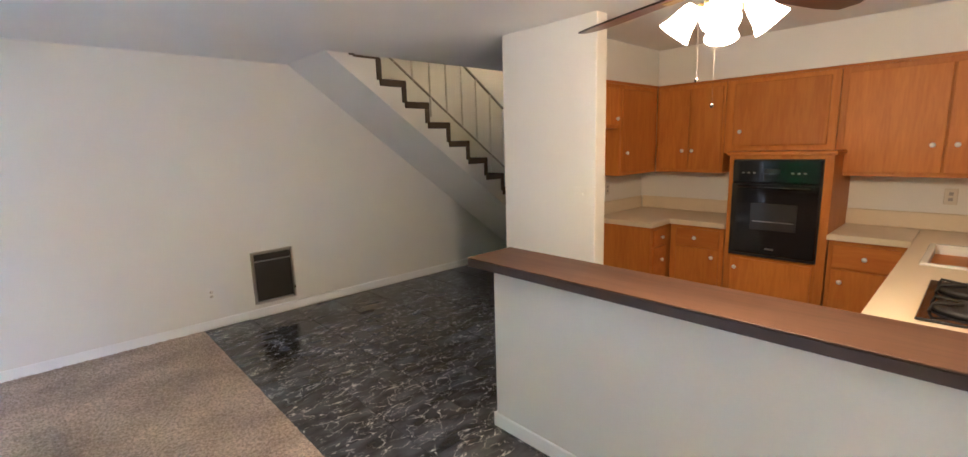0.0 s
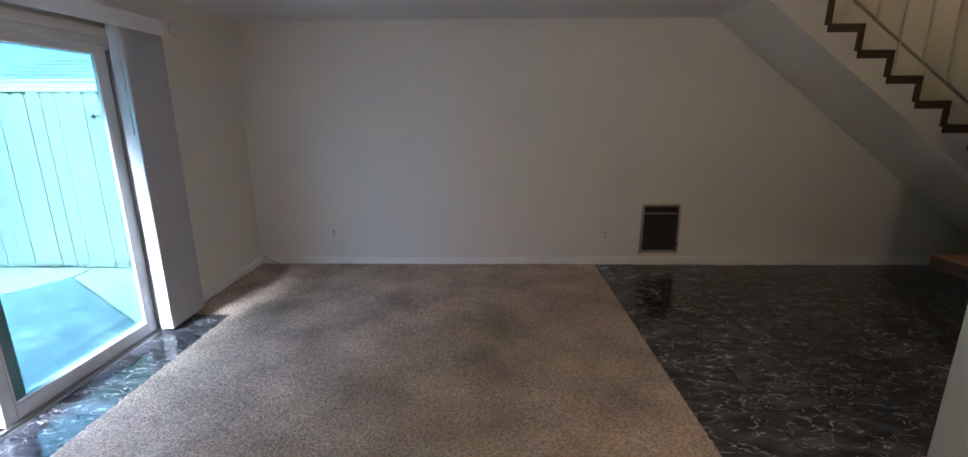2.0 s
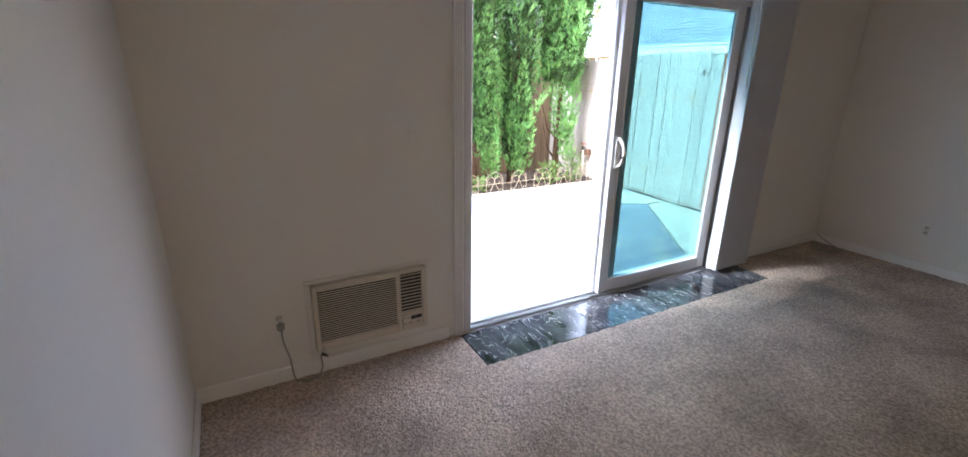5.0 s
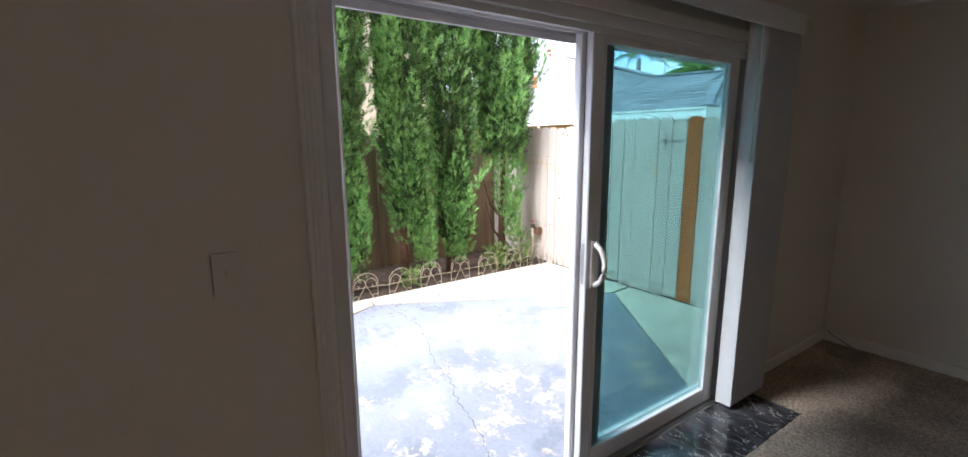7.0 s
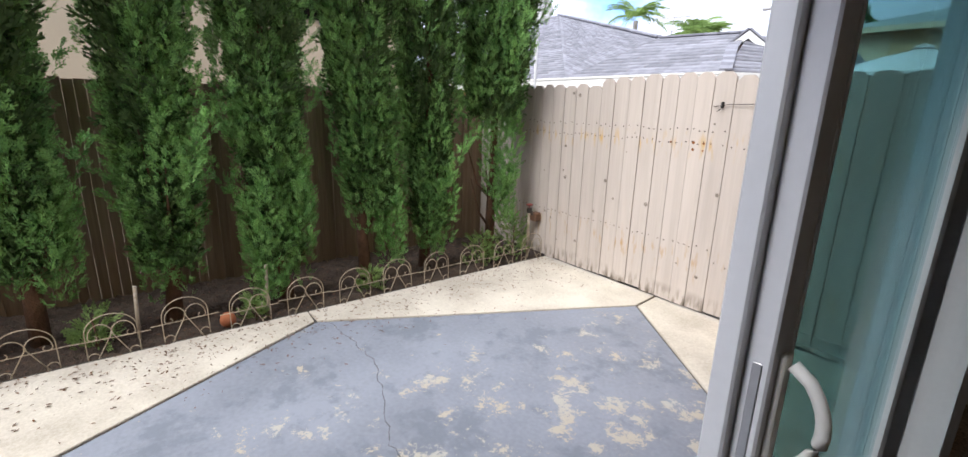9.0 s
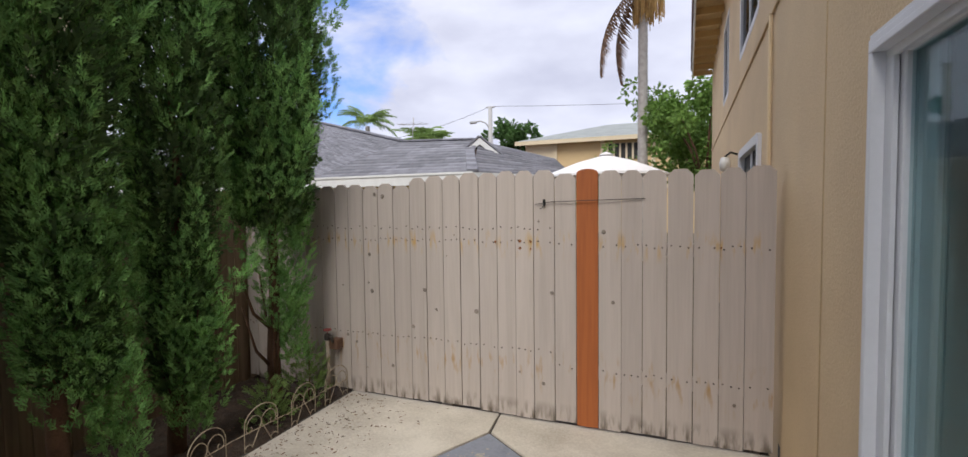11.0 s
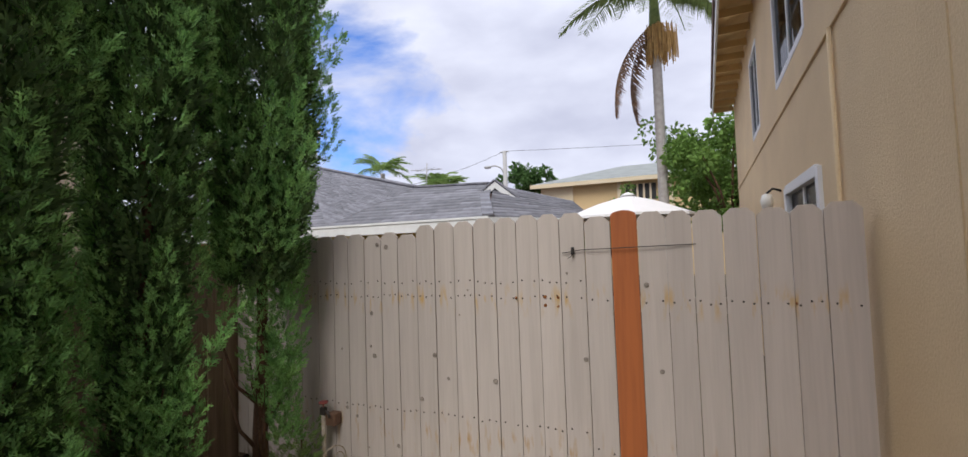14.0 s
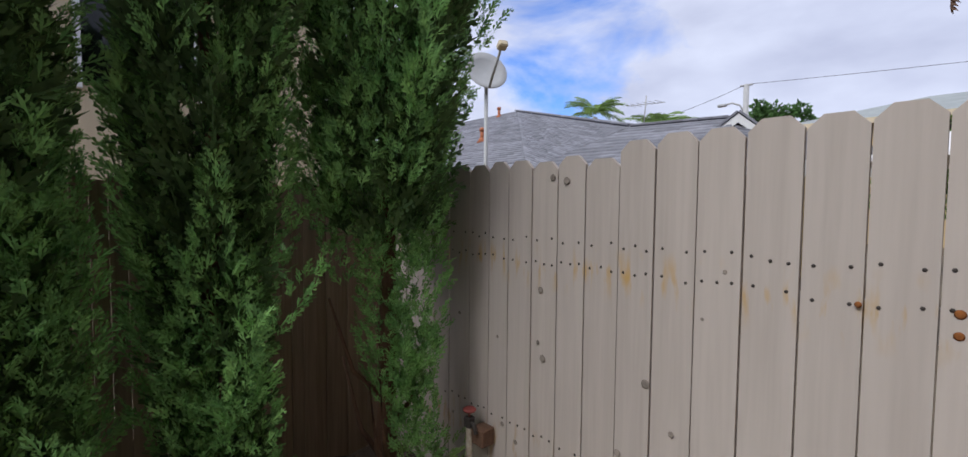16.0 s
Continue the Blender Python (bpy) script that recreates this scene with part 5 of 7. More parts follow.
# ---------------------------------------------------------------- kitchen
def kitchen():
    def knob(p, pos, direction, on):
        prof = [(0.006, 0), (0.006, 0.010), (0.016, 0.016), (0.017, 0.024), (0.010, 0.030), (0.0, 0.031)]
        if direction == "-x":
            b = lathe(bmesh.new(), [(r, -h) for r, h in prof], pos, 12, "x")
        elif direction == "-y":
            b = lathe(bmesh.new(), [(r, -h) for r, h in prof], pos, 12, "y")
        else:
            b = lathe(bmesh.new(), prof, pos, 12, "y")
        part("knob", b, PORCELAIN, on, "round white porcelain knob")

    def cabinet(name, label, x0, y0, z0, x1, y1, z1, face, fronts, group):
        """A cabinet box with overlaid fronts. face: the side that opens. fronts: (kind, u0, u1, z0, z1, knob u, knob z)."""
        c = thing(name, label, "cabinet", group=group)
        part("body", block((x0, y0, z0), (x1, y1, z1), 0.002), OAK, c)
        for kind, u0, u1, a, b, ku, kz in fronts:
            if face == "-x":
                d = block((x0 - 0.018, u0, a), (x0 - 0.001, u1, b), 0.004)
                pos = (x0 - 0.018, ku, kz)
            else:
                d = block((u0, y0 - 0.018, a), (u1, y0 - 0.001, b), 0.004)
                pos = (ku, y0 - 0.018, kz)
            f = part(kind, d, OAK if kind == "door" else OAK_H, c)
            knob(c, pos, face, f)
        return c

    U0, U1 = 1.305, 2.085
    cabinet("wall_cabinet", "orange oak wall cabinet with two doors and white knobs", 5.30, 1.735, U0, 5.615, 2.36, U1 + 0.02, "-x",
            [("door", 1.755, 2.035, U0 + 0.03, U1 - 0.03, 1.80 + 0.20, U0 + 0.20), ("door", 2.045, 2.33, U0 + 0.03, U1 - 0.03, 2.09, U0 + 0.20)], "wall cabinets")
    cabinet("wall_cabinet", "orange oak wall cabinet above the oven", 5.30, 0.93, 1.48, 5.615, 1.73, U1 + 0.02, "-x",
            [("door", 0.985, 1.66, 1.54, U1 - 0.03, 1.60, 1.66)], "wall cabinets")
    cabinet("wall_cabinet", "wide orange oak wall cabinet with two doors", 5.30, -0.30, U0, 5.615, 0.925, U1 + 0.02, "-x",
            [("door", 0.335, 0.88, U0 + 0.03, U1 - 0.03, 0.39, U0 + 0.22), ("door", -0.25, 0.325, U0 + 0.03, U1 - 0.03, 0.27, U0 + 0.22)], "wall cabinets")
    cabinet("wall_cabinet", "orange oak wall cabinet in the kitchen corner", 4.62, 2.362, U0, 5.295, 2.675, U1 + 0.02, "-y",
            [("door", 4.65, 5.25, U0 + 0.03, U1 - 0.03, 4.71, U0 + 0.20)], "wall cabinets")
    cabinet("wall_cabinet", "short orange oak wall cabinet over the range space", 4.02, 2.362, 1.72, 4.615, 2.675, U1 + 0.02, "-y",
            [("door", 4.05, 4.59, 1.75, U1 - 0.03, 4.54, 1.80)], "wall cabinets")
    # crown rail and under-rail
    r = bmesh.new()
    box(r, (5.285, -0.30, U1 + 0.005), (5.2985, 2.345, U1 + 0.028), 0.003)
    box(r, (4.02, 2.345, U1 + 0.005), (5.285, 2.3605, U1 + 0.028), 0.003)
    solid("cabinet_moulding", r, OAK_H, "narrow oak moulding over the wall cabinets", "moulding", kind="structure")

    # base units
    K = 0.862
    cabinet("base_cabinet", "orange oak base cabinet with drawer and door", 5.02, 1.585, 0.10, 5.615, 2.05, K, "-x",
            [("drawer", 1.62, 1.99, 0.68, 0.83, 1.82, 0.755), ("door", 1.62, 1.99, 0.13, 0.665, 1.67, 0.60)], "base cabinets")
    cabinet("base_cabinet", "narrow orange oak base unit with drawers", 4.69, 2.08, 0.10, 5.615, 2.675, K, "-y",
            [("drawer", 4.73, 4.98, 0.68, 0.83, 4.86, 0.755), ("drawer", 4.73, 4.98, 0.40, 0.665, 4.86, 0.55), ("drawer", 4.73, 4.98, 0.13, 0.385, 4.86, 0.27)], "base cabinets")
    cabinet("base_cabinet", "orange oak base cabinet beside the oven", 5.02, 0.42, 0.10, 5.615, 0.86, K, "-x",
            [("drawer", 0.45, 0.83, 0.66, 0.83, 0.64, 0.745), ("door", 0.45, 0.83, 0.13, 0.645, 0.77, 0.56)], "base cabinets")
    cabinet("base_cabinet", "orange oak base run under the sink", 2.82, -0.29, 0.10, 5.615, 0.39, K - 0.004, "none", [], "base cabinets")

    # counters with a raised back edge
    ct = thing("worktop", "cream laminate worktop with raised splash edge", "worktop")
    t = bmesh.new()
    prism(t, [(4.66, 2.045), (4.985, 2.045), (4.985, 1.575), (5.612, 1.575), (5.612, 2.672), (4.66, 2.672)], K, K + 0.042, 0.008)
    part("top", t, COUNTER, ct)
    t = bmesh.new()
    box(t, (5.592, 1.575, K + 0.042), (5.614, 2.65, K + 0.165), 0.005)
    box(t, (4.66, 2.652, K + 0.042), (5.592, 2.674, K + 0.165), 0.005)
    part("splash_edge", t, COUNTER, ct)
    c2 = thing("worktop", "cream laminate corner worktop with inset sink", "worktop")
    t = bmesh.new()
    sx0, sx1, sy0, sy1 = 4.30, 4.92, -0.14, 0.30
    prism(t, [(4.985, 0.405), (4.985, 0.87), (5.612, 0.87), (5.612, 0.405)], K, K + 0.042, 0.008)
    for a, b in (((2.82, -0.285, K), (sx0, 0.405, K + 0.042)), ((sx1, -0.285, K), (5.612, 0.4045, K + 0.042)), ((sx0, -0.285, K), (sx1, sy0, K + 0.042)), ((sx0, sy1, K), (sx1, 0.405, K + 0.042))):
        box(t, a, b)
    part("top", t, COUNTER, c2)
    t = bmesh.new()
    box(t, (5.592, -0.28, K + 0.042), (5.614, 0.87, K + 0.165), 0.005)
    part("splash_edge", t, COUNTER, c2)
    sk = thing("kitchen_sink", "cream enamel kitchen sink set into the worktop", "sink")
    t = bmesh.new()
    box(t, (sx0 - 0.02, sy0 - 0.02, K + 0.0425), (sx0 + 0.012, sy1 + 0.02, K + 0.056), 0.004)
    box(t, (sx1 - 0.012, sy0 - 0.02, K + 0.0425), (sx1 + 0.02, sy1 + 0.02, K + 0.056), 0.004)
    box(t, (sx0 + 0.012, sy0 - 0.02, K + 0.0425), (sx1 - 0.012, sy0 + 0.012, K + 0.056), 0.004)
    box(t, (sx0 + 0.012, sy1 - 0.012, K + 0.0425), (sx1 - 0.012, sy1 + 0.02, K + 0.056), 0.004)
    part("rim", t, PORCELAIN, sk)
    t = bmesh.new()
    box(t, (sx0, sy0, K - 0.13), (sx1, sy1, K - 0.12))
    for a, b in (((sx0, sy0, K - 0.12), (sx0 + 0.01, sy1, K + 0.0425)), ((sx1 - 0.01, sy0, K - 0.12), (sx1, sy1, K + 0.0425)), ((sx0 + 0.01, sy0, K - 0.12), (sx1 - 0.01, sy0 + 0.01, K + 0.0425)), ((sx0 + 0.01, sy1 - 0.01, K - 0.12), (sx1 - 0.01, sy1, K + 0.0425))):
        box(t, a, b)
    part("basin", t, PORCELAIN, sk)

    # black cooktop
    ck = thing("cooktop", "black enamel cooktop with round burners", "cooktop")
    part("plate", block((3.25, -0.27, K + 0.043), (3.92, 0.25, K + 0.055), 0.004), BLACK_GLOSS, ck)
    for bx, by in ((3.76, 0.10), (3.44, 0.10), (3.76, -0.14), (3.44, -0.14)):
        bn = part("burner", lathe(bmesh.new(), [(0.115, 0.0), (0.115, 0.014), (0.10, 0.020), (0.03, 0.022), (0.0, 0.022)], (bx, by, K + 0.055), 22), BLACK, ck)
        g = bmesh.new()
        for k in range(6):
            a = k * math.pi / 3
            tube(g, [(bx + 0.03 * math.cos(a), by + 0.03 * math.sin(a), K + 0.085), (bx + 0.125 * math.cos(a), by + 0.125 * math.sin(a), K + 0.085), (bx + 0.135 * math.cos(a), by + 0.135 * math.sin(a), K + 0.056)], 0.006, 6)
        part("grate", g, BLACK, bn)

    # tall oven housing and oven
    oc = thing("oven_cabinet", "tall orange oak housing around the wall oven", "cabinet")
    fr = bmesh.new()
    box(fr, (5.0, 0.868, 0.10), (5.615, 0.925, 1.47), 0.003)
    box(fr, (5.0, 1.535, 0.10), (5.615, 1.57, 1.47), 0.003)
    box(fr, (5.0, 0.925, 0.10), (5.615, 1.535, 0.66), 0.003)
    box(fr, (5.0, 0.925, 1.44), (5.615, 1.535, 1.47), 0.003)
    part("carcass", fr, OAK, oc)
    part("cornice", block((4.975, 0.85, 1.4705), (5.295, 1.588, 1.50), 0.005), OAK_H, oc)
    d = part("door", block((4.982, 0.945, 0.14), (4.999, 1.515, 0.635), 0.004), OAK, oc)
    knob(oc, (4.982, 1.475, 0.56), "-x", d)
    ov = thing("wall_oven", "black built-in wall oven with glass door", "oven")
    part("body", block((5.0, 0.928, 0.665), (5.5, 1.532, 1.437)), BLACK, ov)
    dr = part("oven_door", block((4.962, 0.932, 0.69), (4.998, 1.528, 1.255), 0.006), BLACK_GLOSS, ov)
    part("window", block((4.959, 1.06, 0.89), (4.9615, 1.38, 1.10), 0.001), GREY_GLASS, dr)
    part("rack_line", block((4.9575, 1.08, 0.955), (4.9588, 1.36, 0.96)), CHROME, dr)
    hd = bmesh.new()
    tube(hd, [(4.965, 0.985, 1.228), (4.925, 0.985, 1.228), (4.925, 1.475, 1.228), (4.965, 1.475, 1.228)], 0.011, 8)
    part("handle", hd, BLACK_GLOSS, dr)
    part("logo_bar", block((4.9605, 1.20, 0.735), (4.9622, 1.26, 0.747)), CHROME, dr)
    cp = part("control_panel", block((4.966, 0.932, 1.262), (4.998, 1.528, 1.435), 0.006), BLACK_GLOSS, ov)
    part("display", block((4.9645, 1.19, 1.33), (4.9665, 1.30, 1.37)), GREY_GLASS, cp)
    for dy in (1.02, 1.06, 1.10, 1.36, 1.40, 1.44):
        part("button", block((4.9645, dy, 1.33), (4.9665, dy + 0.02, 1.342)), GREY_CORD, cp)
    part("trim_strip", block((4.972, 0.93, 0.667), (4.998, 1.53, 0.686), 0.002), BLACK, ov)

    # outlets above the worktop
    for x, y, rz in ((XE, 1.62, -90), (XE, 0.28, -90), (4.95, 2.68, 0)):
        o = thing("wall_outlet", "cream wall outlet above the worktop", "outlet", group="wall outlets")
        o.matrix_basis = pose(x, y, 1.15, 0, 0, rz)
        part("plate", block((-0.036, -0.006, -0.058), (0.036, 0, 0.058), 0.003), BEIGE_PLASTIC, o)
        for dz in (-0.02, 0.02):
            part("socket", block((-0.012, -0.008, dz - 0.012), (0.012, -0.006, dz + 0.012), 0.002), GREY_CORD, o)

    # bar top on the half wall
    bar = thing("bar_top", "long walnut laminate bar top with dark edge", "bar top")
    t = bmesh.new()
    box(t, (2.535, YS + 0.003, 0.955), (2.875, 2.03, 0.998), 0.003)
    part("edge", t, BAR_EDGE, bar, "dark laminate edge band")
    part("top", block((2.533, YS + 0.003, 0.9985), (2.877, 2.032, 1.006), 0.002), BAR, bar)


kitchen()


# ---------------------------------------------------------------- planting strip
def spray_template(rng, twigs=6):
    """One flat feathery spray of scale foliage, growing along z, one unit long."""
    v, f = [], []

    def blade(base, tip, width, side):
        i = len(v)
        mid = [(b + t) / 2 for b, t in zip(base, tip)]
        v.extend([base, [mid[0] + side[0] * width, mid[1] + side[1] * width, mid[2] + side[2] * width], tip, [mid[0] - side[0] * width, mid[1] - side[1] * width, mid[2] - side[2] * width]])
        f.append((i, i + 1, i + 2, i + 3))

    blade((0, 0, 0), (0.03, 0.02, 1.0), 0.06, (1, 0, 0))
    for k in range(twigs):
        u = 0.12 + 0.8 * k / twigs
        s = 1 if k % 2 else -1
        length = 0.44 * (1 - 0.65 * u) * rng.uniform(0.8, 1.2)
        out = rng.uniform(-0.25, 0.25)
        tip = (s * length * 0.72, out * length, u + length * 0.75)
        blade((0, 0, u), tip, 0.058, (0.6, 0, -0.6 * s))
        mid = (s * length * 0.36, out * length * 0.5, u + length * 0.38)
        blade(mid, (mid[0] + s * 0.02, mid[1], mid[2] + length * 0.5), 0.055, (1, 0, 0))
    return np.array(v), np.array(f)


def cypress(y, x, height, width, seed, low, thick=1.0, sway=0.0, foot=(), stray=1.0):
    """A narrow cypress: a leaning trunk, dense old foliage coloured dark for inner shade and a ragged column of upright
    flame-shaped plumes.
    """
    rng = np.random.default_rng(seed)
    pr = random.Random(seed)
    t = thing("cypress_tree", "tall narrow green cypress with bare reddish trunk foot", "tree", group="cypress hedge", at=(x, y, ZP - 0.06))
    tr = bmesh.new()
    bend = [(rng.normal(0, 0.02), rng.normal(0, 0.02)) for _ in range(7)]
    tube(tr, [(bend[k][0], bend[k][1], height * 0.5 * k / 6) for k in range(7)], 0.06, 9, 0.012)
    for k in range(6):
        a = pr.uniform(0, 6.28)
        z = pr.uniform(0.3, 1.1)
        r = width * pr.uniform(0.5, 0.85)
        tube(tr, [(0, 0, z), (r * 0.6 * math.cos(a), r * 0.6 * math.sin(a), z + 0.18), (r * math.cos(a), r * math.sin(a), z + 0.55)], 0.018, 6, 0.006)
    part("trunk", tr, BARK, t)
    tv, tf = spray_template(pr, 5)
    n_pl = int(128 * height / 5.4 * thick)
    P, D, S = [], [], []

    def axis_y(z):
        return sway * np.clip(1 - z / 1.7, 0, 1)

    def plume(base, a, length, fat, lean_out):
        lean = np.array([np.cos(a) * lean_out, np.sin(a) * lean_out, 1.0]) + rng.normal(0, 0.04, 3)
        m = int(150 * length * (0.55 + fat / 0.2))
        s = rng.uniform(0, 1, m) ** 0.85
        prof = fat * (np.minimum(1, s * 4 + 0.25)) * (1 - s) ** 0.62
        ang = rng.uniform(0, 2 * np.pi, m)
        rad = np.stack([np.cos(ang), np.sin(ang), np.zeros(m)], 1)
        P.append(base + lean * (s * length)[:, None] + rad * (prof * rng.uniform(0.72, 1.05, m))[:, None])
        D.append(lean * 0.95 + rad * rng.uniform(0.3, 1.0, m)[:, None] + rng.normal(0, 0.16, (m, 3)))
        S.append(rng.uniform(0.05, 0.105, m))

    for k in range(n_pl):
        u = (k + rng.uniform()) / n_pl
        z0 = low + (height - 0.7 - low) * u
        a = rng.uniform(0, 2 * np.pi)
        girth = width * (0.74 + 0.42 * np.clip((z0 - 0.9) / 1.6, 0, 1)) * (1 - 0.55 * max(0, u - 0.75) / 0.25)
        r0 = girth * rng.choice([0.55, 0.75, 0.95], p=[0.3, 0.45, 0.25]) * rng.uniform(0.85, 1.1)
        plume(np.array([r0 * np.cos(a), r0 * np.sin(a) + axis_y(z0), z0]), a, rng.uniform(0.4, 0.95), rng.uniform(0.06, 0.125), rng.uniform(0.02, 0.15))
    # stray side shoots that break the outline
    for k in range(int(n_pl * 0.07 * stray)):
        z0 = rng.uniform(low + 0.6, height - 0.9)
        a = rng.uniform(0, 2 * np.pi)
        r0 = width * rng.uniform(0.85, 1.05)
        plume(np.array([r0 * np.cos(a), r0 * np.sin(a) + axis_y(z0), z0]), a, rng.uniform(0.3, 0.55), rng.uniform(0.03, 0.05), rng.uniform(0.45, 1.0))
    # separate plumes standing from the foot
    for fx, fy, fz, length, fat in foot:
        for k in range(6):
            a = k * 1.05
            plume(np.array([fx + fat * 0.55 * np.cos(a), fy + fat * 0.55 * np.sin(a), fz + rng.uniform(0, 0.15) * length]), a, length * rng.uniform(0.65, 1.0), fat * 0.65, 0.05)
    # old foliage round the trunk; its darker colour puts shade inside the crown
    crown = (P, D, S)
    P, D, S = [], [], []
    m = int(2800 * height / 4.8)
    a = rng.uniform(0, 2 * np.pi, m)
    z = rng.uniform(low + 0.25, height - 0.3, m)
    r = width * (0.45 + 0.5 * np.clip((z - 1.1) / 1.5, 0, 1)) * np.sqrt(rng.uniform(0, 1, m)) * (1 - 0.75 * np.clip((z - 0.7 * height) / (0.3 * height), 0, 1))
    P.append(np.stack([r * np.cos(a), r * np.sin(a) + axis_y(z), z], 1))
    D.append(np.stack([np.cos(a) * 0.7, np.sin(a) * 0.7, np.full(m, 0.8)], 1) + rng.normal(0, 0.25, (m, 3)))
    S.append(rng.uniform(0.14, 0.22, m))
    for name, (places, ways, sizes), mat in (("crown", crown, LEAF_A), ("old_foliage", (P, D, S), LEAF_OLD_SHADED)):
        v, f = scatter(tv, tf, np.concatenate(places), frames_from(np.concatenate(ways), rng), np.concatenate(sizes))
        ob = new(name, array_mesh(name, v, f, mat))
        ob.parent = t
    return t


def cypress_hedge():
    for k in range(4):
        cypress(-1.5 + 0.77 * k, -5.60 + 0.02 * (k % 2), 5.1 + 0.1 * k, 0.30, 1 + k, 0.25, 0.6 if k < 2 else 0.8)
    cypress(1.58, -5.58, 5.3, 0.265, 5, 0.16, 1.0)
    cypress(2.33, -5.54, 5.5, 0.265, 6, 0.10, 1.0, foot=((0.14, -0.12, 0.05, 1.1, 0.13), (0.12, 0.14, 0.35, 0.9, 0.11)))
    cypress(3.08, -5.56, 5.3, 0.265, 7, 0.42, 1.0, sway=0.16, foot=((0.12, 0.22, 0.12, 0.85, 0.11),))
    cypress(3.76, -5.58, 5.5, 0.27, 8, 0.18, 1.0, sway=0.04, foot=((0.1, 0.02, 0.12, 1.1, 0.10),))
    cypress(4.54, -5.54, 5.8, 0.37, 9, 1.25, 1.2, stray=3.0, foot=((0.10, 0.02, 0.55, 1.25, 0.17), (0.14, 0.08, 0.35, 0.7, 0.10)))


cypress_hedge()


def seedlings():
    rng = np.random.default_rng(40)
    tv, tf = spray_template(random.Random(40))
    for k, (x, y, s) in enumerate(((-5.32, 4.25, 0.34), (-5.38, 4.72, 0.42), (-5.28, 3.0, 0.2), (-5.35, 1.1, 0.25), (-5.25, 2.05, 0.16))):
        p = thing("young_shoots", "light green low cypress shoots by the planter edge", "shrub", group="young shoots", at=(x, y, ZP - 0.04))
        m = int(150 * s / 0.3)
        a = rng.uniform(0, 2 * np.pi, m)
        u = rng.uniform(0, 1, m)
        pos = np.stack([np.cos(a) * s * 0.45 * u, np.sin(a) * s * 0.45 * u, rng.uniform(0.02, 1, m) * s], 1)
        d = np.stack([np.cos(a) * 0.8, np.sin(a) * 0.8, np.full(m, 0.7)], 1) + rng.normal(0, 0.2, (m, 3))
        v, f = scatter(tv, tf, pos, frames_from(d, rng), rng.uniform(0.05, 0.11, m))
        ob = new("foliage", array_mesh("foliage", v, f, LEAF_F))
        ob.parent = p
        part("stem", tube(bmesh.new(), [(0, 0, -0.03), (0.02, 0.01, s * 0.5), (0.03, 0, s * 0.9)], 0.009, 6, 0.004), BARK, p)


seedlings()


def edging():
    """Cream wire border fence: one arched panel, copied along the planter."""
    W = 0.40
    e = thing("border_fence", "cream wire border fence panel with scrolled arches", "garden edging", group="border fence panels", at=(-5.13, -2.0, ZP - 0.03))
    r = 0.0035

    def loop(pts):
        return tube(bmesh.new(), pts, r, 5)

    half = 0.135
    arch = [(0, -half, 0)] + [(0, half * math.cos(math.pi - math.pi * k / 14), 0.19 + 0.115 * math.sin(math.pi * k / 14)) for k in range(15)] + [(0, half, 0)]
    part("arch", loop(arch), IRON, e)
    for s in (-1, 1):
        pts = [(0, s * -0.095, 0.0)]
        for k in range(13):
            a = math.pi * (1 - k / 12)
            pts.append((0, s * (0.058 + 0.062 * math.cos(a)), 0.17 + 0.075 * math.sin(a)))
        for k in range(8):
            a = -k * 0.6
            rr = 0.03 * (1 - k / 11)
            pts.append((0, s * (0.092 + rr * math.cos(a)), 0.165 + rr * math.sin(a)))
        part("scroll", loop(pts), IRON, e)
        foot = [(0, s * half, 0.01)] + [(0, s * (half - 0.03 + 0.03 * math.cos(a)), 0.03 + 0.03 * math.sin(a)) for a in [0.4 * k for k in range(11)]]
        part("foot_scroll", loop(foot), IRON, e)
    part("crossbar", loop([(0, -W / 2, 0.145), (0, W / 2, 0.145)]), IRON, e)
    rng = random.Random(9)
    y = -2.0 + W
    while y < 4.85:
        copy_thing(e, pose(-5.13 + rng.uniform(-0.012, 0.012), y, ZP - 0.03 + rng.uniform(-0.012, 0.008), 0, rng.uniform(-5, 5), rng.uniform(-4, 4)))
        y += W


edging()


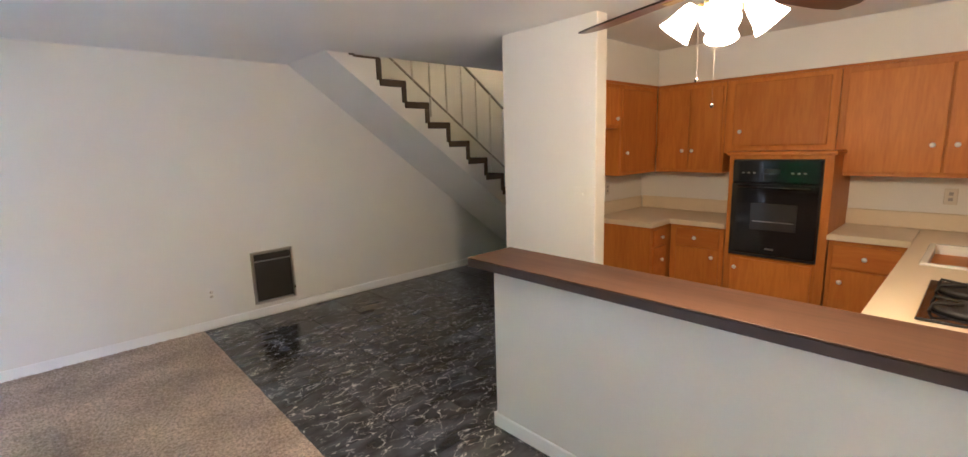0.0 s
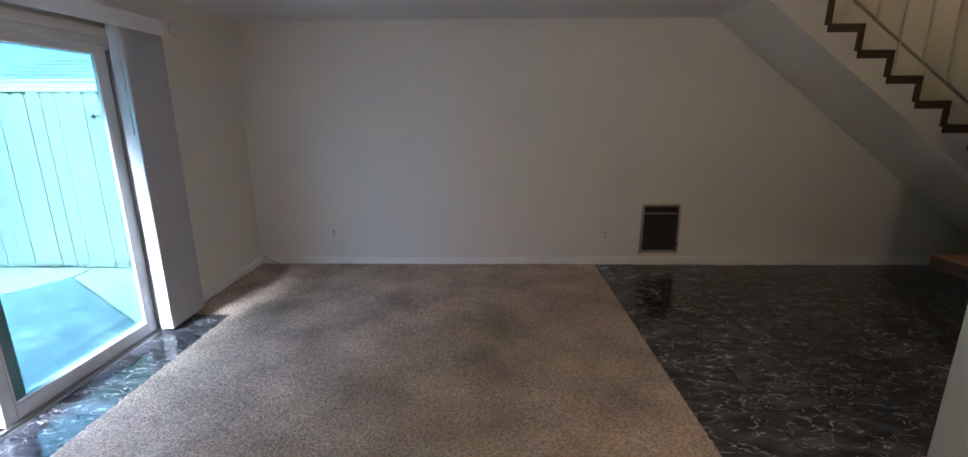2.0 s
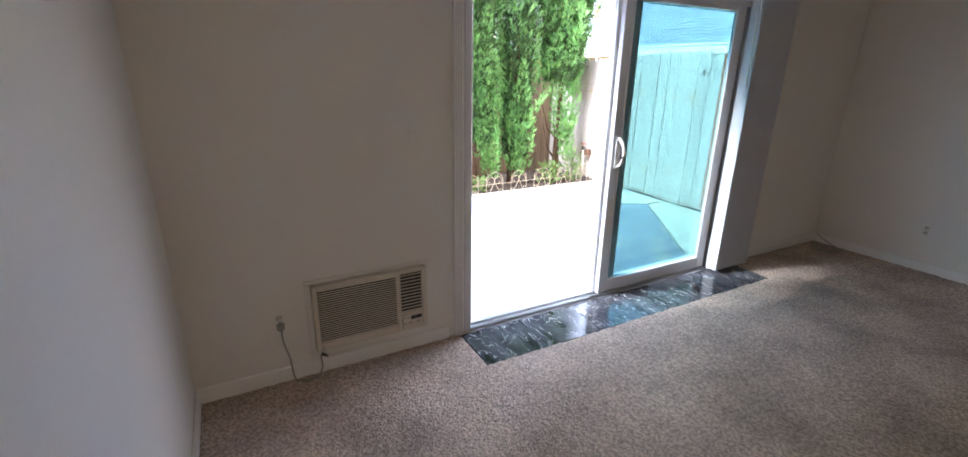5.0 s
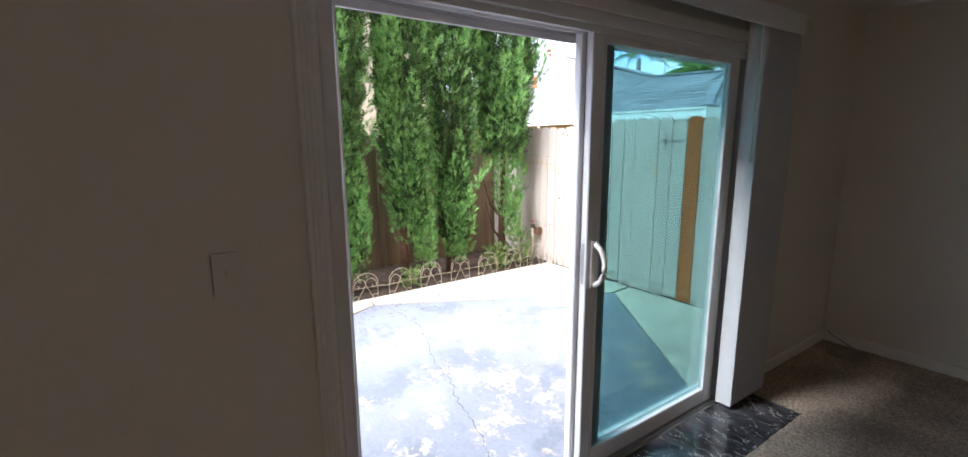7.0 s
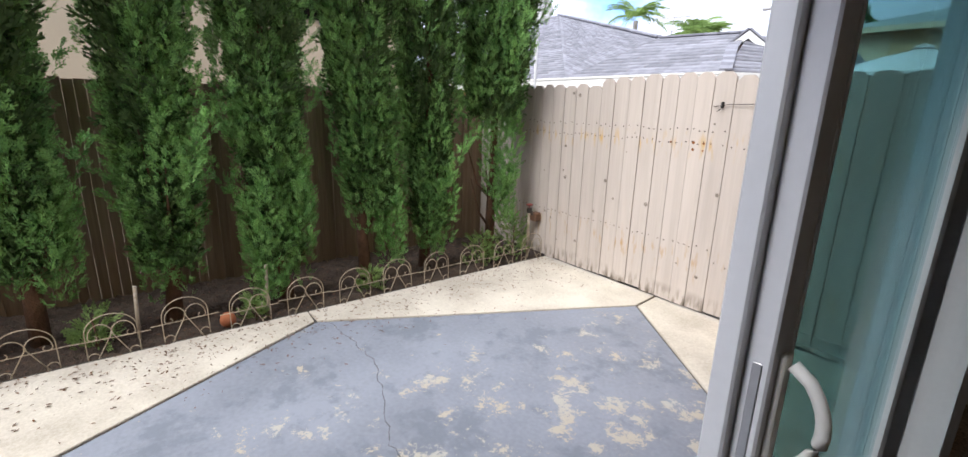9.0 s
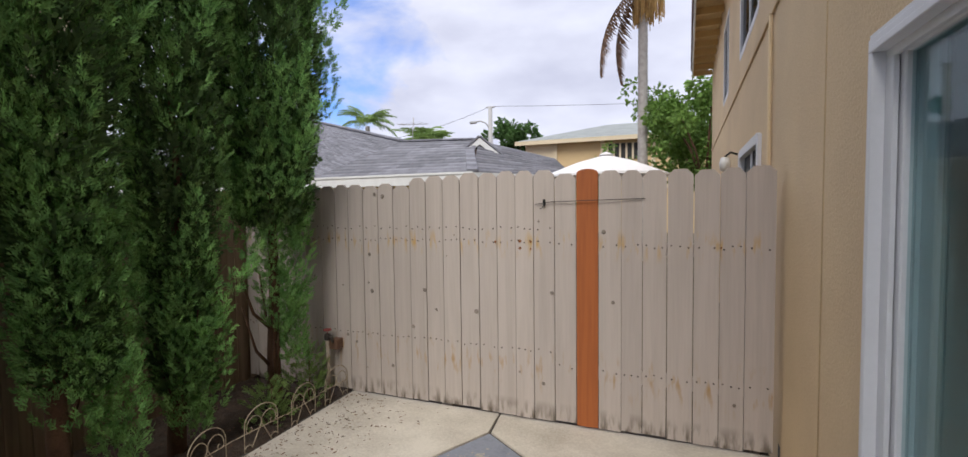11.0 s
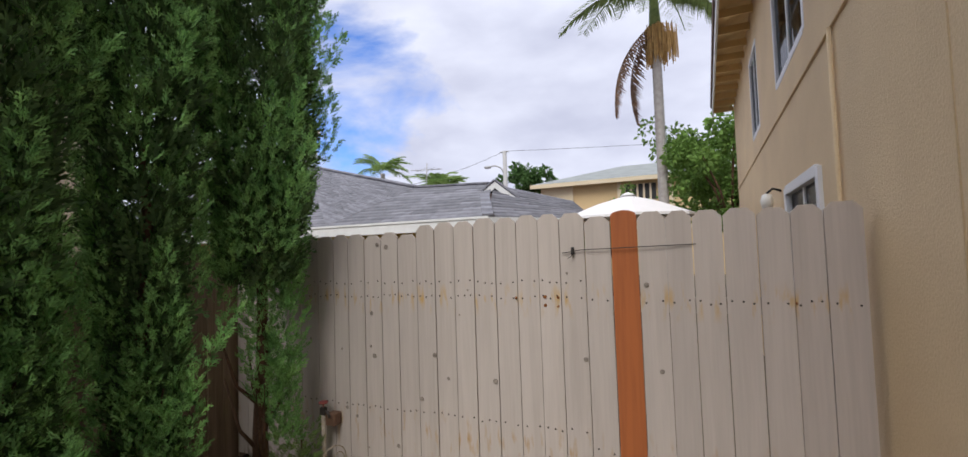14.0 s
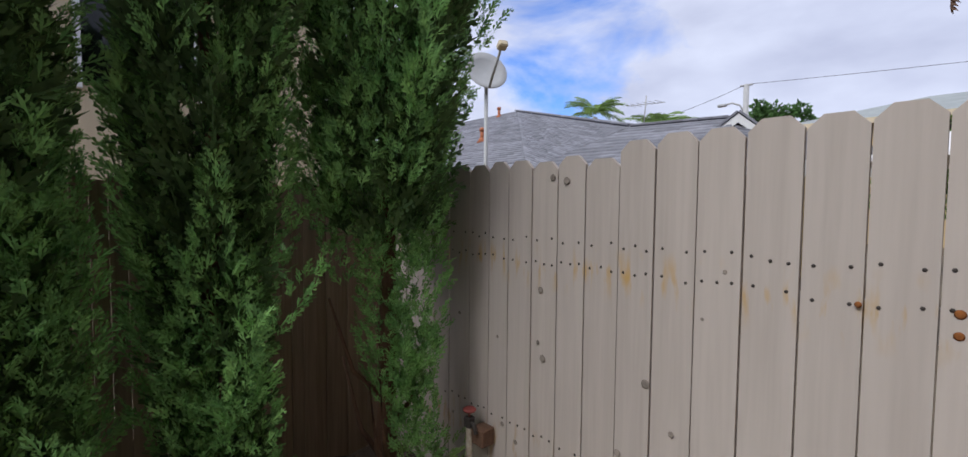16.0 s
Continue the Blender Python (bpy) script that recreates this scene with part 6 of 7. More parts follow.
def planter_things():
    p = bmesh.new()
    lathe(p, [(0.0, 0.0), (0.035, 0.005), (0.052, 0.03), (0.055, 0.055), (0.046, 0.085), (0.025, 0.104), (0.0, 0.108)], (-5.22, 1.86, ZP - 0.035), 20)
    solid("terracotta_ball", p, TERRACOTTA, "round terracotta ball lying on the soil", "ornament")
    for x, y in ((-5.30, 1.33), (-5.30, 2.15)):
        s = bmesh.new()
        tube(s, [(x, y, ZP - 0.06), (x - 0.01, y + 0.01, 0.1), (x - 0.015, y + 0.02, 0.28)], 0.012, 6)
        solid("plant_stake", s, PIPE, "thin pale wooden plant stake", "stake")
    t = thing("garden_tap", "old stand-pipe tap with red valve by the fence", "tap", at=(-5.27, 4.86, ZP - 0.05))
    part("riser", tube(bmesh.new(), [(0, 0, 0), (0, 0, 0.52)], 0.017, 10), PIPE, t)
    part("valve_body", tube(box(bmesh.new(), (-0.022, -0.022, 0.52), (0.022, 0.022, 0.575), 0.006), [(0, 0, 0.55), (0.05, -0.01, 0.545), (0.07, -0.015, 0.51)], 0.012, 8), WIRE, t)
    w = bmesh.new()
    lathe(w, [(0.0, 0.60), (0.032, 0.603), (0.036, 0.611), (0.03, 0.618), (0.0, 0.616)], (0, 0, 0), 12)
    tube(w, [(0, 0, 0.57), (0, 0, 0.61)], 0.006, 6)
    part("valve_wheel", w, VALVE, t)
    part("wall_bracket", block((0.015, 0.0, 0.44), (0.10, 0.085, 0.53), 0.006), BARK, t)
    # leaf litter on soil and slab
    rng = np.random.default_rng(77)
    n = 2800
    near = rng.uniform(0, 1, n) < 0.5
    x = np.where(near, -5.07 + np.abs(rng.normal(0, 0.33, n)), rng.uniform(-6.2, -5.1, n))
    y = rng.uniform(-1.0, 4.93, n)
    z = np.where(near, ZP + 0.006, ZP - 0.005)
    tv = np.array([(-1, -0.22, 0), (0, -0.3, 0.12), (1, 0, 0.05), (0, 0.3, 0.1)])
    ang = rng.uniform(0, 6.28, n)
    c, s = np.cos(ang), np.sin(ang)
    zero, one = np.zeros(n), np.ones(n)
    ax = np.stack([np.stack([c, -s, zero], 1), np.stack([s, c, zero], 1), np.stack([zero, zero, one], 1)], 1)
    v, f = scatter(tv, np.array([(0, 1, 2, 3)]), np.stack([x, y, z], 1), ax, rng.uniform(0.005, 0.02, n))
    tagged(new("leaf_litter", array_mesh("leaf_litter", v, f, LITTER)), "scattered dry brown leaf litter and twigs", "litter", kind="stuff")


planter_things()


# ---------------------------------------------------------------- neighbours beyond the fence
def shingle_slope(name, p0, p1, p2, p3, parent, mat, course=0.2, tab=0.46, seed=1):
    """A roof plane (eave p0-p1, ridge p3-p2) covered with overlapping tabs; the joined rest of the roof."""
    rng = np.random.default_rng(seed)
    p0, p1, p2, p3 = (np.array(p, float) for p in (p0, p1, p2, p3))
    n = np.cross(p1 - p0, p3 - p0)
    n /= np.linalg.norm(n)
    if n[2] < 0:
        n = -n
    height = max(np.linalg.norm(p3 - p0), np.linalg.norm(p2 - p1))
    rows = max(2, int(height / course))
    V, F = [], []
    for r in range(rows):
        a0, a1 = p0 + (p3 - p0) * r / rows, p1 + (p2 - p1) * r / rows
        b0, b1 = p0 + (p3 - p0) * (r + 1.1) / rows, p1 + (p2 - p1) * (r + 1.1) / rows
        length = np.linalg.norm(a1 - a0)
        k = max(1, int(length / tab))
        cuts = np.clip((np.arange(k + 1) + (0.5 if r % 2 else 0) + rng.uniform(-0.12, 0.12, k + 1)) / k, 0, 1)
        cuts[0], cuts[-1] = 0, 1
        for u0, u1 in zip(cuts, cuts[1:]):
            if u1 - u0 < 1e-4:
                continue
            lift = n * rng.uniform(0.012, 0.024)
            i = len(V)
            q = [a0 + (a1 - a0) * u0 + lift, a0 + (a1 - a0) * u1 + lift, b0 + (b1 - b0) * u1 + n * 0.004, b0 + (b1 - b0) * u0 + n * 0.004]
            V += q + [q[0] - n * 0.03, q[1] - n * 0.03]
            F += [(i, i + 1, i + 2, i + 3), (i + 4, i + 5, i + 1, i)]
    ob = new(name, array_mesh(name, np.array(V), np.array(F), mat))
    ob.parent = parent
    return tagged(ob, kind="stuff")


def neighbour_house():
    h = thing("neighbour_house", "low ochre house with grey shingle hip roof", "house", group="neighbouring houses")
    size = 1.35
    h.matrix_basis = Matrix.Translation(Vector((-2.5, 1.63, 1.64)) * (1 - size)) @ Matrix.Scale(size, 4)
    ez = 2.12
    E0, E1 = (-18.0, 8.6, ez), (-5.45, 8.6, ez)
    RA, RB = (-14.7, 14.25, 4.68), (-7.9, 10.55, 2.98)
    G = (-6.3, 10.8, 2.93)
    roof = bmesh.new()
    for poly in ([(-18.0, 8.6, ez - 0.03), (-8.6, 8.6, ez - 0.03), (-7.9, 10.55, 2.95), (-14.7, 14.25, 4.65), (-18.0, 14.25, 4.65)],
                 [(-8.6, 8.6, ez - 0.03), (-5.45, 8.6, ez - 0.03), (-6.3, 10.8, 2.90), (-7.9, 10.55, 2.95)],
                 [(-5.45, 8.6, ez - 0.03), (-4.2, 10.5, ez - 0.03), (-5.0, 12.5, 2.6), (-6.3, 10.8, 2.90)]):
        vs = [roof.verts.new(p) for p in poly]
        roof.faces.new(vs)
    part("roof", roof, SHINGLE_BROWN, h)
    shingle_slope("shingles", (-18.0, 8.58, ez), (-8.6, 8.58, ez), (-14.5, 14.25, 4.70), (-18.0, 14.25, 4.70), h, SHINGLE, seed=2)
    shingle_slope("shingles", (-8.6, 8.58, ez), (-8.59, 8.58, ez), (-7.9, 10.55, 2.99), (-14.5, 14.25, 4.70), h, SHINGLE, seed=3)
    shingle_slope("shingles", (-8.6, 8.58, ez), (-5.45, 8.58, ez), (-6.25, 10.75, 2.95), (-7.9, 10.55, 2.99), h, SHINGLE, seed=4)
    shingle_slope("shingles", (-5.45, 8.6, ez), (-4.2, 10.5, ez), (-5.0, 12.5, 2.66), (-6.2, 10.75, 2.93), h, SHINGLE, seed=5)
    cap = bmesh.new()
    for a, b, k in (((-5.45, 8.6, ez + 0.03), (-6.05, 9.9, 2.64), 9), ((-14.5, 14.25, 4.73), (-7.9, 10.55, 3.02), 34), ((-7.9, 10.55, 3.0), (-6.3, 10.75, 2.97), 7)):
        a, b = Vector(a), Vector(b)
        d = (b - a) / k
        for i in range(k):
            m = look(a + d * i, a + d * (i + 1))
            bb = block((-0.09, -0.02, -d.length * 1.05), (0.09, 0.022, 0.0), 0.008)
            bb.transform(m)
            tmp = bpy.data.meshes.new("ridge_tmp")
            bb.to_mesh(tmp)
            bb.free()
            cap.from_mesh(tmp)
            bpy.data.meshes.remove(tmp)
    tagged(part("ridge_tiles", cap, SHINGLE, h), kind="stuff")
    fa = bmesh.new()
    box(fa, (-18.0, 8.55, ez - 0.19), (-5.43, 8.585, ez - 0.005), 0.004)
    box(fa, (-18.0, 8.535, ez - 0.03), (-5.42, 8.55, ez + 0.005), 0.002)
    sheet(fa, [(-5.45, 8.56, ez - 0.005), (-5.45, 8.56, ez - 0.19), (-4.18, 10.5, ez - 0.19), (-4.18, 10.5, ez - 0.005)], 0.03)
    part("fascia", fa, FASCIA, h, "white painted fascia board")
    w = bmesh.new()
    box(w, (-18.0, 9.0, -0.3), (-5.9, 9.15, ez - 0.02))
    box(w, (-6.05, 9.15, -0.3), (-5.9, 14.0, ez + 0.1))
    part("wall", w, HOUSE_TAN, h, "ochre painted wall")
    # small gable vent on the hip, turned to the south-east
    g = Matrix.Translation((-6.02, 10.35, 2.50)) @ Matrix.Rotation(radians(22), 4, "Z")
    gb = bmesh.new()
    hw, hh = 0.47, 0.36
    sheet(gb, [(-hw, -0.02, 0), (hw, -0.02, 0), (0, -0.02, hh)], 0.04)
    gb.transform(g)
    part("gable_panel", gb, BLACK, h)
    gt = bmesh.new()
    for s in (-1, 1):
        sheet(gt, [(s * (hw + 0.10), -0.10, -0.05), (0, -0.10, hh + 0.06), (0, -0.10, hh - 0.07), (s * (hw - 0.06), -0.10, -0.05)][:: s], 0.05)
    gt.transform(g)
    part("gable_trim", gt, FASCIA, h)
    gr = bmesh.new()
    for s in (-1, 1):
        sheet(gr, [(s * (hw + 0.12), -0.12, -0.05), (s * (hw + 0.12), 1.0, -0.05), (0, 1.0, hh + 0.08), (0, -0.12, hh + 0.08)][:: -s], 0.03)
    gr.transform(g)
    part("gable_roof", gr, SHINGLE, h)
    for x, y, z in ((-19.4, 18.2, 5.50), (-15.92, 14.16, 3.70)):
        v = thing("roof_vent", "small terracotta coloured roof vent pipe", "vent")
        v.matrix_basis = Matrix.Translation((x, y, z)) @ Matrix.Scale(1.9, 4)
        part("flashing", lathe(bmesh.new(), [(0.11, -0.03), (0.045, 0.07), (0.04, 0.08)], seg=12), TERRACOTTA, v)
        part("stack", tube(bmesh.new(), [(0, 0, 0.03), (0, 0, 0.21)], 0.034, 10), TERRACOTTA, v)
        part("cowl", lathe(bmesh.new(), [(0.048, 0.20), (0.052, 0.24), (0.025, 0.265), (0, 0.265)], seg=12), TERRACOTTA, v)
    d = thing("satellite_dish", "grey satellite dish with feed arm on a tall mast", "satellite dish", at=(-7.50, 6.92, 1.98))
    part("mast", tube(bmesh.new(), [(0, 0, -2.28), (0, 0, 0.95)], 0.022, 8), DISH, d)
    m = look((0, 0, 1.06), (0.9, -0.35, 1.49)) @ Matrix.Scale(0.72, 4)
    b = lathe(bmesh.new(), [(0.0, 0.06), (0.12, 0.052), (0.24, 0.026), (0.34, -0.01), (0.345, -0.004), (0.24, 0.036), (0.12, 0.062), (0.0, 0.07)], seg=28)
    b.transform(m)
    part("reflector", b, DISH, d)
    b = tube(bmesh.new(), [(0, -0.32, 0.0), (0.0, -0.10, -0.62)], 0.022, 6)
    b.transform(m)
    arm = part("feed_arm", b, DISH, d)
    b = block((-0.07, -0.15, -0.74), (0.07, -0.05, -0.60), 0.02)
    b.transform(m)
    part("feed_horn", b, CREAM, arm)
    a = thing("tv_antenna", "thin metal television antenna on the roof", "antenna")
    a.matrix_basis = Matrix.Translation((-9.5, 13.72, 3.42)) @ Matrix.Scale(1.75, 4)
    part("mast", tube(bmesh.new(), [(0, 0, 0), (0.03, 0, 0.42)], 0.008, 6), POLE, a)
    part("boom", tube(bmesh.new(), [(-0.24, -0.05, 0.31), (0.28, 0.05, 0.30)], 0.005, 6), POLE, a)
    for k in range(6):
        part("element", tube(bmesh.new(), [(-0.21 + k * 0.085, -0.13, 0.31), (-0.20 + k * 0.085, 0.13, 0.315)], 0.0035, 5), POLE, a)


neighbour_house()


def far_places():
    C = Vector((-2.5, 1.63, 0))

    def at(az, d):
        return C + Vector((math.cos(radians(az)), math.sin(radians(az)), 0)) * d

    # cream two-storey building
    b = thing("apartment_building", "cream two-storey building with grey-green hip roof", "building", group="neighbouring houses")
    x0, y0 = at(106.2, 34).x, 34.0
    x1, ez = 5.0, 6.05
    part("wall", block((x0, y0, -0.3), (x1, y0 + 10, ez - 0.15)), TAN_FAR, b)
    part("end_panel", block((x0 - 0.02, y0 - 0.06, -0.3), (x0 + 2.0, y0 - 0.002, ez - 0.15)), CREAM, b)
    for px in (2.0, 5.2, 8.4):
        part("pilaster", block((x0 + px, y0 - 0.15, -0.3), (x0 + px + 0.25, y0 - 0.003, ez - 0.2)), CREAM, b)
    r = bmesh.new()
    ov = 0.6
    A, B, Cc, D = (x0 - ov, y0 - ov, ez), (x1 + ov, y0 - ov, ez), (x1 + ov, y0 + 10 + ov, ez), (x0 - ov, y0 + 10 + ov, ez)
    R0, R1 = (x0 + 5.0, y0 + 5, ez + 1.65), (x1 - 5.0, y0 + 5, ez + 1.65)
    for poly in ((A, B, R1, R0), (B, Cc, R1), (Cc, D, R0, R1), (D, A, R0), (D, Cc, B, A)):
        r.faces.new([r.verts.new(p) for p in poly])
    part("roof", r, SHINGLE_GREEN, b)
    part("eave_fascia", block((x0 - ov - 0.03, y0 - ov - 0.03, ez - 0.28), (x1 + ov, y0 - ov + 0.05, ez - 0.01)), CREAM, b)
    w = part("window", block((x0 + 5.6, y0 - 0.06, ez - 1.5), (x0 + 7.6, y0 - 0.004, ez - 0.45)), BLACK, b)
    for k in range(5):
        part("mullion", block((x0 + 5.6 + 0.4 * k, y0 - 0.10, ez - 1.5), (x0 + 5.72 + 0.4 * k, y0 - 0.06, ez - 0.45)), CREAM, w)
    part("wall_ledge", block((x0, y0 - 0.2, 2.6), (x1, y0 - 0.004, 2.85)), CREAM, b)
    # brown-roofed house
    h = thing("brown_roof_house", "low house with brown shingle roof and pale walls", "house", group="neighbouring houses")
    p = at(110.3, 27)
    part("wall", block((p.x - 4, p.y, -0.3), (p.x + 2.6, p.y + 7, 3.6)), CREAM, h)
    r = bmesh.new()
    q = [(p.x - 4.6, p.y - 0.6, 3.55), (p.x + 3.2, p.y - 0.6, 3.55), (p.x + 3.2, p.y + 7.6, 3.55), (p.x - 4.6, p.y + 7.6, 3.55)]
    R0, R1 = (p.x - 1.8, p.y + 3.5, 5.3), (p.x - 0.6, p.y + 3.5, 5.3)
    for poly in ((q[0], q[1], R1, R0), (q[1], q[2], R1), (q[2], q[3], R0, R1), (q[3], q[0], R0), tuple(q[::-1])):
        r.faces.new([r.verts.new(k) for k in poly])
    part("roof", r, SHINGLE_BROWN, h)
    part("fascia", block((p.x - 4.6, p.y - 0.66, 3.42), (p.x + 3.2, p.y - 0.60, 3.6)), CREAM, h)
    for k in (0.2, 1.4):
        part("window", block((p.x + k, p.y - 0.05, 2.4), (p.x + k + 0.7, p.y - 0.004, 3.2)), BLACK, h)
    # tall tan house behind the hedge, to the west
    h = thing("tan_house", "tall tan stucco house beyond the hedge", "house", group="neighbouring houses")
    part("wall", block((-17, -12, -0.3), (-11.2, 6.6, 5.2)), CREAM, h)
    r = bmesh.new()
    q = [(-17.6, -12.6, 5.2), (-10.6, -12.6, 5.2), (-10.6, 7.2, 5.2), (-17.6, 7.2, 5.2)]
    for poly in ((q[0], q[1], (-14, -10, 6.8)), (q[1], q[2], (-14, 4, 6.8), (-14, -10, 6.8)), (q[2], q[3], (-14, 4, 6.8)), (q[3], q[0], (-14, -10, 6.8), (-14, 4, 6.8)), tuple(q[::-1])):
        r.faces.new([r.verts.new(k) for k in poly])
    part("roof", r, SHINGLE_BROWN, h)
    for yy in (-6.0, -1.0, 3.5):
        w = part("window", block((-11.2 + 0.004, yy, 3.0), (-11.13, yy + 1.2, 4.2)), GLASS_DARK, h)
        for ya in (yy - 0.08, yy + 1.2):
            part("window_jamb", block((-11.196, ya, 2.92), (-11.11, ya + 0.08, 4.28)), OUTER_TRIM, w)
    # utility pole with street light
    p = at(110.6, 30)
    u = thing("street_lamp", "grey utility pole with curved street light arm", "street lamp", at=(p.x, p.y, -0.3))
    part("pole", tube(bmesh.new(), [(0, 0, 0), (0, 0, 8.15)], 0.17, 10, 0.13), POLE, u)
    part("arm", tube(bmesh.new(), [(0, 0, 6.6), (-0.25, -0.1, 7.1), (-0.6, -0.2, 7.25), (-0.95, -0.25, 7.2)], 0.05, 6), POLE, u)
    part("lamp_head", block((-1.3, -0.38, 7.1), (-0.85, -0.15, 7.26), 0.05), DISH, u)
    part("insulator", tube(bmesh.new(), [(-0.3, 0, 8.1), (0.3, 0, 8.1)], 0.05, 6), POLE, u)
    top = Vector((p.x, p.y, 7.85))

    def cable(a, b, sag, name="power_line"):
        pts = []
        for k in range(13):
            q = k / 12
            v = a.lerp(b, q)
            pts.append((v.x, v.y, v.z - sag * 4 * q * (1 - q)))
        solid(name, tube(bmesh.new(), pts, 0.012, 5), WIRE, "thin dark overhead power line", "power line")

    cable(top, at(126.5, 30) + Vector((0, 0, 5.4)), 0.35)
    cable(top, Vector((14.0, 38.0, 8.3)), 0.25)
    # patio umbrella next door
    q = at(97.0, 10.5)
    um = thing("patio_umbrella", "open white canvas patio umbrella", "umbrella", at=(q.x, q.y, -0.3))
    c = bmesh.new()
    n = 8
    apex = c.verts.new((0, 0, 2.92))
    mids = [c.verts.new((0.62 * math.cos(2 * math.pi * k / n + 0.2), 0.62 * math.sin(2 * math.pi * k / n + 0.2), 2.76)) for k in range(n)]
    rim = [c.verts.new((1.36 * math.cos(2 * math.pi * k / n + 0.2), 1.36 * math.sin(2 * math.pi * k / n + 0.2), 2.48)) for k in range(n)]
    hem = [c.verts.new((1.37 * math.cos(2 * math.pi * k / n + 0.2), 1.37 * math.sin(2 * math.pi * k / n + 0.2), 2.43)) for k in range(n)]
    for k in range(n):
        j = (k + 1) % n
        c.faces.new((apex, mids[k], mids[j]))
        c.faces.new((mids[k], rim[k], rim[j], mids[j]))
        c.faces.new((rim[k], hem[k], hem[j], rim[j]))
    part("canopy", c, CANVAS, um)
    part("top_cap", lathe(bmesh.new(), [(0.16, 2.90), (0.10, 2.95), (0.0, 2.985)], seg=8), CANVAS, um)
    part("pole", tube(bmesh.new(), [(0, 0, 0), (0, 0, 2.9)], 0.024, 8), BARK, um)
    for k in range(n):
        a = 2 * math.pi * k / n + 0.2
        part("rib", tube(bmesh.new(), [(0, 0, 2.88), (1.34 * math.cos(a), 1.34 * math.sin(a), 2.47)], 0.01, 5), BARK, um)
    # meter box and lamp on the wall beyond
    return at


AT = far_places()


def leafy_tree(name, label, base, height, radius, seed, leaf=LEAF_B, leaf_size=0.09, count=9000, crown_low=0.45, squash=0.8):
    """A branching tree whose crown is many leaf clumps with gaps."""
    rng = np.random.default_rng(seed)
    pr = random.Random(seed)
    t = thing(name, label, "tree", at=tuple(base))
    tr = bmesh.new()
    fork = height * crown_low * 0.7
    tube(tr, [(0, 0, -0.3), (0.05, 0.03, fork * 0.5), (0.0, 0.08, fork)], 0.035 * height * 0.5, 8, 0.02 * height * 0.6)
    tips = []
    for k in range(9):
        a = k * 2.4 + pr.uniform(-0.4, 0.4)
        r = radius * pr.uniform(0.35, 0.95)
        z = height * pr.uniform(crown_low, 0.97)
        tip = (r * math.cos(a), r * math.sin(a), z)
        tube(tr, [(0, 0.08, fork), (tip[0] * 0.4, tip[1] * 0.4, fork + (z - fork) * 0.55), tip], 0.016 * height * 0.6, 6, 0.02)
        tips.append(tip)
    part("trunk", tr, BARK, t)
    centres = []
    for k in range(46):
        tip = tips[k % len(tips)]
        d = rng.normal(0, radius * 0.30, 3)
        d[2] *= squash
        c = np.array(tip) + d
        if c[2] < height * crown_low * 0.85:
            c[2] = height * crown_low + abs(d[2])
        centres.append(c)
    centres = np.array(centres)
    pick = rng.integers(0, len(centres), count)
    off = rng.normal(0, 1, (count, 3))
    off /= np.linalg.norm(off, axis=1, keepdims=True)
    off *= (rng.uniform(0.3, 1, count) ** 0.5 * radius * 0.24)[:, None]
    pos = centres[pick] + off
    d = off + rng.normal(0, radius * 0.12, (count, 3)) + np.array([0, 0, -0.1 * radius])
    tv = np.array([(0, 0, 0), (0.32, 0.05, 0.5), (0, 0, 1.0), (-0.32, 0.05, 0.5)])
    v, f = scatter(tv, np.array([(0, 1, 2, 3)]), pos, frames_from(d, rng), rng.uniform(0.7, 1.4, count) * leaf_size)
    ob = new("crown", array_mesh("crown", v, f, leaf))
    ob.parent = t
    return t


leafy_tree("yard_tree", "broad green tree with open branching crown", AT(88.2, 19) + Vector((0, 0, 0)), 5.6, 2.0, 21, leaf_size=0.16, count=6000, crown_low=0.5)
leafy_tree("yard_tree", "bushy green tree beside the house wall", AT(86.3, 16.5), 5.4, 1.3, 22, leaf_size=0.15, count=7000, crown_low=0.5)
leafy_tree("shrub", "low round green shrub behind the umbrella", AT(98.6, 19), 3.35, 1.0, 23, leaf_size=0.12, count=4500, crown_low=0.45)
leafy_tree("far_tree", "dense dark green tree beyond the roofs", AT(107.4, 45), 8.9, 1.9, 24, leaf=LEAF_C, leaf_size=0.34, count=7000, crown_low=0.4)
leafy_tree("far_tree", "dark green tree beyond the roofs", AT(104.6, 52), 8.3, 1.0, 25, leaf=LEAF_C, leaf_size=0.36, count=3000, crown_low=0.4)


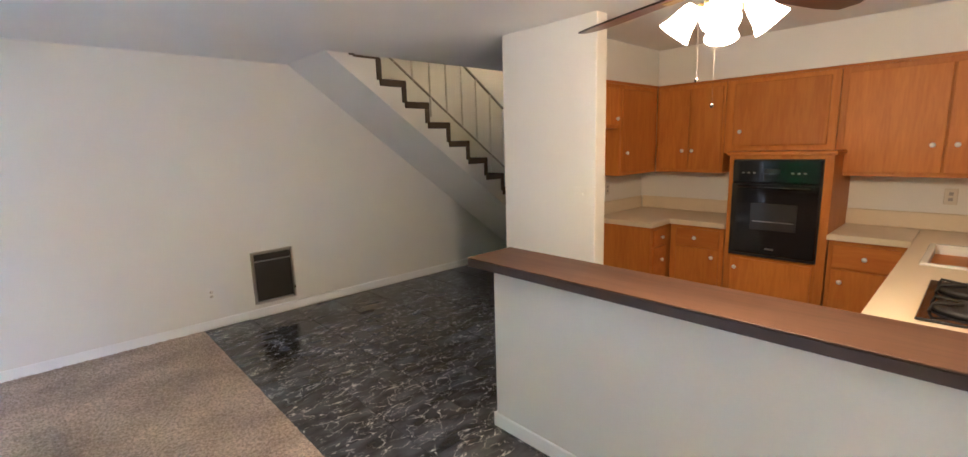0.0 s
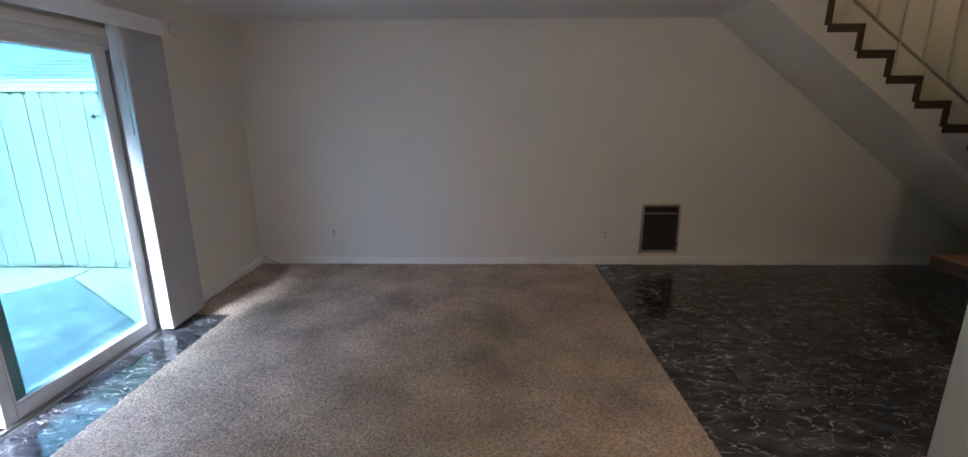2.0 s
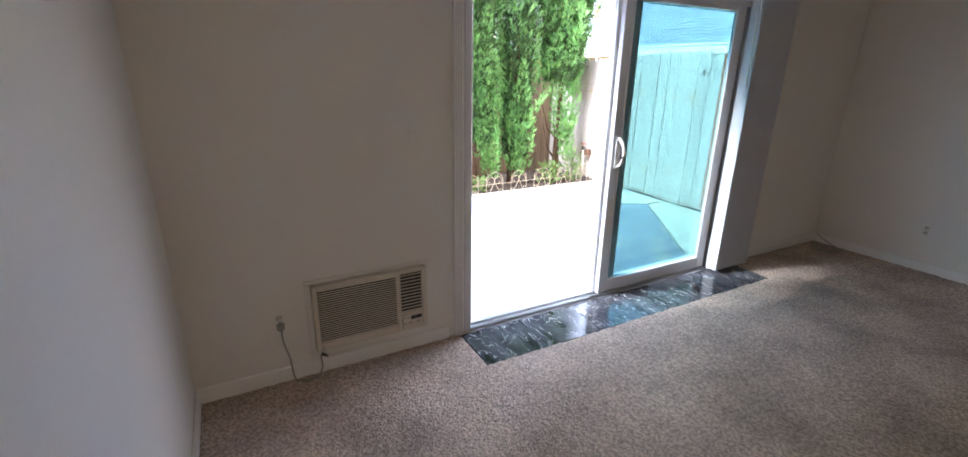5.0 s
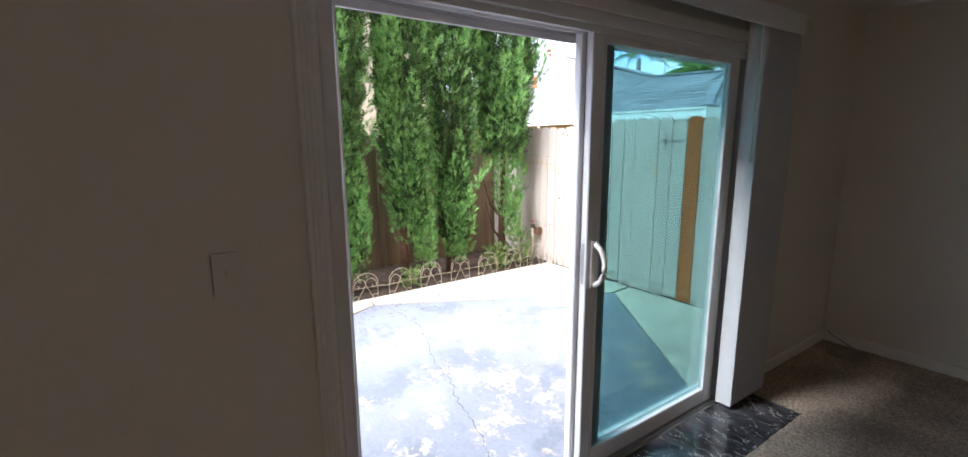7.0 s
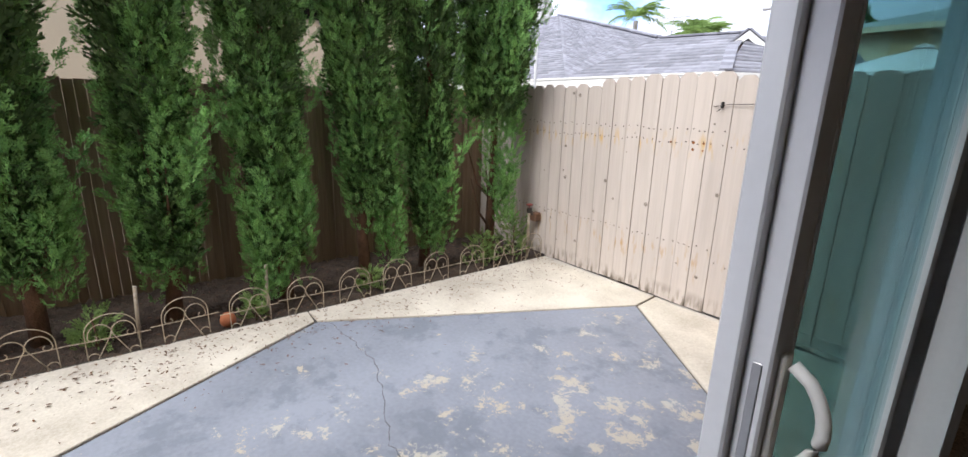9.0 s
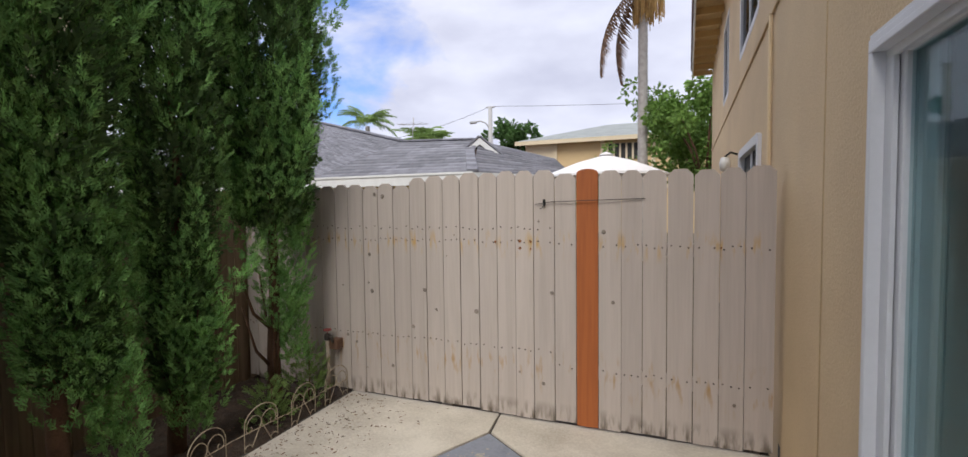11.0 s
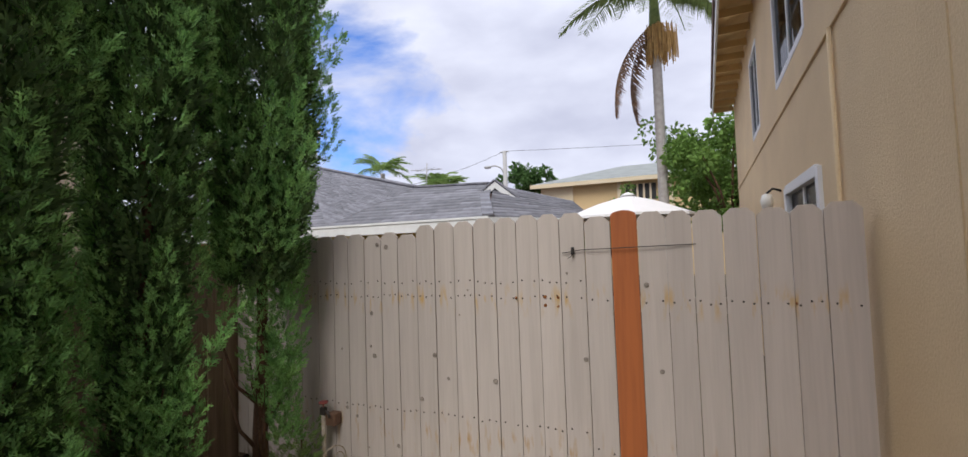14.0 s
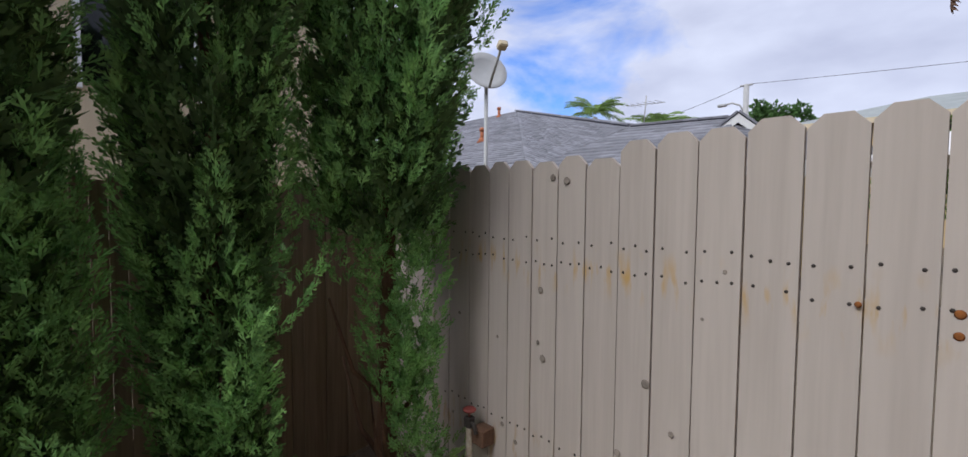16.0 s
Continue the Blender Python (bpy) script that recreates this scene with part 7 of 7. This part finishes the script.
def frond(length, droop, width, leaflets, rng, hang=0.5):
    """A feather frond along +x from the origin: arching rib and drooping leaflets."""
    V, F = [], []
    ts = np.linspace(0, 1, leaflets)
    px = length * (ts - 0.12 * droop * ts ** 2)
    pz = length * (0.42 * ts - (0.42 + 0.5 * droop) * ts ** 2)
    for i, t in enumerate(ts):
        if t < 0.12:
            continue
        p = np.array([px[i], 0, pz[i]])
        w = width * math.sin(math.pi * (0.12 + 0.83 * t)) ** 0.6
        for s in (-1, 1):
            tip = p + np.array([w * 0.45, s * w * 0.75, -w * (hang + rng.uniform(-0.15, 0.2))])
            m = (p + tip) / 2 + np.array([0, 0, 0.08 * w])
            side = np.array([0.018 * length / 2.2, 0, 0.004])
            k = len(V)
            V += [p - side, p + side, m + side * 1.1, m - side * 1.1, tip]
            F += [(k, k + 1, k + 2, k + 3), (k + 3, k + 2, k + 4, k + 4)]
    for i in range(leaflets - 1):
        k = len(V)
        r = 0.018 * length / 2.2 * (1.4 - ts[i])
        V += [(px[i], -r, pz[i]), (px[i], r, pz[i]), (px[i + 1], r, pz[i + 1]), (px[i + 1], -r, pz[i + 1])]
        F += [(k, k + 1, k + 2, k + 3)]
    return np.array(V, float), F


def frond_mesh(name, arrays, mat):
    V, F, n = [], [], 0
    for v, f in arrays:
        V.append(v)
        F += [tuple(i + n for i in q) for q in f]
        n += len(v)
    me = bpy.data.meshes.new(name)
    me.from_pydata(np.concatenate(V).tolist(), [], [q if q[2] != q[3] else q[:3] for q in F])
    me.materials.append(mat)
    return me


def palm(name, label, base, height, length, fronds, seed, mat, trunk_r=0.15, king=False):
    rng = np.random.default_rng(seed)
    t = thing(name, label, "palm tree", at=tuple(base))
    tr = bmesh.new()
    rings = int(height / 0.16)
    prof = []
    for k in range(rings):
        z = -0.3 + (height + 0.3) * k / rings
        prof += [(trunk_r * (1.05 - 0.12 * k / rings), z), (trunk_r * (0.99 - 0.12 * k / rings), z + 0.12)]
    lathe(tr, prof, (0, 0, 0), 12)
    part("trunk", tr, PALM_TRUNK, t)
    if king:
        part("crownshaft", lathe(bmesh.new(), [(trunk_r * 0.9, height), (trunk_r * 1.15, height + 0.2), (trunk_r * 0.8, height + 1.0), (0.03, height + 1.5)], seg=12), LEAF_P, t)
    hub = height + (1.15 if king else 0.1)
    for k in range(fronds):
        a = 360 * k / fronds * 2.6 + rng.uniform(-14, 14)
        up = rng.uniform(-12, 75)
        L = length * rng.uniform(0.85, 1.1)
        v, f = frond(L, rng.uniform(0.35, 0.75), L * (0.23 if king else 0.3), 64 if king else 36, rng, 0.35)
        ob = new("frond", frond_mesh("frond", [(v, f)], mat))
        ob.parent = t
        ob.matrix_basis = pose(0, 0, hub, 0, -up * 0.75, a)
    return t


def king_palm():
    base = AT(92.9, 16.2)
    t = palm("king_palm", "tall king palm with grey trunk, fruit cluster and one dead frond", (base.x, base.y, -0.3), 8.75, 3.6, 19, 61, LEAF_P, 0.16, True)
    rng = np.random.default_rng(62)
    # hanging fruit strands
    V, F = [], []
    for k in range(420):
        a = rng.uniform(0, 2 * np.pi)
        r = rng.uniform(0.12, 0.62) * (0.75 + 0.25 * math.cos(a))
        z0 = 8.75 + rng.uniform(-0.15, 0.2)
        L = rng.uniform(0.5, 1.25)
        pts = [(0.12 * math.cos(a), 0.12 * math.sin(a), z0), (r * math.cos(a), r * math.sin(a), z0 - 0.12), (r * 1.05 * math.cos(a), r * 1.05 * math.sin(a), z0 - 0.25 - L * 0.7)]
        w = 0.014
        for p, q in zip(pts, pts[1:]):
            i = len(V)
            V += [(p[0] - w, p[1], p[2]), (p[0] + w, p[1], p[2]), (q[0] + w, q[1], q[2]), (q[0] - w, q[1], q[2])]
            F.append((i, i + 1, i + 2, i + 3))
    ob = new("fruit_strand", array_mesh("fruit_strand", np.array(V), np.array(F), FRUIT))
    ob.parent = t
    tagged(ob, label="hanging orange-brown fruit strands", kind="stuff")
    for a, tilt in ((198, 58), (172, 70)):
        v, f = frond(3.3, 0.25, 0.5, 40, rng, 0.75)
        ob = new("dead_frond", frond_mesh("dead_frond", [(v, f)], LEAF_D))
        ob.parent = t
        ob.matrix_basis = pose(0, 0, 9.0, 0, tilt, a)


king_palm()
for _az, _d, _h, _s in ((125.2, 27, 6.4, 71), (119.0, 24, 5.0, 72), (117.9, 24.5, 4.8, 73)):
    _b = AT(_az, _d)
    palm("far_palm", "bright green feathery palm beyond the grey roof", (_b.x, _b.y, -0.3), _h, 1.6, 26, _s, LEAF_F, 0.14)


# ---------------------------------------------------------------- floor tiles
def floor_tiles():
    rng = random.Random(14)
    size, gap = 0.412, 0.004
    f = thing("tile_floor", "polished black marble-look floor tiles with white veins", "floor", kind="structure")
    me = link_mesh("tile", block((0, 0, -0.012), (size - gap, size - gap, 0.0), 0.0012), MARBLE)
    me.parent = f
    me.matrix_basis = pose(1.778, 4.848, -0.0002)
    cells = []
    x = 1.778
    while x < 6.5:
        y = 4.436
        while y > YS - size:
            cells.append((x, y))
            y -= size
        x += size
    for x, y in cells:
        share("tile", me.data, pose(x, y, rng.uniform(-0.0004, 0.0004)), f)
    # threshold tiles at the sliding door
    g = thing("threshold_tiles", "black marble-look tiles laid before the sliding door", "floor", kind="structure")
    for y0, y1 in ((1.047, 1.457), (1.457, 1.873), (1.873, 2.307), (2.307, 2.740), (2.740, 3.165), (3.165, 3.588)):
        part("tile", block((XW + 0.002, y0 + gap, -0.012), (-1.442, y1, 0.001), 0.0012), MARBLE, g)


floor_tiles()
